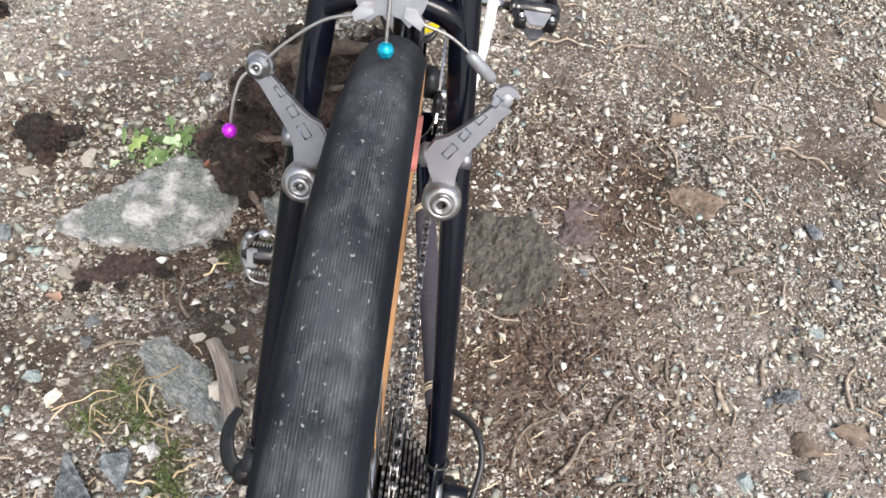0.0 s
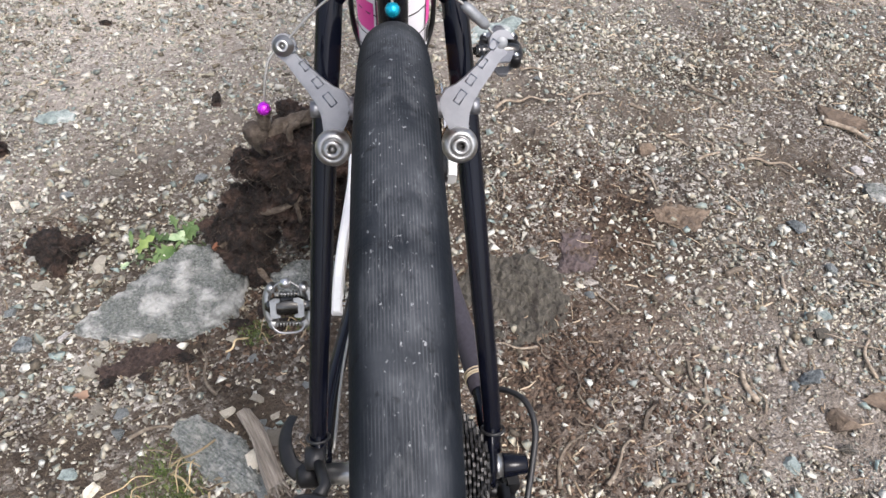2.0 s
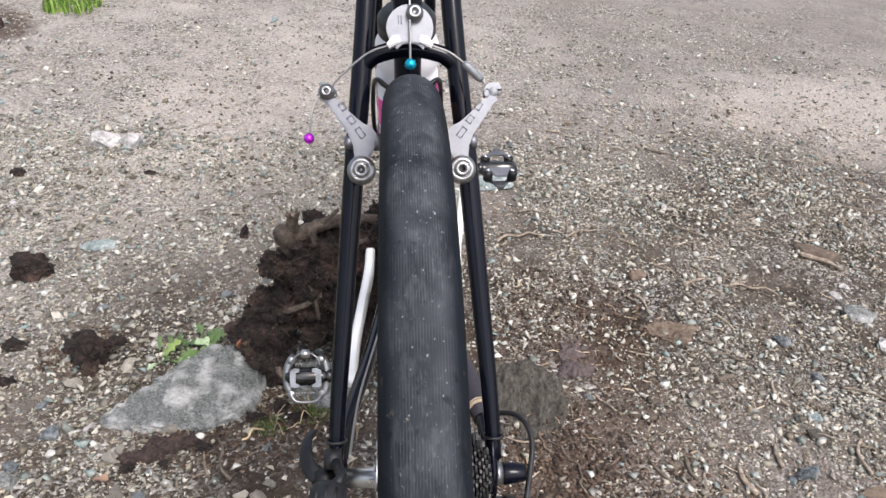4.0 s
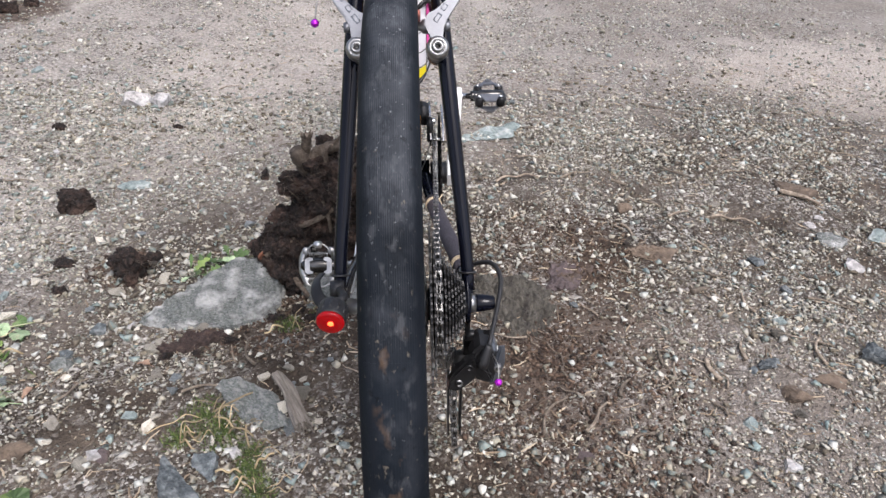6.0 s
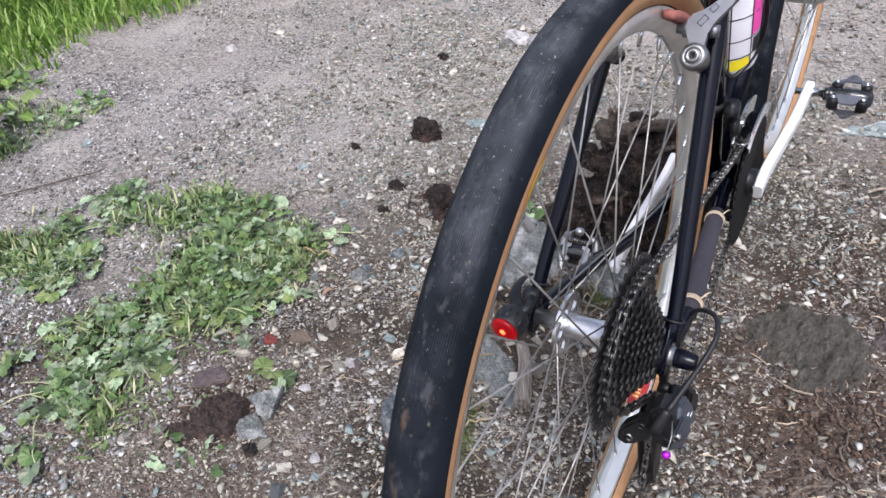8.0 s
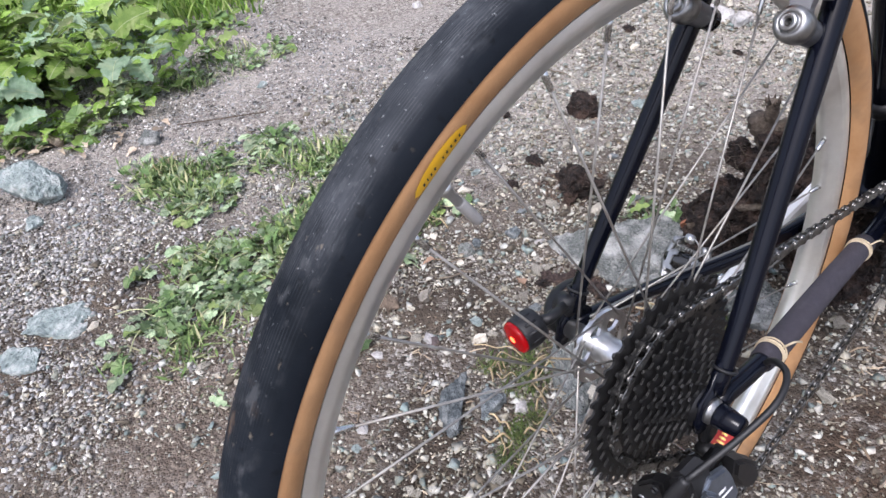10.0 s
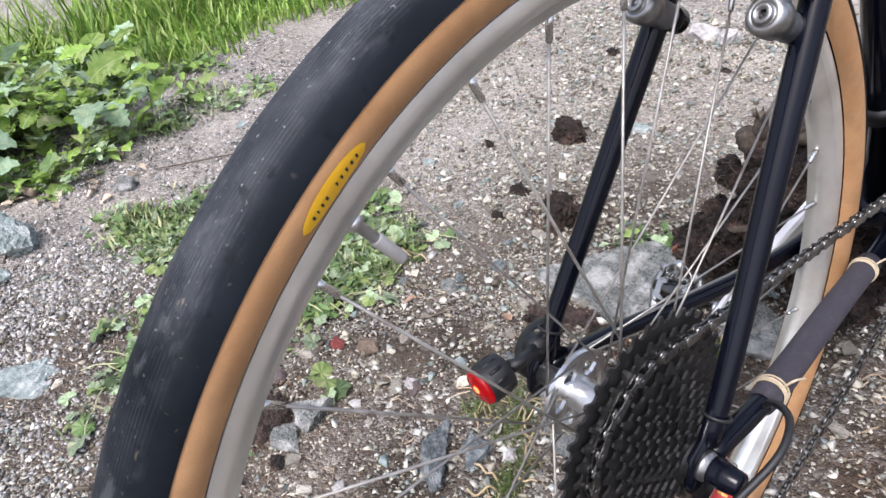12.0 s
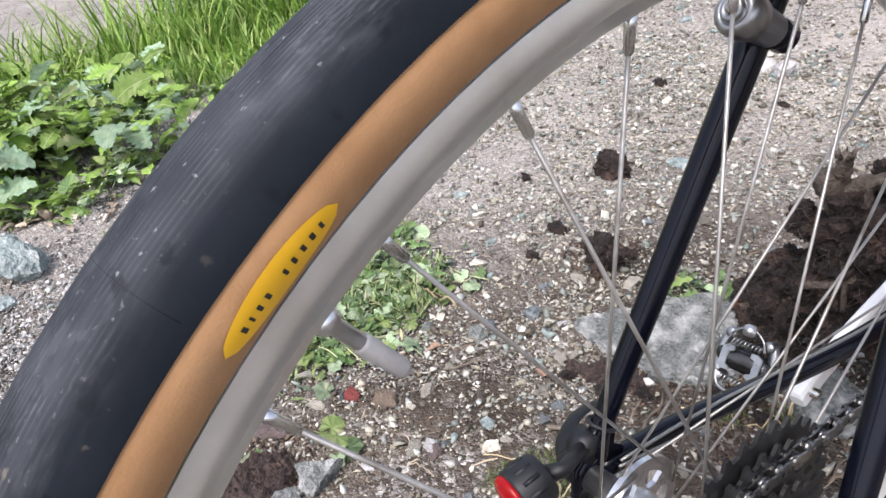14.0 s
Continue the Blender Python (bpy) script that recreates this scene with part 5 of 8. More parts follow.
# chain, its lower run hanging slack: round the third cog, the chainring and the two pulleys
PU = Vector((0.054, 0.012, R - 0.104))
PL = Vector((0.054, 0.032, R - 0.218))
cog_t, cog_x = COGS[2]
cog_r, ring_r, pul_r = cog_t * 0.0127 / (2 * math.pi), 30 * 0.0127 / (2 * math.pi), 11 * 0.0127 / (2 * math.pi)


def tangent(c0, r0, c1, r1, side0, side1):
    """Ends of the belt line that leaves one circle and meets the next; sides are +1 or -1."""
    d = Vector((c1[0] - c0[0], c1[1] - c0[1]))
    L = d.length
    d.normalize()
    k = (side0 * r0 - side1 * r1) / L
    n = Vector((-d.y, d.x))
    m = d * k + n * math.sqrt(max(0.0, 1 - k * k))
    return (c0[0] + m.x * r0 * side0, c0[1] + m.y * r0 * side0), (c1[0] + m.x * r1 * side1, c1[1] + m.y * r1 * side1)


def wrap_arc(c, r, p, q, ccw):
    a0, a1 = math.atan2(p[1] - c[1], p[0] - c[0]), math.atan2(q[1] - c[1], q[0] - c[0])
    if ccw and a1 < a0:
        a1 += 2 * math.pi
    if not ccw and a1 > a0:
        a1 -= 2 * math.pi
    n = max(3, int(abs(a1 - a0) / 0.08))
    return [(c[0] + r * math.cos(a0 + (a1 - a0) * i / n), c[1] + r * math.sin(a0 + (a1 - a0) * i / n)) for i in range(n + 1)]


c_cog, c_ring, c_u, c_l = (0, R), (BB.y, BB.z), (PU.y, PU.z), (PL.y, PL.z)
t1 = tangent(c_cog, cog_r, c_ring, ring_r, 1, 1)
t2 = tangent(c_ring, ring_r, c_l, pul_r, 1, 1)
t3 = tangent(c_l, pul_r, c_u, pul_r, 1, -1)
t4 = tangent(c_u, pul_r, c_cog, cog_r, -1, 1)
slack = [(t2[0][0] + (t2[1][0] - t2[0][0]) * f, t2[0][1] + (t2[1][1] - t2[0][1]) * f - 0.005 * math.sin(math.pi * f ** 0.7)) for f in [k / 20 for k in range(21)]]
loop = [*t1] + wrap_arc(c_ring, ring_r, t1[1], t2[0], False) + slack + wrap_arc(c_l, pul_r, t2[1], t3[0], False) + [*t3] + wrap_arc(c_u, pul_r, t3[1], t4[0], True) + [*t4] + wrap_arc(c_cog, cog_r, t4[1], t1[0], False)
clean = [Vector(loop[0])]
for p in loop[1:]:
    if (Vector(p) - clean[-1]).length > 0.0008:
        clean.append(Vector(p))


def chain_x(y, z):
    if y > 0.02 and z > R - 0.06 or y > 0.08:
        f = min(1.0, max(0.0, y / BB.y))
        base = cog_x if z > R - 0.09 else PL.x
        return base + (RINGS[1][1] - base) * f
    return cog_x + (PL.x - cog_x) * min(1.0, max(0.0, (R - 0.03 - z) / 0.06))


pins, acc = [], 0.0
for a, b2 in zip(clean, clean[1:] + clean[:1]):
    L = (b2 - a).length
    while acc < L:
        p = a + (b2 - a) * (acc / L)
        pins.append(Vector((chain_x(p.x, p.y), p.x, p.y)))
        acc += 0.0127
    acc -= L
bm = bmesh.new()
for p in pins:
    lathe(bm, [(-0.0032, 0.0017), (-0.0012, 0.0018), (-0.0012, 0.0038), (0.0012, 0.0038), (0.0012, 0.0018), (0.0032, 0.0017)], "X", p, 8)
chain = part("chain", bm, M["chain"], bike, "oily bicycle chain")


def link_mesh(wide):
    bm = bmesh.new()
    h, w = 0.0127 / 2, 0.0041
    outl = arc(h, 0, w, -80, 80, 7) + [(0, w * 0.68)] + arc(-h, 0, w, 100, 260, 7) + [(0, -w * 0.68)]
    for s in (-1, 1):
        plate(bm, outl, 0.001, Matrix.Translation((0, 0, s * (0.0026 if wide else 0.0016))))
    return finish("link", bm, M["chain"], False)


link_meshes = (link_mesh(True), link_mesh(False))
for i, p in enumerate(pins):
    q = pins[(i + 1) % len(pins)]
    if (q - p).length > 0.016:
        continue
    ob = new("link", link_meshes[i % 2])
    ob.parent = chain
    ob.matrix_local = basis((p + q) / 2, q - p, Vector((1, 0, 0)).cross(q - p))

# rear derailleur: hanger, knuckle, body, cage and pulleys
bm = bmesh.new()
plate(bm, [(-0.008, 0.002), (0.01, 0.002), (0.012, -0.018), (0.010, -0.034), (0.0, -0.038), (-0.008, -0.03)], 0.006, basis((0.0665, 0.004, R - 0.004), (0, 1, 0), (0, 0, 1)), 0.001)
der = part("rear_derailleur", bm, M["black_metal"], bike, "black long-cage rear derailleur with grey panel")
bm = bmesh.new()
lathe(bm, [(-0.009, 0.006), (0.0, 0.0062), (0.003, 0.005), (0.0034, 0.003), (0.0034, 0.0)], "X", (0.073, -0.002, R - 0.042), 18)
block(bm, (0.010, 0.034, 0.011), pose(0.079, -0.016, R - 0.040, 6, 0, 0), 0.0025, 2)
part("knuckle", bm, M["black_metal"], der)
# rear block of the body, cut at angles, with two dark pivot sockets facing backwards
XZ = basis((0, -0.037, 0), (1, 0, 0), (0, 0, 1))
bm = bmesh.new()
plate(bm, [(0.066, 0.300), (0.0707, 0.312), (0.077, 0.318), (0.0865, 0.316), (0.0925, 0.303), (0.097, 0.287), (0.0945, 0.272), (0.087, 0.266), (0.0745, 0.271), (0.068, 0.284)], 0.024, XZ, 0.0028)
block_ob = part("parallelogram", bm, M["black_plastic"], der, smooth=False)
bm = bmesh.new()
plate(bm, [(0.0435, 0.266), (0.044, 0.277), (0.0485, 0.288), (0.0605, 0.303), (0.070, 0.308), (0.074, 0.296), (0.071, 0.280), (0.060, 0.268), (0.052, 0.263)], 0.013, XZ @ Matrix.Translation((0, 0, 0.014)), 0.0024)
part("inner_arm", bm, M["black_metal"], der, smooth=False)
bm = bmesh.new()
plate(bm, [(0.0615, 0.296), (0.069, 0.301), (0.0855, 0.288), (0.0905, 0.276), (0.084, 0.272), (0.074, 0.283)], 0.008, XZ @ Matrix.Translation((0, 0, 0.0125)), 0.0022)
part("cable_clamp_plate", bm, M["black_metal"], der, smooth=False)
for x, z, r0 in ((0.0545, 0.2765, 0.0042), (0.0845, 0.2795, 0.0052), (0.0955, 0.2885, 0.0042), (0.0655, 0.2975, 0.0035)):
    bm = bmesh.new()
    lathe(bm, [(0.0, 0.0), (0.0, r0 * 0.62), (0.0022, r0 * 0.7), (0.0026, r0), (-0.006, r0)], at=(0, 0, 0), seg=20, turn=XZ @ Matrix.Translation((x, z, 0.0195 if x < 0.07 else 0.0125)))
    part("pivot_bolt", bm, M["chain"] if r0 == 0.0042 else M["black_metal"], der)
bm = bmesh.new()
tube(bm, [(0.078, -0.058, 0.298), (0.080, -0.056, 0.304), (0.0845, -0.051, 0.319), (0.0852, -0.050, 0.321)], [0.0056, 0.0056, 0.0042, 0.0034], 14)
part("barrel_adjuster", bm, M["black_plastic"], der)
outl = [(-0.0094, 0.0179), (-0.0198, 0.0112), (-0.0147, 0.0019), (0.0094, -0.0227), (0.0175, -0.0168), (0.0139, 0.0019), (0.0085, 0.0136)]
PF2 = basis((0.094, -0.022, 0.292), (0, 1, 0), (-0.248, 0, 0.969))
bm = bmesh.new()
plate(bm, outl, 0.007, PF2, 0.002)
part("outer_panel", bm, M["grey_metal"], der, "grey anodised outer panel", smooth=False)
bm = bmesh.new()
plate(bm, [(0.0, 0.300), (0.0, 0.280), (0.012, 0.256), (0.030, 0.237), (0.040, 0.248), (0.034, 0.266), (0.014, 0.289)], 0.014, basis((0.088, 0, 0), (0, 1, 0), (0, 0, 1)), 0.003)
part("front_cover", bm, M["black_plastic"], der, smooth=False)
bm = bmesh.new()
plate(bm, [(-0.011, -0.024), (0.004, -0.026), (0.0115, -0.004), (0.010, 0.018), (0.002, 0.024), (-0.004, 0.004)], 0.004, basis((0.0958, -0.0445, 0.292), (0.72, 0.69, 0.08), (0.08, -0.02, 0.99)), 0.0016)
part("chamfer_panel", bm, M["grey_metal"], der, "grey anodised bevelled edge panel", smooth=False)
for k, w in ((0, 0.008), (1, 0.014)):
    bm = bmesh.new()
    block(bm, (w, 0.0022 - 0.0006 * k, 0.0006), PF2 @ Matrix.Translation((-0.001 + 0.004 * k, -0.001 - 0.0055 * k, 0.0037)))
    part("lettering_bar", bm, M["white_paint"], der)
bm = bmesh.new()
lathe(bm, [(-0.018, 0.0115), (-0.006, 0.013), (0.004, 0.013), (0.006, 0.011), (0.006, 0.0)], "X", (0.082, 0.018, R - 0.074), 28)
block(bm, (0.013, 0.044, 0.018), pose(0.085, -0.008, R - 0.060, -8, 0, 6), 0.003, 2)
lathe(bm, [(-0.018, 0.010), (0.002, 0.010)], "X", (0.07, 0.012, R - 0.088), 22)
part("clutch_housing", bm, M["black_plastic"], der)
for x in (PU.x - 0.0075, PU.x + 0.0075):
    bm = bmesh.new()
    d = (PL - PU).normalized()
    n = Vector((0, -d.z, d.y))
    outl = arc(0, 0, 0.013, 90, 270, 9) + arc((PL - PU).length, 0, 0.013, -90, 90, 9)
    plate(bm, outl, 0.002, basis(Vector((x, PU.y, PU.z)), d, n), 0.0004)
    part("cage_plate", bm, M["black_metal"], der)
for c in (PU, PL):
    part("pulley", gear(bmesh.new(), 11, 0.004, 0.003, c), M["black_plastic"], der, smooth=False)
bm = bmesh.new()
hose = smooth_path([(0.066, 0.068, 0.324), (0.078, 0.067, 0.341), (0.0965, 0.05, 0.3535), (0.104, 0.026, 0.3505), (0.0985, -0.004, 0.338), (0.0855, -0.05, 0.3205)], 8)
tube(bm, hose, 0.0026, 10)
part("gear_cable_housing", bm, M["black_plastic"], bike, "black cable housing looping to the derailleur")
bm = bmesh.new()
gtail = smooth_path([(0.090, -0.048, R - 0.03), (0.094, -0.064, R - 0.032), (0.0935, -0.074, R - 0.042)], 5)
tube(bm, gtail, 0.0007, 6)
gc = part("gear_cable_tail", bm, M["cable"], bike)
part("cable_bead", ball(bmesh.new(), gtail[-1] + Vector((0, 0, -0.003)), 0.004, 3), M["purple"], gc, "purple anodised cable-end bead")

# front derailleur on the seat tube
ST = Vector((0, -0.292, 0.956))
fd = BB + ST * 0.13
bm = bmesh.new()
lathe(bm, [(-0.008, 0.0175), (0.008, 0.0175)], at=fd, seg=28, turn=basis(fd, (1, 0, 0), Vector((1, 0, 0)).cross(ST)).inverted().inverted().to_3x3().to_4x4())
block(bm, (0.016, 0.024, 0.03), pose(0.026, fd.y - 0.006, fd.z - 0.004, 17), 0.003)
block(bm, (0.009, 0.016, 0.044), pose(0.035, fd.y - 0.016, fd.z - 0.026, 28), 0.002)
fder = part("front_derailleur", bm, M["black_metal"], bike, "black and silver front derailleur")
for x, drop in ((0.036, 0.0), (0.0545, 0.006)):
    bm = bmesh.new()
    lower = arc(0.02, -0.093, 0.093, 128, 60, 12)
    upper = arc(0.02, -0.093, 0.115 - drop, 60, 128, 12)
    plate(bm, lower + upper, 0.0024, basis((x, BB.y - 0.02, BB.z + 0.093), (0, 1, 0), (0, 0, 1)), 0.0006)
    part("cage_plate", bm, M["silver"], fder, smooth=False)
part("cage_bridge", block(bmesh.new(), (0.02, 0.008, 0.004), pose(0.0452, BB.y - 0.056, BB.z + 0.0835, -30), 0.001), M["silver"], fder)
bm = bmesh.new()
lathe(bm, [(-0.004, 0.0048), (0.004, 0.0048), (0.005, 0.0036), (0.005, 0.0)], "X", (0.0385, fd.y - 0.012, fd.z - 0.014), 14)
part("pinch_bolt", bm, M["silver"], fder)
part("derailleur_cable", tube(bmesh.new(), smooth_path([(0.04, fd.y - 0.014, fd.z - 0.014), (0.03, fd.y - 0.012, fd.z - 0.07), (0.012, BB.y - 0.012, BB.z - 0.01)], 5), 0.0008, 6), M["cable"], fder)

# water bottle on the seat tube, printed with a grid of coloured panels, in a wire cage
bd = ST.normalized()
fwd = Vector((0, bd.z, -bd.y))
B0 = BB + ST * 0.155 + fwd * 0.058
BF = Matrix.Translation(B0) @ Matrix((Vector((1, 0, 0)), fwd, bd)).transposed().to_4x4()
bottle = new("water_bottle")
bottle.matrix_world = BIKE @ BF
tagged(bottle, "white sports bottle with pink and yellow panels in a cage", "bottle")
bm = bmesh.new()
lathe(bm, [(0.0, 0.0), (0.0, 0.031), (0.003, 0.0355), (0.008, 0.0368), (0.125, 0.0368), (0.131, 0.0335), (0.137, 0.0335), (0.143, 0.0368), (0.165, 0.036), (0.178, 0.031), (0.182, 0.029), (0.182, 0.0)], at=(0, 0, 0), seg=48, turn=Matrix.Identity(4))
part("bottle_body", bm, M["bottle"], bottle)
bm = bmesh.new()
lathe(bm, [(0.18, 0.0325), (0.196, 0.0325), (0.204, 0.026), (0.206, 0.011), (0.222, 0.010), (0.224, 0.0)], at=(0, 0, 0), seg=40, turn=Matrix.Identity(4))
part("bottle_cap", bm, M["black_plastic"], bottle)


def bottle_panel(a0, a1, z0, z1, mat, lift=0.0004):
    bm = bmesh.new()
    rows = [[bm.verts.new(((0.0368 + lift) * math.sin(radians(a0 + (a1 - a0) * i / 10)), (0.0368 + lift) * math.cos(radians(a0 + (a1 - a0) * i / 10)), z)) for z in (z0, z1)] for i in range(11)]
    for p, q in zip(rows, rows[1:]):
        bm.faces.new((p[0], p[1], q[1], q[0]))
    part("printed_panel", bm, mat, bottle)


bottle_panel(62, 118, 0.055, 0.12, M["pink"])
bottle_panel(122, 160, 0.010, 0.026, M["lemon"])
bottle_panel(-150, -110, 0.06, 0.10, M["pink"])
bottle_panel(-105, -60, 0.02, 0.045, M["pink"])
bottle_panel(20, 55, 0.012, 0.03, M["lemon"])
bottle_panel(62, 115, 0.028, 0.05, M["ink"])
for z in (0.028, 0.053, 0.085, 0.122):
    bottle_panel(-175, 0, z - 0.0009, z + 0.0009, M["ink"], 0.0007)
    bottle_panel(0, 175, z - 0.0009, z + 0.0009, M["ink"], 0.0007)
for a in (-155, -108, -58, 18, 60, 120, 162):
    bottle_panel(a - 1.2, a + 1.2, 0.008, 0.124, M["ink"], 0.0007)
cage = new("bottle_cage")
cage.parent = bike
cage.matrix_local = BF
for s in (-1, 1):
    w = smooth_path([(s * 0.006, -0.040, 0.02), (s * 0.02, -0.036, 0.005), (s * 0.04, 0.0, 0.03), (s * 0.041, 0.006, 0.09), (s * 0.034, -0.022, 0.13), (s * 0.012, -0.039, 0.118)], 6)
    ob = part("cage_wire", tube(bmesh.new(), w, 0.0028, 10), M["black_metal"], cage)
w = smooth_path([(-0.04, 0.008, 0.128), (-0.028, 0.03, 0.132), (0, 0.042, 0.134), (0.028, 0.03, 0.132), (0.04, 0.008, 0.128)], 6)
part("cage_wire", tube(bmesh.new(), w, 0.0028, 10), M["silver"], cage)


# ---- rocks ----
def rock_mesh(seed, size, mat, points=16, cuts=3, rough=0.06, flat_top=0.0, corners=()):
    """An angular stone: the hull of random points, subdivided and roughened."""
    rnd = random.Random(seed)
    bm = bmesh.new()
    for c in corners:
        bm.verts.new(c)
    for _ in range(0 if corners else points):
        v = Vector((rnd.gauss(0, 1), rnd.gauss(0, 1), rnd.gauss(0, 1))).normalized()
        if flat_top:
            v.z = max(-0.6, min(flat_top, v.z))
        bm.verts.new((v.x * size[0], v.y * size[1], v.z * size[2]))
    res = bmesh.ops.convex_hull(bm, input=bm.verts)
    bmesh.ops.delete(bm, geom=list({g for g in res["geom_interior"] + res["geom_unused"] if isinstance(g, bmesh.types.BMVert)}), context="VERTS")
    bmesh.ops.triangulate(bm, faces=bm.faces)
    for _ in range(cuts):
        bmesh.ops.subdivide_edges(bm, edges=bm.edges, cuts=1, use_grid_fill=True)
    big = max(size)
    off = Vector((seed * 1.7, seed * 0.6, 0))
    bm.normal_update()
    for v in bm.verts:
        p = v.co / big
        h = noise.fractal(p * 3.0 + off, 0.7, 2.1, 6) * rough - abs(noise.noise(p * 7 + off)) * rough * 0.7 + noise.noise(p * 26 + off) * rough * 0.3 + (noise.voronoi(p * 5 + off)[0][0] - 0.35) * rough * 0.9
        v.co += v.normal * h * big
    return finish("rock", bm, mat, False)


def rock(name, x, y, size, mat, seed, label, rz=0, rx=0, ry=0, sink=0.35, points=16, cuts=3, rough=0.06, group="", flat_top=0.0, category="rock", corners=()):
    ob = new(name, rock_mesh(seed, size, mat, points, cuts, rough, flat_top, corners))
    ob.matrix_world = pose(x, y, float(gz(x, y)) + size[2] * (1 - 2 * sink) * 0.6, rx, ry, rz)
    return tagged(ob, label, category, group)


WEDGE = [(-0.2, -0.075, -0.03), (-0.08, -0.1, -0.03), (0.035, -0.095, -0.03), (0.06, -0.04, -0.03), (0.08, 0.06, -0.03), (-0.05, 0.06, -0.03), (-0.18, -0.055, 0.006), (-0.135, -0.035, 0.026),
         (-0.085, 0.0, 0.046), (-0.012, 0.03, 0.066), (0.04, 0.032, 0.06), (0.02, -0.07, 0.02), (-0.07, -0.085, 0.012), (0.055, -0.035, 0.022), (-0.03, -0.03, 0.052), (-0.1, -0.05, 0.03)]
rock("boulder", -0.285, 0.455, (0.17, 0.08, 0.0), M["rock_pale"], 11, "pale grey-green rock half buried beside the bicycle", rz=8, cuts=5, rough=0.045, corners=WEDGE)
rock("boulder", -0.125, 0.45, (0.075, 0.05, 0.04), M["rock_pale"], 14, "grey-white rock under the root clump", rz=-15, sink=0.3, points=12, cuts=5, rough=0.05)
rock("slab_rock", -0.218, 0.172, (0.088, 0.037, 0.02), M["rock_green"], 21, "flat grey-green slab of rock lying in gravel", rz=-38, sink=0.3, points=11, cuts=4, flat_top=0.45, rough=0.045)
rock("dark_rock", -0.29, 0.022, (0.062, 0.024, 0.026), M["rock_blue"], 24, "dark blue-grey angular rock", rz=-48, sink=0.3, cuts=4, points=9, rough=0.05)
rock("dark_rock", -0.262, 0.058, (0.032, 0.018, 0.02), M["rock_blue"], 27, "dark blue-grey angular rock", rz=-75, sink=0.3, points=9, cuts=4, rough=0.05)
rock("grey_rock", -0.49, -0.045, (0.046, 0.034, 0.034), M["rock_pale"], 31, "pale grey broken rock beside a brown clod", rz=-40, sink=0.25, points=10, cuts=4, rough=0.05)
rock("grey_rock", -0.462, -0.098, (0.028, 0.024, 0.024), M["rock_pale"], 33, "small pale grey broken rock", rz=20, sink=0.25, points=10, cuts=4, rough=0.05)
rock("pale_rock", -1.4, -0.272, (0.1, 0.085, 0.062), M["rock_teal"], 36, "pale blue-grey mottled rock at the edge of the weeds", rz=30, sink=0.25, cuts=5, rough=0.045)
rock("pale_rock", -1.44, 0.016, (0.042, 0.026, 0.022), M["rock_pale"], 38, "small white rock beside the weeds", rz=20, sink=0.25, cuts=4)
rock("pale_rock", -1.27, -0.3, (0.03, 0.022, 0.014), M["rock_teal"], 39, "small pale rock in the gravel", rz=-20, sink=0.3, cuts=3)
rock("flat_rock", -0.915, -0.345, (0.07, 0.052, 0.018), M["rock_teal"], 41, "flat grey-green rock set in the gravel", rz=50, sink=0.4, flat_top=0.4)
rock("flat_rock", -0.865, -0.425, (0.055, 0.038, 0.016), M["rock_teal"], 43, "flat grey-green rock set in the gravel", rz=10, sink=0.4, flat_top=0.4)
rock("flat_rock", 0.205, 1.205, (0.12, 0.04, 0.012), M["rock_teal"], 45, "long pale blue-green flat rock", rz=36, sink=0.35, flat_top=0.5)
rock("flat_stone", 0.51, 0.637, (0.058, 0.046, 0.010), M["rock_brown"], 47, "flat brown stone on the gravel", rz=-8, sink=0.38, flat_top=0.45, points=10, cuts=4, rough=0.08)
rock("flat_stone", 0.93, 0.935, (0.06, 0.045, 0.016), M["rock_brown"], 49, "flat brown stone on the gravel", rz=-30, sink=0.38, flat_top=0.45, points=10, cuts=4, rough=0.05)
rock("pale_rock", 0.91, 0.71, (0.048, 0.026, 0.015), M["rock_pale"], 51, "pale flat stone in the gravel", rz=-10, sink=0.35)
rock("flat_stone", 0.298, 0.553, (0.082, 0.058, 0.011), M["rock_maroon"], 53, "flat maroon stone pressed into the earth", rz=25, sink=0.42, flat_top=0.4, points=9, cuts=4, rough=0.1)
SLAB = [(-0.115, 0.02, -0.012), (-0.06, 0.1, -0.012), (0.035, 0.105, -0.012), (0.095, 0.055, -0.012), (0.092, -0.03, -0.012), (0.05, -0.11, -0.012), (-0.03, -0.112, -0.012), (-0.085, -0.05, -0.012),
        (-0.088, 0.018, 0.007), (-0.045, 0.075, 0.013), (0.03, 0.082, 0.016), (0.07, 0.04, 0.013), (0.068, -0.02, 0.008), (0.036, -0.08, 0.005), (-0.02, -0.082, 0.003), (-0.058, -0.035, 0.005), (0.01, 0.02, 0.017)]
rock("flat_stone", 0.188, 0.437, (0.1, 0.1, 0.0), M["rock_dark"], 58, "dark ridged stone set in damp earth", rz=0, cuts=5, rough=0.085, corners=SLAB)
rock("pale_rock", -0.805, 1.35, (0.052, 0.036, 0.034), M["rock_white"], 57, "white and grey rock on the track", rz=10, sink=0.3)
rock("pale_rock", -0.728, 1.345, (0.036, 0.032, 0.03), M["rock_white"], 59, "white rock on the track", sink=0.3)
rock("flat_rock", -0.632, 0.86, (0.045, 0.02, 0.010), M["rock_teal"], 61, "small blue-green flat stone", rz=15, sink=0.3)
rock("flat_stone", -0.528, 0.08, (0.028, 0.018, 0.012), M["rock_brown"], 63, "striped brown stone beside weeds", rz=15, sink=0.25)
rock("brick_fragment", -0.574, 0.052, (0.014, 0.011, 0.011), M["brick_red"], 65, "small dark red brick fragment", sink=0.15, category="brick")
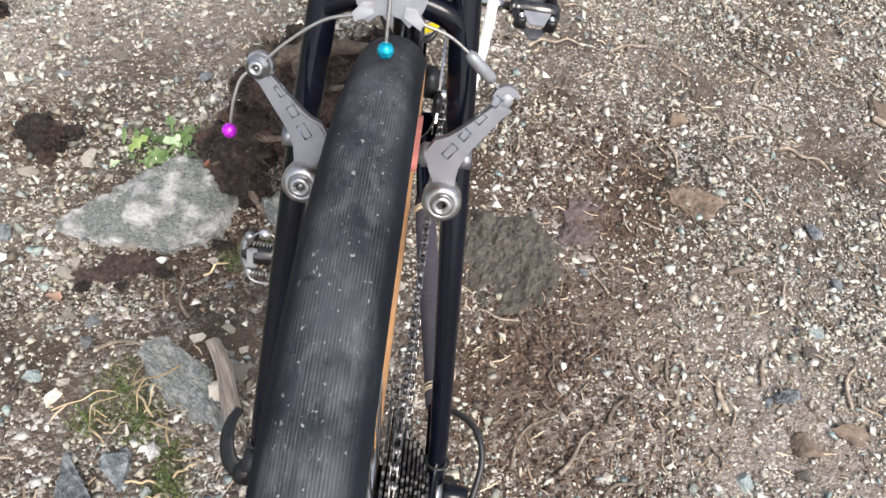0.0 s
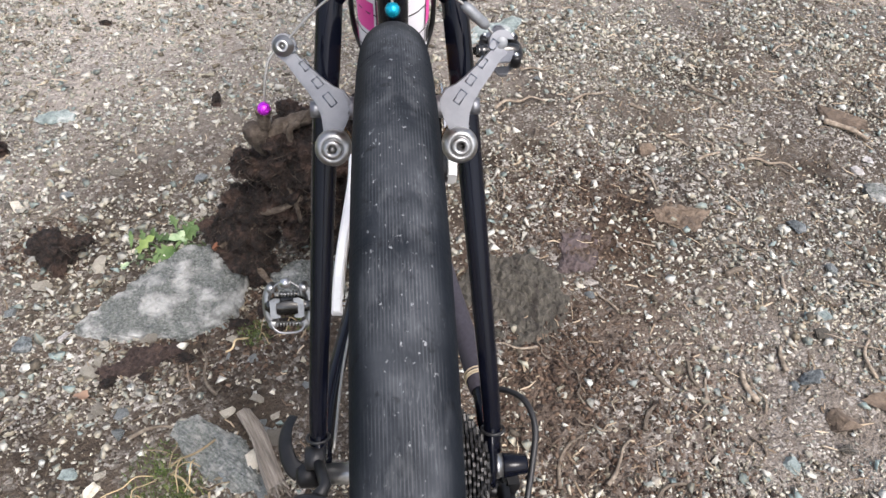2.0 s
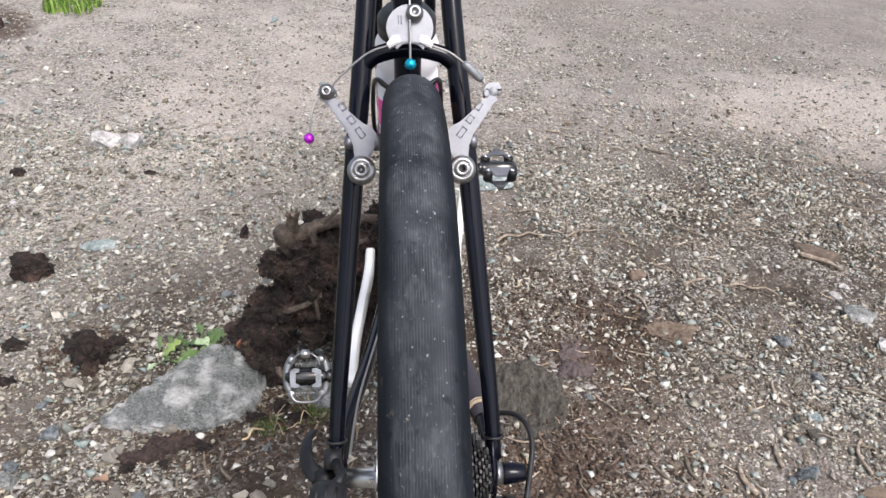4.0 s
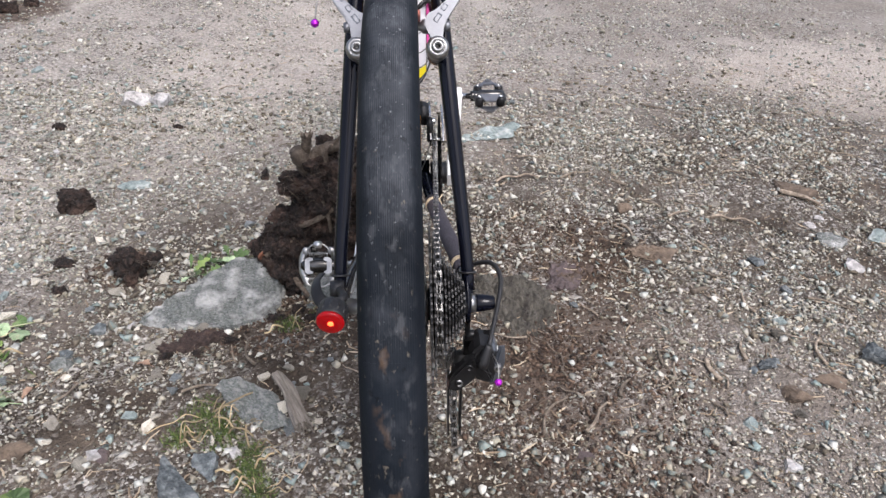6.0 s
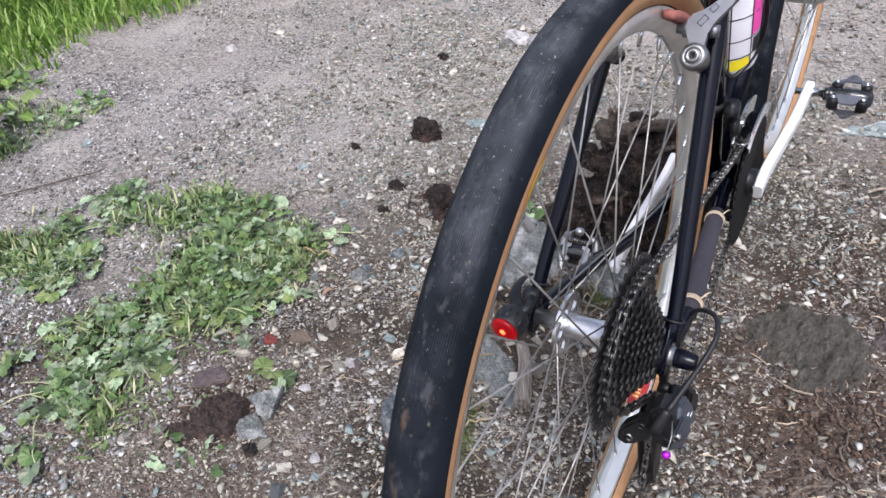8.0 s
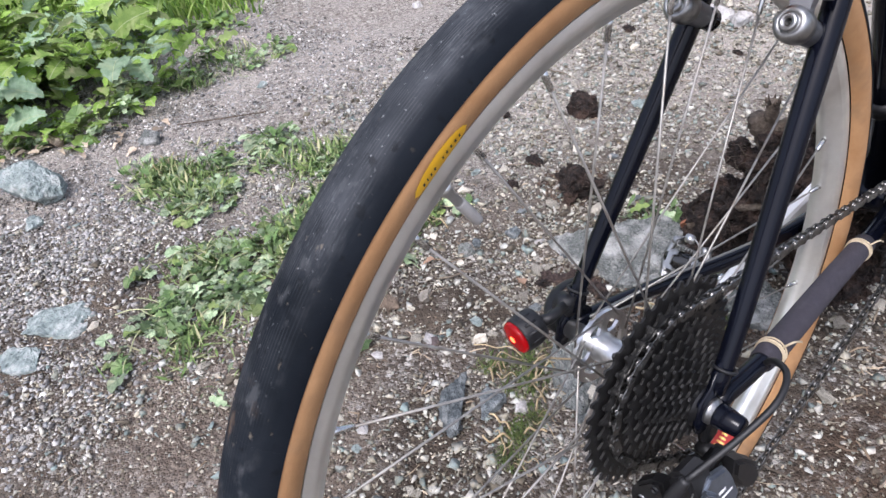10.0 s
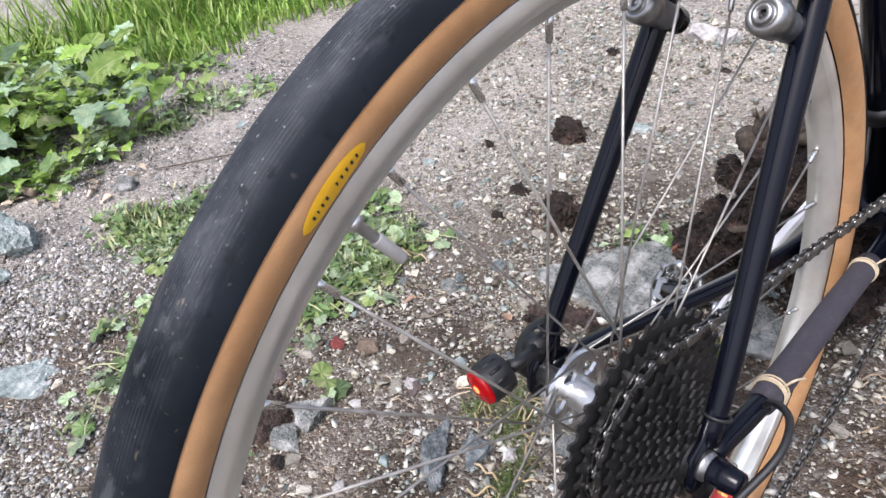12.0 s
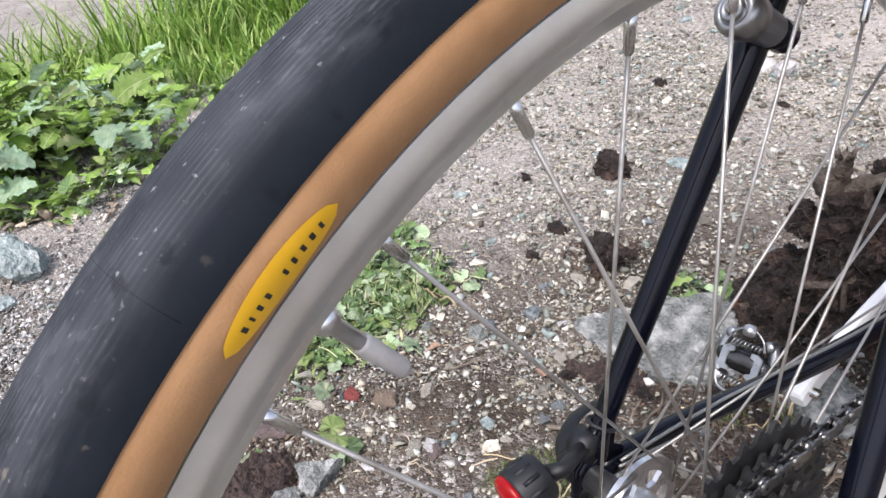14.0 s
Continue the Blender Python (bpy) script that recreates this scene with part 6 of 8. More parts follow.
rock("flat_stone", -0.592, -0.06, (0.034, 0.024, 0.010), M["rock_maroon"], 67, "reddish brown stone among weeds", rz=25, sink=0.3)
rock("grey_rock", -0.52, 0.345, (0.018, 0.014, 0.012), M["rock_blue"], 69, "small blue-grey stone in gravel", sink=0.25)
rock("grey_rock", 0.713, 0.614, (0.02, 0.017, 0.010), M["rock_blue"], 71, "small blue-grey stone in gravel", sink=0.25)

rock("flat_stone", 0.48, 0.807, (0.024, 0.018, 0.016), M["rock_brown"], 73, "rounded brown stone in the gravel", rz=10, sink=0.3)
rock("flat_stone", 0.62, 0.30, (0.026, 0.014, 0.010), M["rock_blue"], 75, "dark grey flat stone beside broken twigs", rz=30, sink=0.3)
rock("flat_stone", 0.70, 0.262, (0.034, 0.022, 0.010), M["rock_brown"], 77, "flat brown stone on the gravel", rz=-10, sink=0.32, points=10)
rock("flat_stone", 0.66, 0.38, (0.022, 0.012, 0.008), M["rock_dark"], 79, "dark brown flat stone in the gravel", rz=5, sink=0.3)

# stones lying singly in the gravel: place, half size, stone, words
for k, (x, y, s, mat, words) in enumerate((
        (-0.541, 0.255, 0.022, "rock_green", "rounded grey-green stone in the gravel"), (-0.521, 0.228, 0.011, "pebble_pale", "small pale stone in the gravel"), (-0.367, 0.134, 0.017, "pebble_pale", "rounded pale tan stone in the gravel"),
        (-0.5, 0.136, 0.018, "pebble_mid", "flat grey-brown stone in the gravel"), (-0.42, 0.076, 0.016, "rock_white", "pinkish white stone in the gravel"), (-0.399, 0.155, 0.014, "rock_teal", "blue-green stone in the gravel"),
        (-0.154, 0.235, 0.009, "pebble_pale", "small pale stone in the gravel"), (-0.12, 0.149, 0.010, "pebble_pale", "small pale stone in the gravel"), (-0.228, 0.085, 0.014, "rock_white", "small cream stone beside a weed"),
        (-0.075, 0.103, 0.011, "rock_teal", "small blue-green stone in the gravel"), (-0.087, 0.128, 0.010, "pebble_slate", "small grey stone in the gravel"), (-0.467, 0.36, 0.011, "rock_white", "small white stone in the gravel"),
        (-0.258, 0.068, 0.017, "rock_blue", "dark blue-grey stone beside a weed"), (0.915, 0.61, 0.026, "rock_white", "flat white stone in the gravel"), (0.899, 0.775, 0.015, "rock_white", "small white stone in the gravel"),
        (0.935, 0.804, 0.015, "rock_white", "small white stone in the gravel"), (0.589, 0.29, 0.011, "rock_blue", "small blue-grey stone in the gravel"), (0.81, 0.315, 0.036, "rock_blue", "dark slate-grey flat stone in the gravel"),
        (0.637, 0.222, 0.03, "rock_brown", "flat brown stone pressed into gravel"), (0.269, 0.09, 0.014, "rock_maroon", "pinkish brown stone in the earth"), (0.565, 0.082, 0.018, "rock_white", "white stone in the gravel"),
        (0.344, 0.142, 0.009, "pebble_pale", "small pale stone in the gravel"), (0.538, 0.166, 0.016, "rock_teal", "blue-green stone in the gravel"), (0.822, 0.56, 0.019, "rock_brown", "rounded brown stone in the gravel"),
        (0.681, 0.414, 0.015, "rock_teal", "blue-grey stone in the gravel"), (1.034, 0.73, 0.032, "rock_teal", "flat blue-green stone in the gravel"), (-1.192, 1.585, 0.024, "rock_teal", "blue-green stone on the track"),
        (-1.283, 1.675, 0.02, "rock_teal", "pale blue-green stone on the track"), (-1.067, 1.64, 0.012, "rock_white", "small white stone on the track"), (-0.885, 1.02, 0.012, "rock_white", "small white stone on the track"),
        (-0.454, 0.004, 0.011, "rock_white", "small white stone in the gravel"), (-0.607, -0.104, 0.008, "rock_white", "small white stone among weeds"), (-0.41, 0.075, 0.017, "rock_maroon", "lavender-grey stone in the gravel"),
        (-0.545, 0.285, 0.016, "rock_blue", "small blue-grey stone in the gravel"), (-0.558, -0.18, 0.009, "pebble_pale", "small tan stone in the gravel"), (-0.592, -0.197, 0.008, "pebble_pale", "small tan stone in the gravel"),
        (-0.903, 0.51, 0.022, "rock_teal", "flat pale grey stone in the gravel"), (-0.936, 0.61, 0.011, "rock_white", "small white stone on the track"), (-1.607, 0.96, 0.026, "rock_white", "white stone on the track"), (-1.558, 1.13, 0.02, "pebble_pale", "pale stone on the track"),
        (-2.43, 0.72, 0.045, "rock_dark", "dark brown stone at the edge of grass"), (-1.5, 0.35, 0.02, "rock_teal", "pale stone beside low weeds"), (-0.717, 0.43, 0.014, "rock_teal", "blue-green stone in the gravel"),
        (-0.352, -0.09, 0.012, "rock_white", "small cream stone in the gravel"), (-0.33, -0.115, 0.009, "rock_teal", "small blue-green stone in the gravel"), (-0.576, 2.6, 0.028, "rock_teal", "pale blue-green stone on the track"), (-1.564, 2.38, 0.024, "rock_white", "white stone in torn soil"))):
    rock("stone", x, y, (s, s * 0.75, s * 0.55), M[mat], 130 + k, words, rz=37 * k, sink=0.3, points=12, cuts=3 if s > 0.013 else 2, rough=0.05, category="stone", group="single stones")

# ---- root clump on the rock, with torn roots ----
def lump(bm, at, size, seed, rough=0.42, fine=5):
    lo = bmesh.new()
    bmesh.ops.create_icosphere(lo, subdivisions=fine, radius=1)
    off = Vector((seed * 3.1, seed, seed * 0.7))
    for v in lo.verts:
        p = v.co.copy()
        h = 1 + noise.fractal(p * 1.7 + off, 0.85, 2.2, 4) * rough + abs(noise.noise(p * 5 + off)) * 0.22
        v.co = Vector((p.x * size[0], p.y * size[1], p.z * size[2])) * h
    return absorb(bm, lo, Matrix.Translation(at))


LUMPS = (((-0.232, 0.505, 0.062), (0.046, 0.044, 0.046)), ((-0.205, 0.515, 0.118), (0.042, 0.036, 0.034)), ((-0.252, 0.488, 0.078), (0.022, 0.018, 0.024)), ((-0.216, 0.486, 0.02), (0.03, 0.026, 0.03)),
         ((-0.145, 0.532, 0.172), (0.062, 0.056, 0.058)), ((-0.13, 0.53, 0.232), (0.054, 0.046, 0.032)), ((-0.211, 0.508, 0.208), (0.018, 0.018, 0.018)), ((-0.188, 0.515, 0.196), (0.022, 0.02, 0.016)),
         ((-0.075, 0.54, 0.2), (0.052, 0.052, 0.066)), ((-0.03, 0.55, 0.215), (0.038, 0.046, 0.062)), ((-0.1, 0.53, 0.11), (0.056, 0.042, 0.04)), ((-0.042, 0.548, 0.135), (0.046, 0.045, 0.05)),
         ((-0.165, 0.512, 0.135), (0.03, 0.026, 0.026)), ((-0.118, 0.496, 0.165), (0.028, 0.022, 0.03)), ((-0.165, 0.498, 0.205), (0.02, 0.018, 0.018)), ((-0.09, 0.495, 0.225), (0.022, 0.02, 0.024)),
         ((-0.135, 0.5, 0.085), (0.026, 0.024, 0.024)), ((-0.04, 0.515, 0.255), (0.024, 0.022, 0.018)), ((-0.195, 0.478, 0.006), (0.02, 0.016, 0.02)), ((-0.06, 0.53, 0.06), (0.05, 0.04, 0.04)))
bm = bmesh.new()
for k, (at, size) in enumerate(LUMPS):
    lump(bm, at, size, k + 1, 0.5)
lumps = new("lumps", finish("lumps", bm, M["soil"]))
mod = lumps.modifiers.new("fuse", "REMESH")
mod.mode, mod.voxel_size = "VOXEL", 0.003
fused = bpy.data.meshes.new_from_object(lumps.evaluated_get(bpy.context.evaluated_depsgraph_get()))
bpy.data.objects.remove(lumps)
bm = bmesh.new()
bm.from_mesh(fused)
bm.normal_update()
for v in bm.verts:
    p = v.co
    big, mid = noise.voronoi(p * 34)[0], noise.voronoi(p * 90)[0]
    h = (0.45 - big[0]) * 0.011 - max(0.0, 0.1 - (big[1] - big[0])) * 0.04 + (0.42 - mid[0]) * 0.006 + noise.fractal(p * 45, 0.7, 2.1, 4) * 0.005 + noise.noise(p * 190) * 0.0036 + noise.noise(p * 360) * 0.003
    v.co = p + v.normal * h
clump = thing("root_clump", bm, M["soil"], "dark brown uprooted root clump with torn roots and soil", "root clump", smooth=False)
rnd = random.Random(5)
# cut stumps, a thick root lying over the top, and thin torn roots
for pts, r0 in (([(-0.168, 0.53, 0.215), (-0.182, 0.512, 0.248), (-0.19, 0.5, 0.274)], 0.0145), ([(-0.178, 0.52, 0.25), (-0.174, 0.508, 0.28), (-0.17, 0.5, 0.303)], 0.0085),
                ([(-0.178, 0.515, 0.25), (-0.145, 0.522, 0.268), (-0.1, 0.535, 0.276), (-0.05, 0.55, 0.272)], 0.0095),
                ([(-0.15, 0.51, 0.255), (-0.132, 0.504, 0.282), (-0.104, 0.502, 0.313)], 0.0032), ([(-0.142, 0.505, 0.25), (-0.14, 0.5, 0.275), (-0.128, 0.498, 0.288)], 0.004),
                ([(-0.1, 0.5, 0.24), (-0.085, 0.482, 0.262), (-0.06, 0.48, 0.278)], 0.0035), ([(-0.205, 0.5, 0.1), (-0.238, 0.485, 0.088), (-0.258, 0.474, 0.08)], 0.0115),
                ([(-0.2, 0.49, 0.13), (-0.165, 0.478, 0.15), (-0.13, 0.478, 0.175)], 0.005), ([(-0.22, 0.48, 0.05), (-0.2, 0.462, 0.03), (-0.175, 0.44, 0.012)], 0.005),
                ([(-0.04, 0.53, 0.25), (-0.03, 0.51, 0.282), (-0.022, 0.5, 0.3)], 0.006), ([(-0.155, 0.49, 0.2), (-0.14, 0.476, 0.17), (-0.135, 0.474, 0.13)], 0.003)):
    pth = smooth_path(pts, 6)
    rr = [r0 * (1.12 - 0.25 * i / (len(pth) - 1)) * rnd.uniform(0.82, 1.2) for i in range(len(pth))]
    part("root", tube(bmesh.new(), pth, rr, 12), M["root"], clump)
bm = bmesh.new()
lathe(bm, [(-0.004, 0.011), (0.0, 0.0115), (0.002, 0.008), (-0.001, 0.005), (0.001, 0.0)], at=(-0.2585, 0.4735, 0.08), seg=11, turn=basis((0, 0, 0), (0.6, 0.1, 0.8), (0.5, 0.7, -0.4)).to_3x3().to_4x4())
part("torn_end", bm, M["cut_wood"], clump, "torn reddish end of a root", smooth=False)
for k in range(14):
    a = k * 0.9
    c = Vector((-0.171 + 0.007 * math.cos(a), 0.5 + 0.005 * math.sin(a), 0.3))
    part("splinter", tube(bmesh.new(), [c, c + Vector((0.004 * math.cos(a), 0.003 * math.sin(a), rnd.uniform(0.003, 0.012)))], [0.0028, 0.0006], 5), M["root"], clump)
bm = bmesh.new()
for _ in range(520):
    at, size = rnd.choice(LUMPS)
    n = Vector((rnd.gauss(0, 1), rnd.gauss(-0.5, 1), rnd.gauss(0, 1))).normalized()
    c = Vector(at) + Vector((n.x * size[0], n.y * size[1], n.z * size[2])) * 0.95
    d = (n * 0.35 + Vector((rnd.uniform(-1, 1), rnd.uniform(-1, 1), rnd.uniform(-1, 0.5)))).normalized()
    L = rnd.uniform(0.01, 0.03)
    tube(bm, [c, c + d * L * 0.5 + n * 0.003, c + d * L], [0.00042, 0.00036, 0.0002], 4)
tagged(part("root_fibre", bm, M["root"], clump), kind="stuff")


def clod(x, y, size, seed, label, wing=0.0):
    """A broken chunk of rooty soil with a few facets, crumbly skin and stray fibres; wing: a torn flake on its side."""
    r = random.Random(seed)
    bm = bmesh.new()

    def chunk(at, sz, n):
        lo = bmesh.new()
        for _ in range(n):
            v = Vector((r.gauss(0, 1), r.gauss(0, 1), r.gauss(0, 1))).normalized()
            lo.verts.new((v.x * sz[0], v.y * sz[1], max(-0.5, v.z) * sz[2]))
        res = bmesh.ops.convex_hull(lo, input=lo.verts)
        bmesh.ops.delete(lo, geom=list({g for g in res["geom_interior"] + res["geom_unused"] if isinstance(g, bmesh.types.BMVert)}), context="VERTS")
        bmesh.ops.triangulate(lo, faces=lo.faces)
        for _ in range(4 if max(sz) > 0.03 else 3 if max(sz) > 0.012 else 2):
            bmesh.ops.subdivide_edges(lo, edges=lo.edges, cuts=1, use_grid_fill=True)
        lo.normal_update()
        k = 1 / max(sz)
        for v in lo.verts:
            p = v.co * k + Vector((seed, 0, 0))
            d = noise.voronoi(p * 2.6)[0]
            v.co += v.normal * max(sz) * ((0.45 - d[0]) * 0.3 - max(0.0, 0.12 - (d[1] - d[0])) * 0.7 + noise.noise(p * 8) * 0.07 + noise.noise(p * 19) * 0.05)
        absorb(bm, lo, Matrix.Translation(at))

    chunk((0, 0, size[2] * 0.45), [q * 1.12 for q in size], 13)
    if wing:
        chunk((size[0] * 1.0, size[1] * 0.2, size[2] * 1.0), (wing, size[1] * 0.4, size[2] * 0.35), 9)
    ob = thing("soil_clod", bm, M["soil"], label, "soil clod", Matrix.Translation((x, y, float(gz(x, y)))), group="clods of soil")
    bm = bmesh.new()
    for _ in range(14):
        a = r.uniform(0, 6.28)
        c = Vector((math.cos(a) * size[0] * 0.75, math.sin(a) * size[1] * 0.75, size[2] * r.uniform(0.3, 1.1)))
        d = Vector((math.cos(a), math.sin(a), r.uniform(-0.4, 0.6))) * max(size) * r.uniform(0.25, 0.6)
        tube(bm, [c, c + d * 0.6 + Vector((0, 0, 0.002)), c + d], [0.0005, 0.0004, 0.0002], 4)
    tagged(part("root_fibre", bm, M["root"], ob), kind="stuff")
    return ob


for x, y, size, seed in ((-0.516, 0.498, (0.034, 0.034, 0.046), 21), (-0.725, 0.757, (0.04, 0.032, 0.036), 23), (-0.857, 0.637, (0.016, 0.010, 0.010), 25), (-0.657, 0.532, (0.022, 0.014, 0.015), 27),
                         (-0.627, 0.45, (0.015, 0.013, 0.012), 29), (-0.385, 0.285, (0.014, 0.010, 0.008), 35), (-0.29, 0.325, (0.014, 0.010, 0.009), 43), (-0.34, 0.295, (0.010, 0.008, 0.007), 45),
                         (-0.225, 0.385, (0.018, 0.012, 0.010), 49), (-0.19, 0.405, (0.016, 0.014, 0.012), 51), (-0.245, 0.425, (0.014, 0.012, 0.016), 53), (-0.16, 0.385, (0.018, 0.010, 0.010), 55),
                         (-0.351, 0.925, (0.017, 0.015, 0.018), 37), (-0.439, -0.128, (0.014, 0.011, 0.009), 39), (-0.935, 1.155, (0.02, 0.014, 0.012), 41), (-0.639, 1.197, (0.015, 0.01, 0.008), 47),
                         (-1.6, 2.22, (0.05, 0.035, 0.03), 57), (-1.72, 2.3, (0.06, 0.04, 0.04), 59), (-1.55, 2.33, (0.035, 0.03, 0.02), 61)):
    clod(x, y, size, seed, "dark brown clod of rooty soil on the gravel", 0.034 if seed == 21 else 0.0)

# ---- stick of driftwood and dry twigs ----
bm = bmesh.new()
pts = smooth_path([(-0.062, 0.0, 0.002), (-0.02, 0.004, 0.005), (0.02, 0.0, 0.004), (0.058, -0.003, 0.001)], 8)
rings = []
for i, p in enumerate(pts):
    r0 = 0.0085 + 0.0038 * i / (len(pts) - 1)
    ring = []
    for k in range(28):
        a = 2 * math.pi * k / 28
        q = r0 * (1 + 0.1 * math.cos(5 * a + i * 0.06) + 0.09 * noise.noise(Vector((i * 0.12, math.cos(a) * 3, math.sin(a) * 3))) + 0.05 * (-1) ** k)
        ring.append(bm.verts.new((p.x, p.y + q * math.cos(a), p.z + 0.8 * q * math.sin(a))))
    rings.append(ring)
for p, q in zip(rings, rings[1:]):
    for k in range(28):
        bm.faces.new((p[k], p[(k + 1) % 28], q[(k + 1) % 28], q[k]))
bm.faces.new(rings[0])
bm.faces.new(rings[-1][::-1])
stick = thing("stick", bm, M["wood"], "weathered grey-brown broken stick on the gravel", "stick", pose(-0.166, 0.182, 0.010, 0, 0, -60), smooth=False)
for k in range(9):
    a = k * 0.7
    root_at = Vector((0.054, 0.007 * math.cos(a), 0.002 + 0.006 * math.sin(a)))
    part("splinter", tube(bmesh.new(), [root_at, root_at + Vector((rnd.uniform(0.008, 0.022), 0.003 * math.cos(a), 0.002 * math.sin(a)))], [0.0034, 0.0006], 5), M["wood"], stick)

twigs = []
for k in range(7):
    L = rnd.uniform(0.04, 0.09)
    pts = [(L * (i / 4 - 0.5), rnd.uniform(-0.12, 0.12) * L, rnd.uniform(0.0, 0.05) * L) for i in range(5)]
    pth = smooth_path(pts, 3)
    twigs.append(finish("twig", tube(bmesh.new(), pth, [0.0022 * (1.1 - 0.6 * i / (len(pth) - 1)) for i in range(len(pth))], 6), M["twig"]))


def twig(x, y, k, rz, s=1.0):
    ob = new("twig", twigs[k % 7])
    ob.matrix_world = pose(x, y, float(gz(x, y)) + 0.004, 0, rnd.uniform(-4, 4), rz) @ Matrix.Scale(s, 4)
    return tagged(ob, "thin dry brown twig on the gravel", "twig", group="dry twigs")


for x, y, rz, s in ((0.506, 0.261, 110, 0.9), (0.335, 0.44, 130, 0.8), (0.30, 0.17, 60, 1.4), (0.66, 1.0, -35, 1.6), (0.60, 0.55, -25, 1.2), (0.58, 0.72, -70, 1), (0.72, 0.78, -20, 1.5), (0.80, 0.36, 80, 1.2), (0.86, 0.3, 20, 1.2),
                    (-0.26, 0.3, 115, 1.2), (-0.30, 0.22, 20, 1.2), (-1.2, 1.0, 8, 0.9), (-0.9, 0.86, 10, 0.9), (-0.86, 0.93, 85, 0.8), (0.45, 1.55, -28, 1.4), (0.72, 1.45, -24, 1.6), (0.78, 1.4, -20, 1.0), (0.9, 1.2, 25, 1.1), (0.35, 1.35, 15, 1.0), (0.62, 1.2, 70, 0.9), (1.15, 1.15, -15, 1.2), (1.0, 1.0, 40, 1.0), (0.82, 1.02, -5, 1.2), (0.3, 1.08, 12, 1.1), (1.25, 1.35, 30, 1.2), (0.5, 1.15, -60, 0.8), (0.25, 0.95, 10, 1.5), (0.4, 0.98, 20, 1.3), (-1.35, 0.55, 14, 0.9), (-0.5, 0.2, 70, 1), (-1.78, -0.36, 30, 3)):
    twig(x, y, rnd.randrange(7), rz, s)
for _ in range(260):
    x, y = rnd.uniform(-0.9, 1.25), rnd.uniform(-0.25, 1.7)
    if x < 0 and rnd.random() < 0.5:
        x = -x
    twig(x, y, rnd.randrange(7), rnd.uniform(0, 180), rnd.uniform(0.25, 0.9))


for x, y, rz, L, r0, bend in ((0.586, 0.335, 80, 0.045, 0.004, 0.05), (0.517, 0.285, 100, 0.05, 0.0048, 0.1), (0.439, 0.309, 95, 0.05, 0.003, 0.15), (0.452, 0.28, 75, 0.04, 0.003, 0.1), (0.722, 0.331, 75, 0.07, 0.003, 0.3),
                              (0.358, 0.234, 60, 0.045, 0.0034, 0.15), (0.644, 0.467, 95, 0.055, 0.003, 0.3), (0.92, 0.89, -40, 0.09, 0.006, 0.12), (0.6, 0.79, 25, 0.06, 0.0036, 0.12), (0.55, 0.84, -40, 0.05, 0.0034, 0.1),
                              (0.47, 0.72, -75, 0.06, 0.0026, 0.1), (0.71, 0.786, -30, 0.1, 0.0024, 0.12), (0.62, 0.66, -70, 0.05, 0.0026, 0.1), (0.39, 0.3, 120, 0.05, 0.003, 0.12), (0.24, 0.17, 60, 0.09, 0.0026, 0.3), (0.36, 0.12, 40, 0.06, 0.003, 0.4),
                              (0.56, 0.5, 20, 0.035, 0.006, 0.1), (0.8, 0.47, -25, 0.08, 0.0026, 0.2), (0.66, 0.95, 60, 0.06, 0.003, 0.15), (0.5, 0.95, -35, 0.04, 0.004, 0.1), (-0.4, 0.27, 140, 0.07, 0.0018, 0.25), (-0.28, 0.3, 110, 0.05, 0.0016, 0.1)):
    pts = smooth_path([(L * (q - 0.5), 0.6 * bend * L * (1 - (2 * q - 1) ** 2) + rnd.uniform(-0.03, 0.03) * L, rnd.uniform(0, 0.04) * L) for q in (0, 0.33, 0.66, 1)], 4)
    ob = thing("root_fragment", tube(bmesh.new(), pts, [r0 * (1.05 - 0.35 * i / (len(pts) - 1)) * rnd.uniform(0.85, 1.15) for i in range(len(pts))], 8), M["twig"], "broken piece of dry brown root on gravel", "twig", pose(x, y, float(gz(x, y)) + r0 * 0.9, 0, 0, rz), group="dry root pieces")


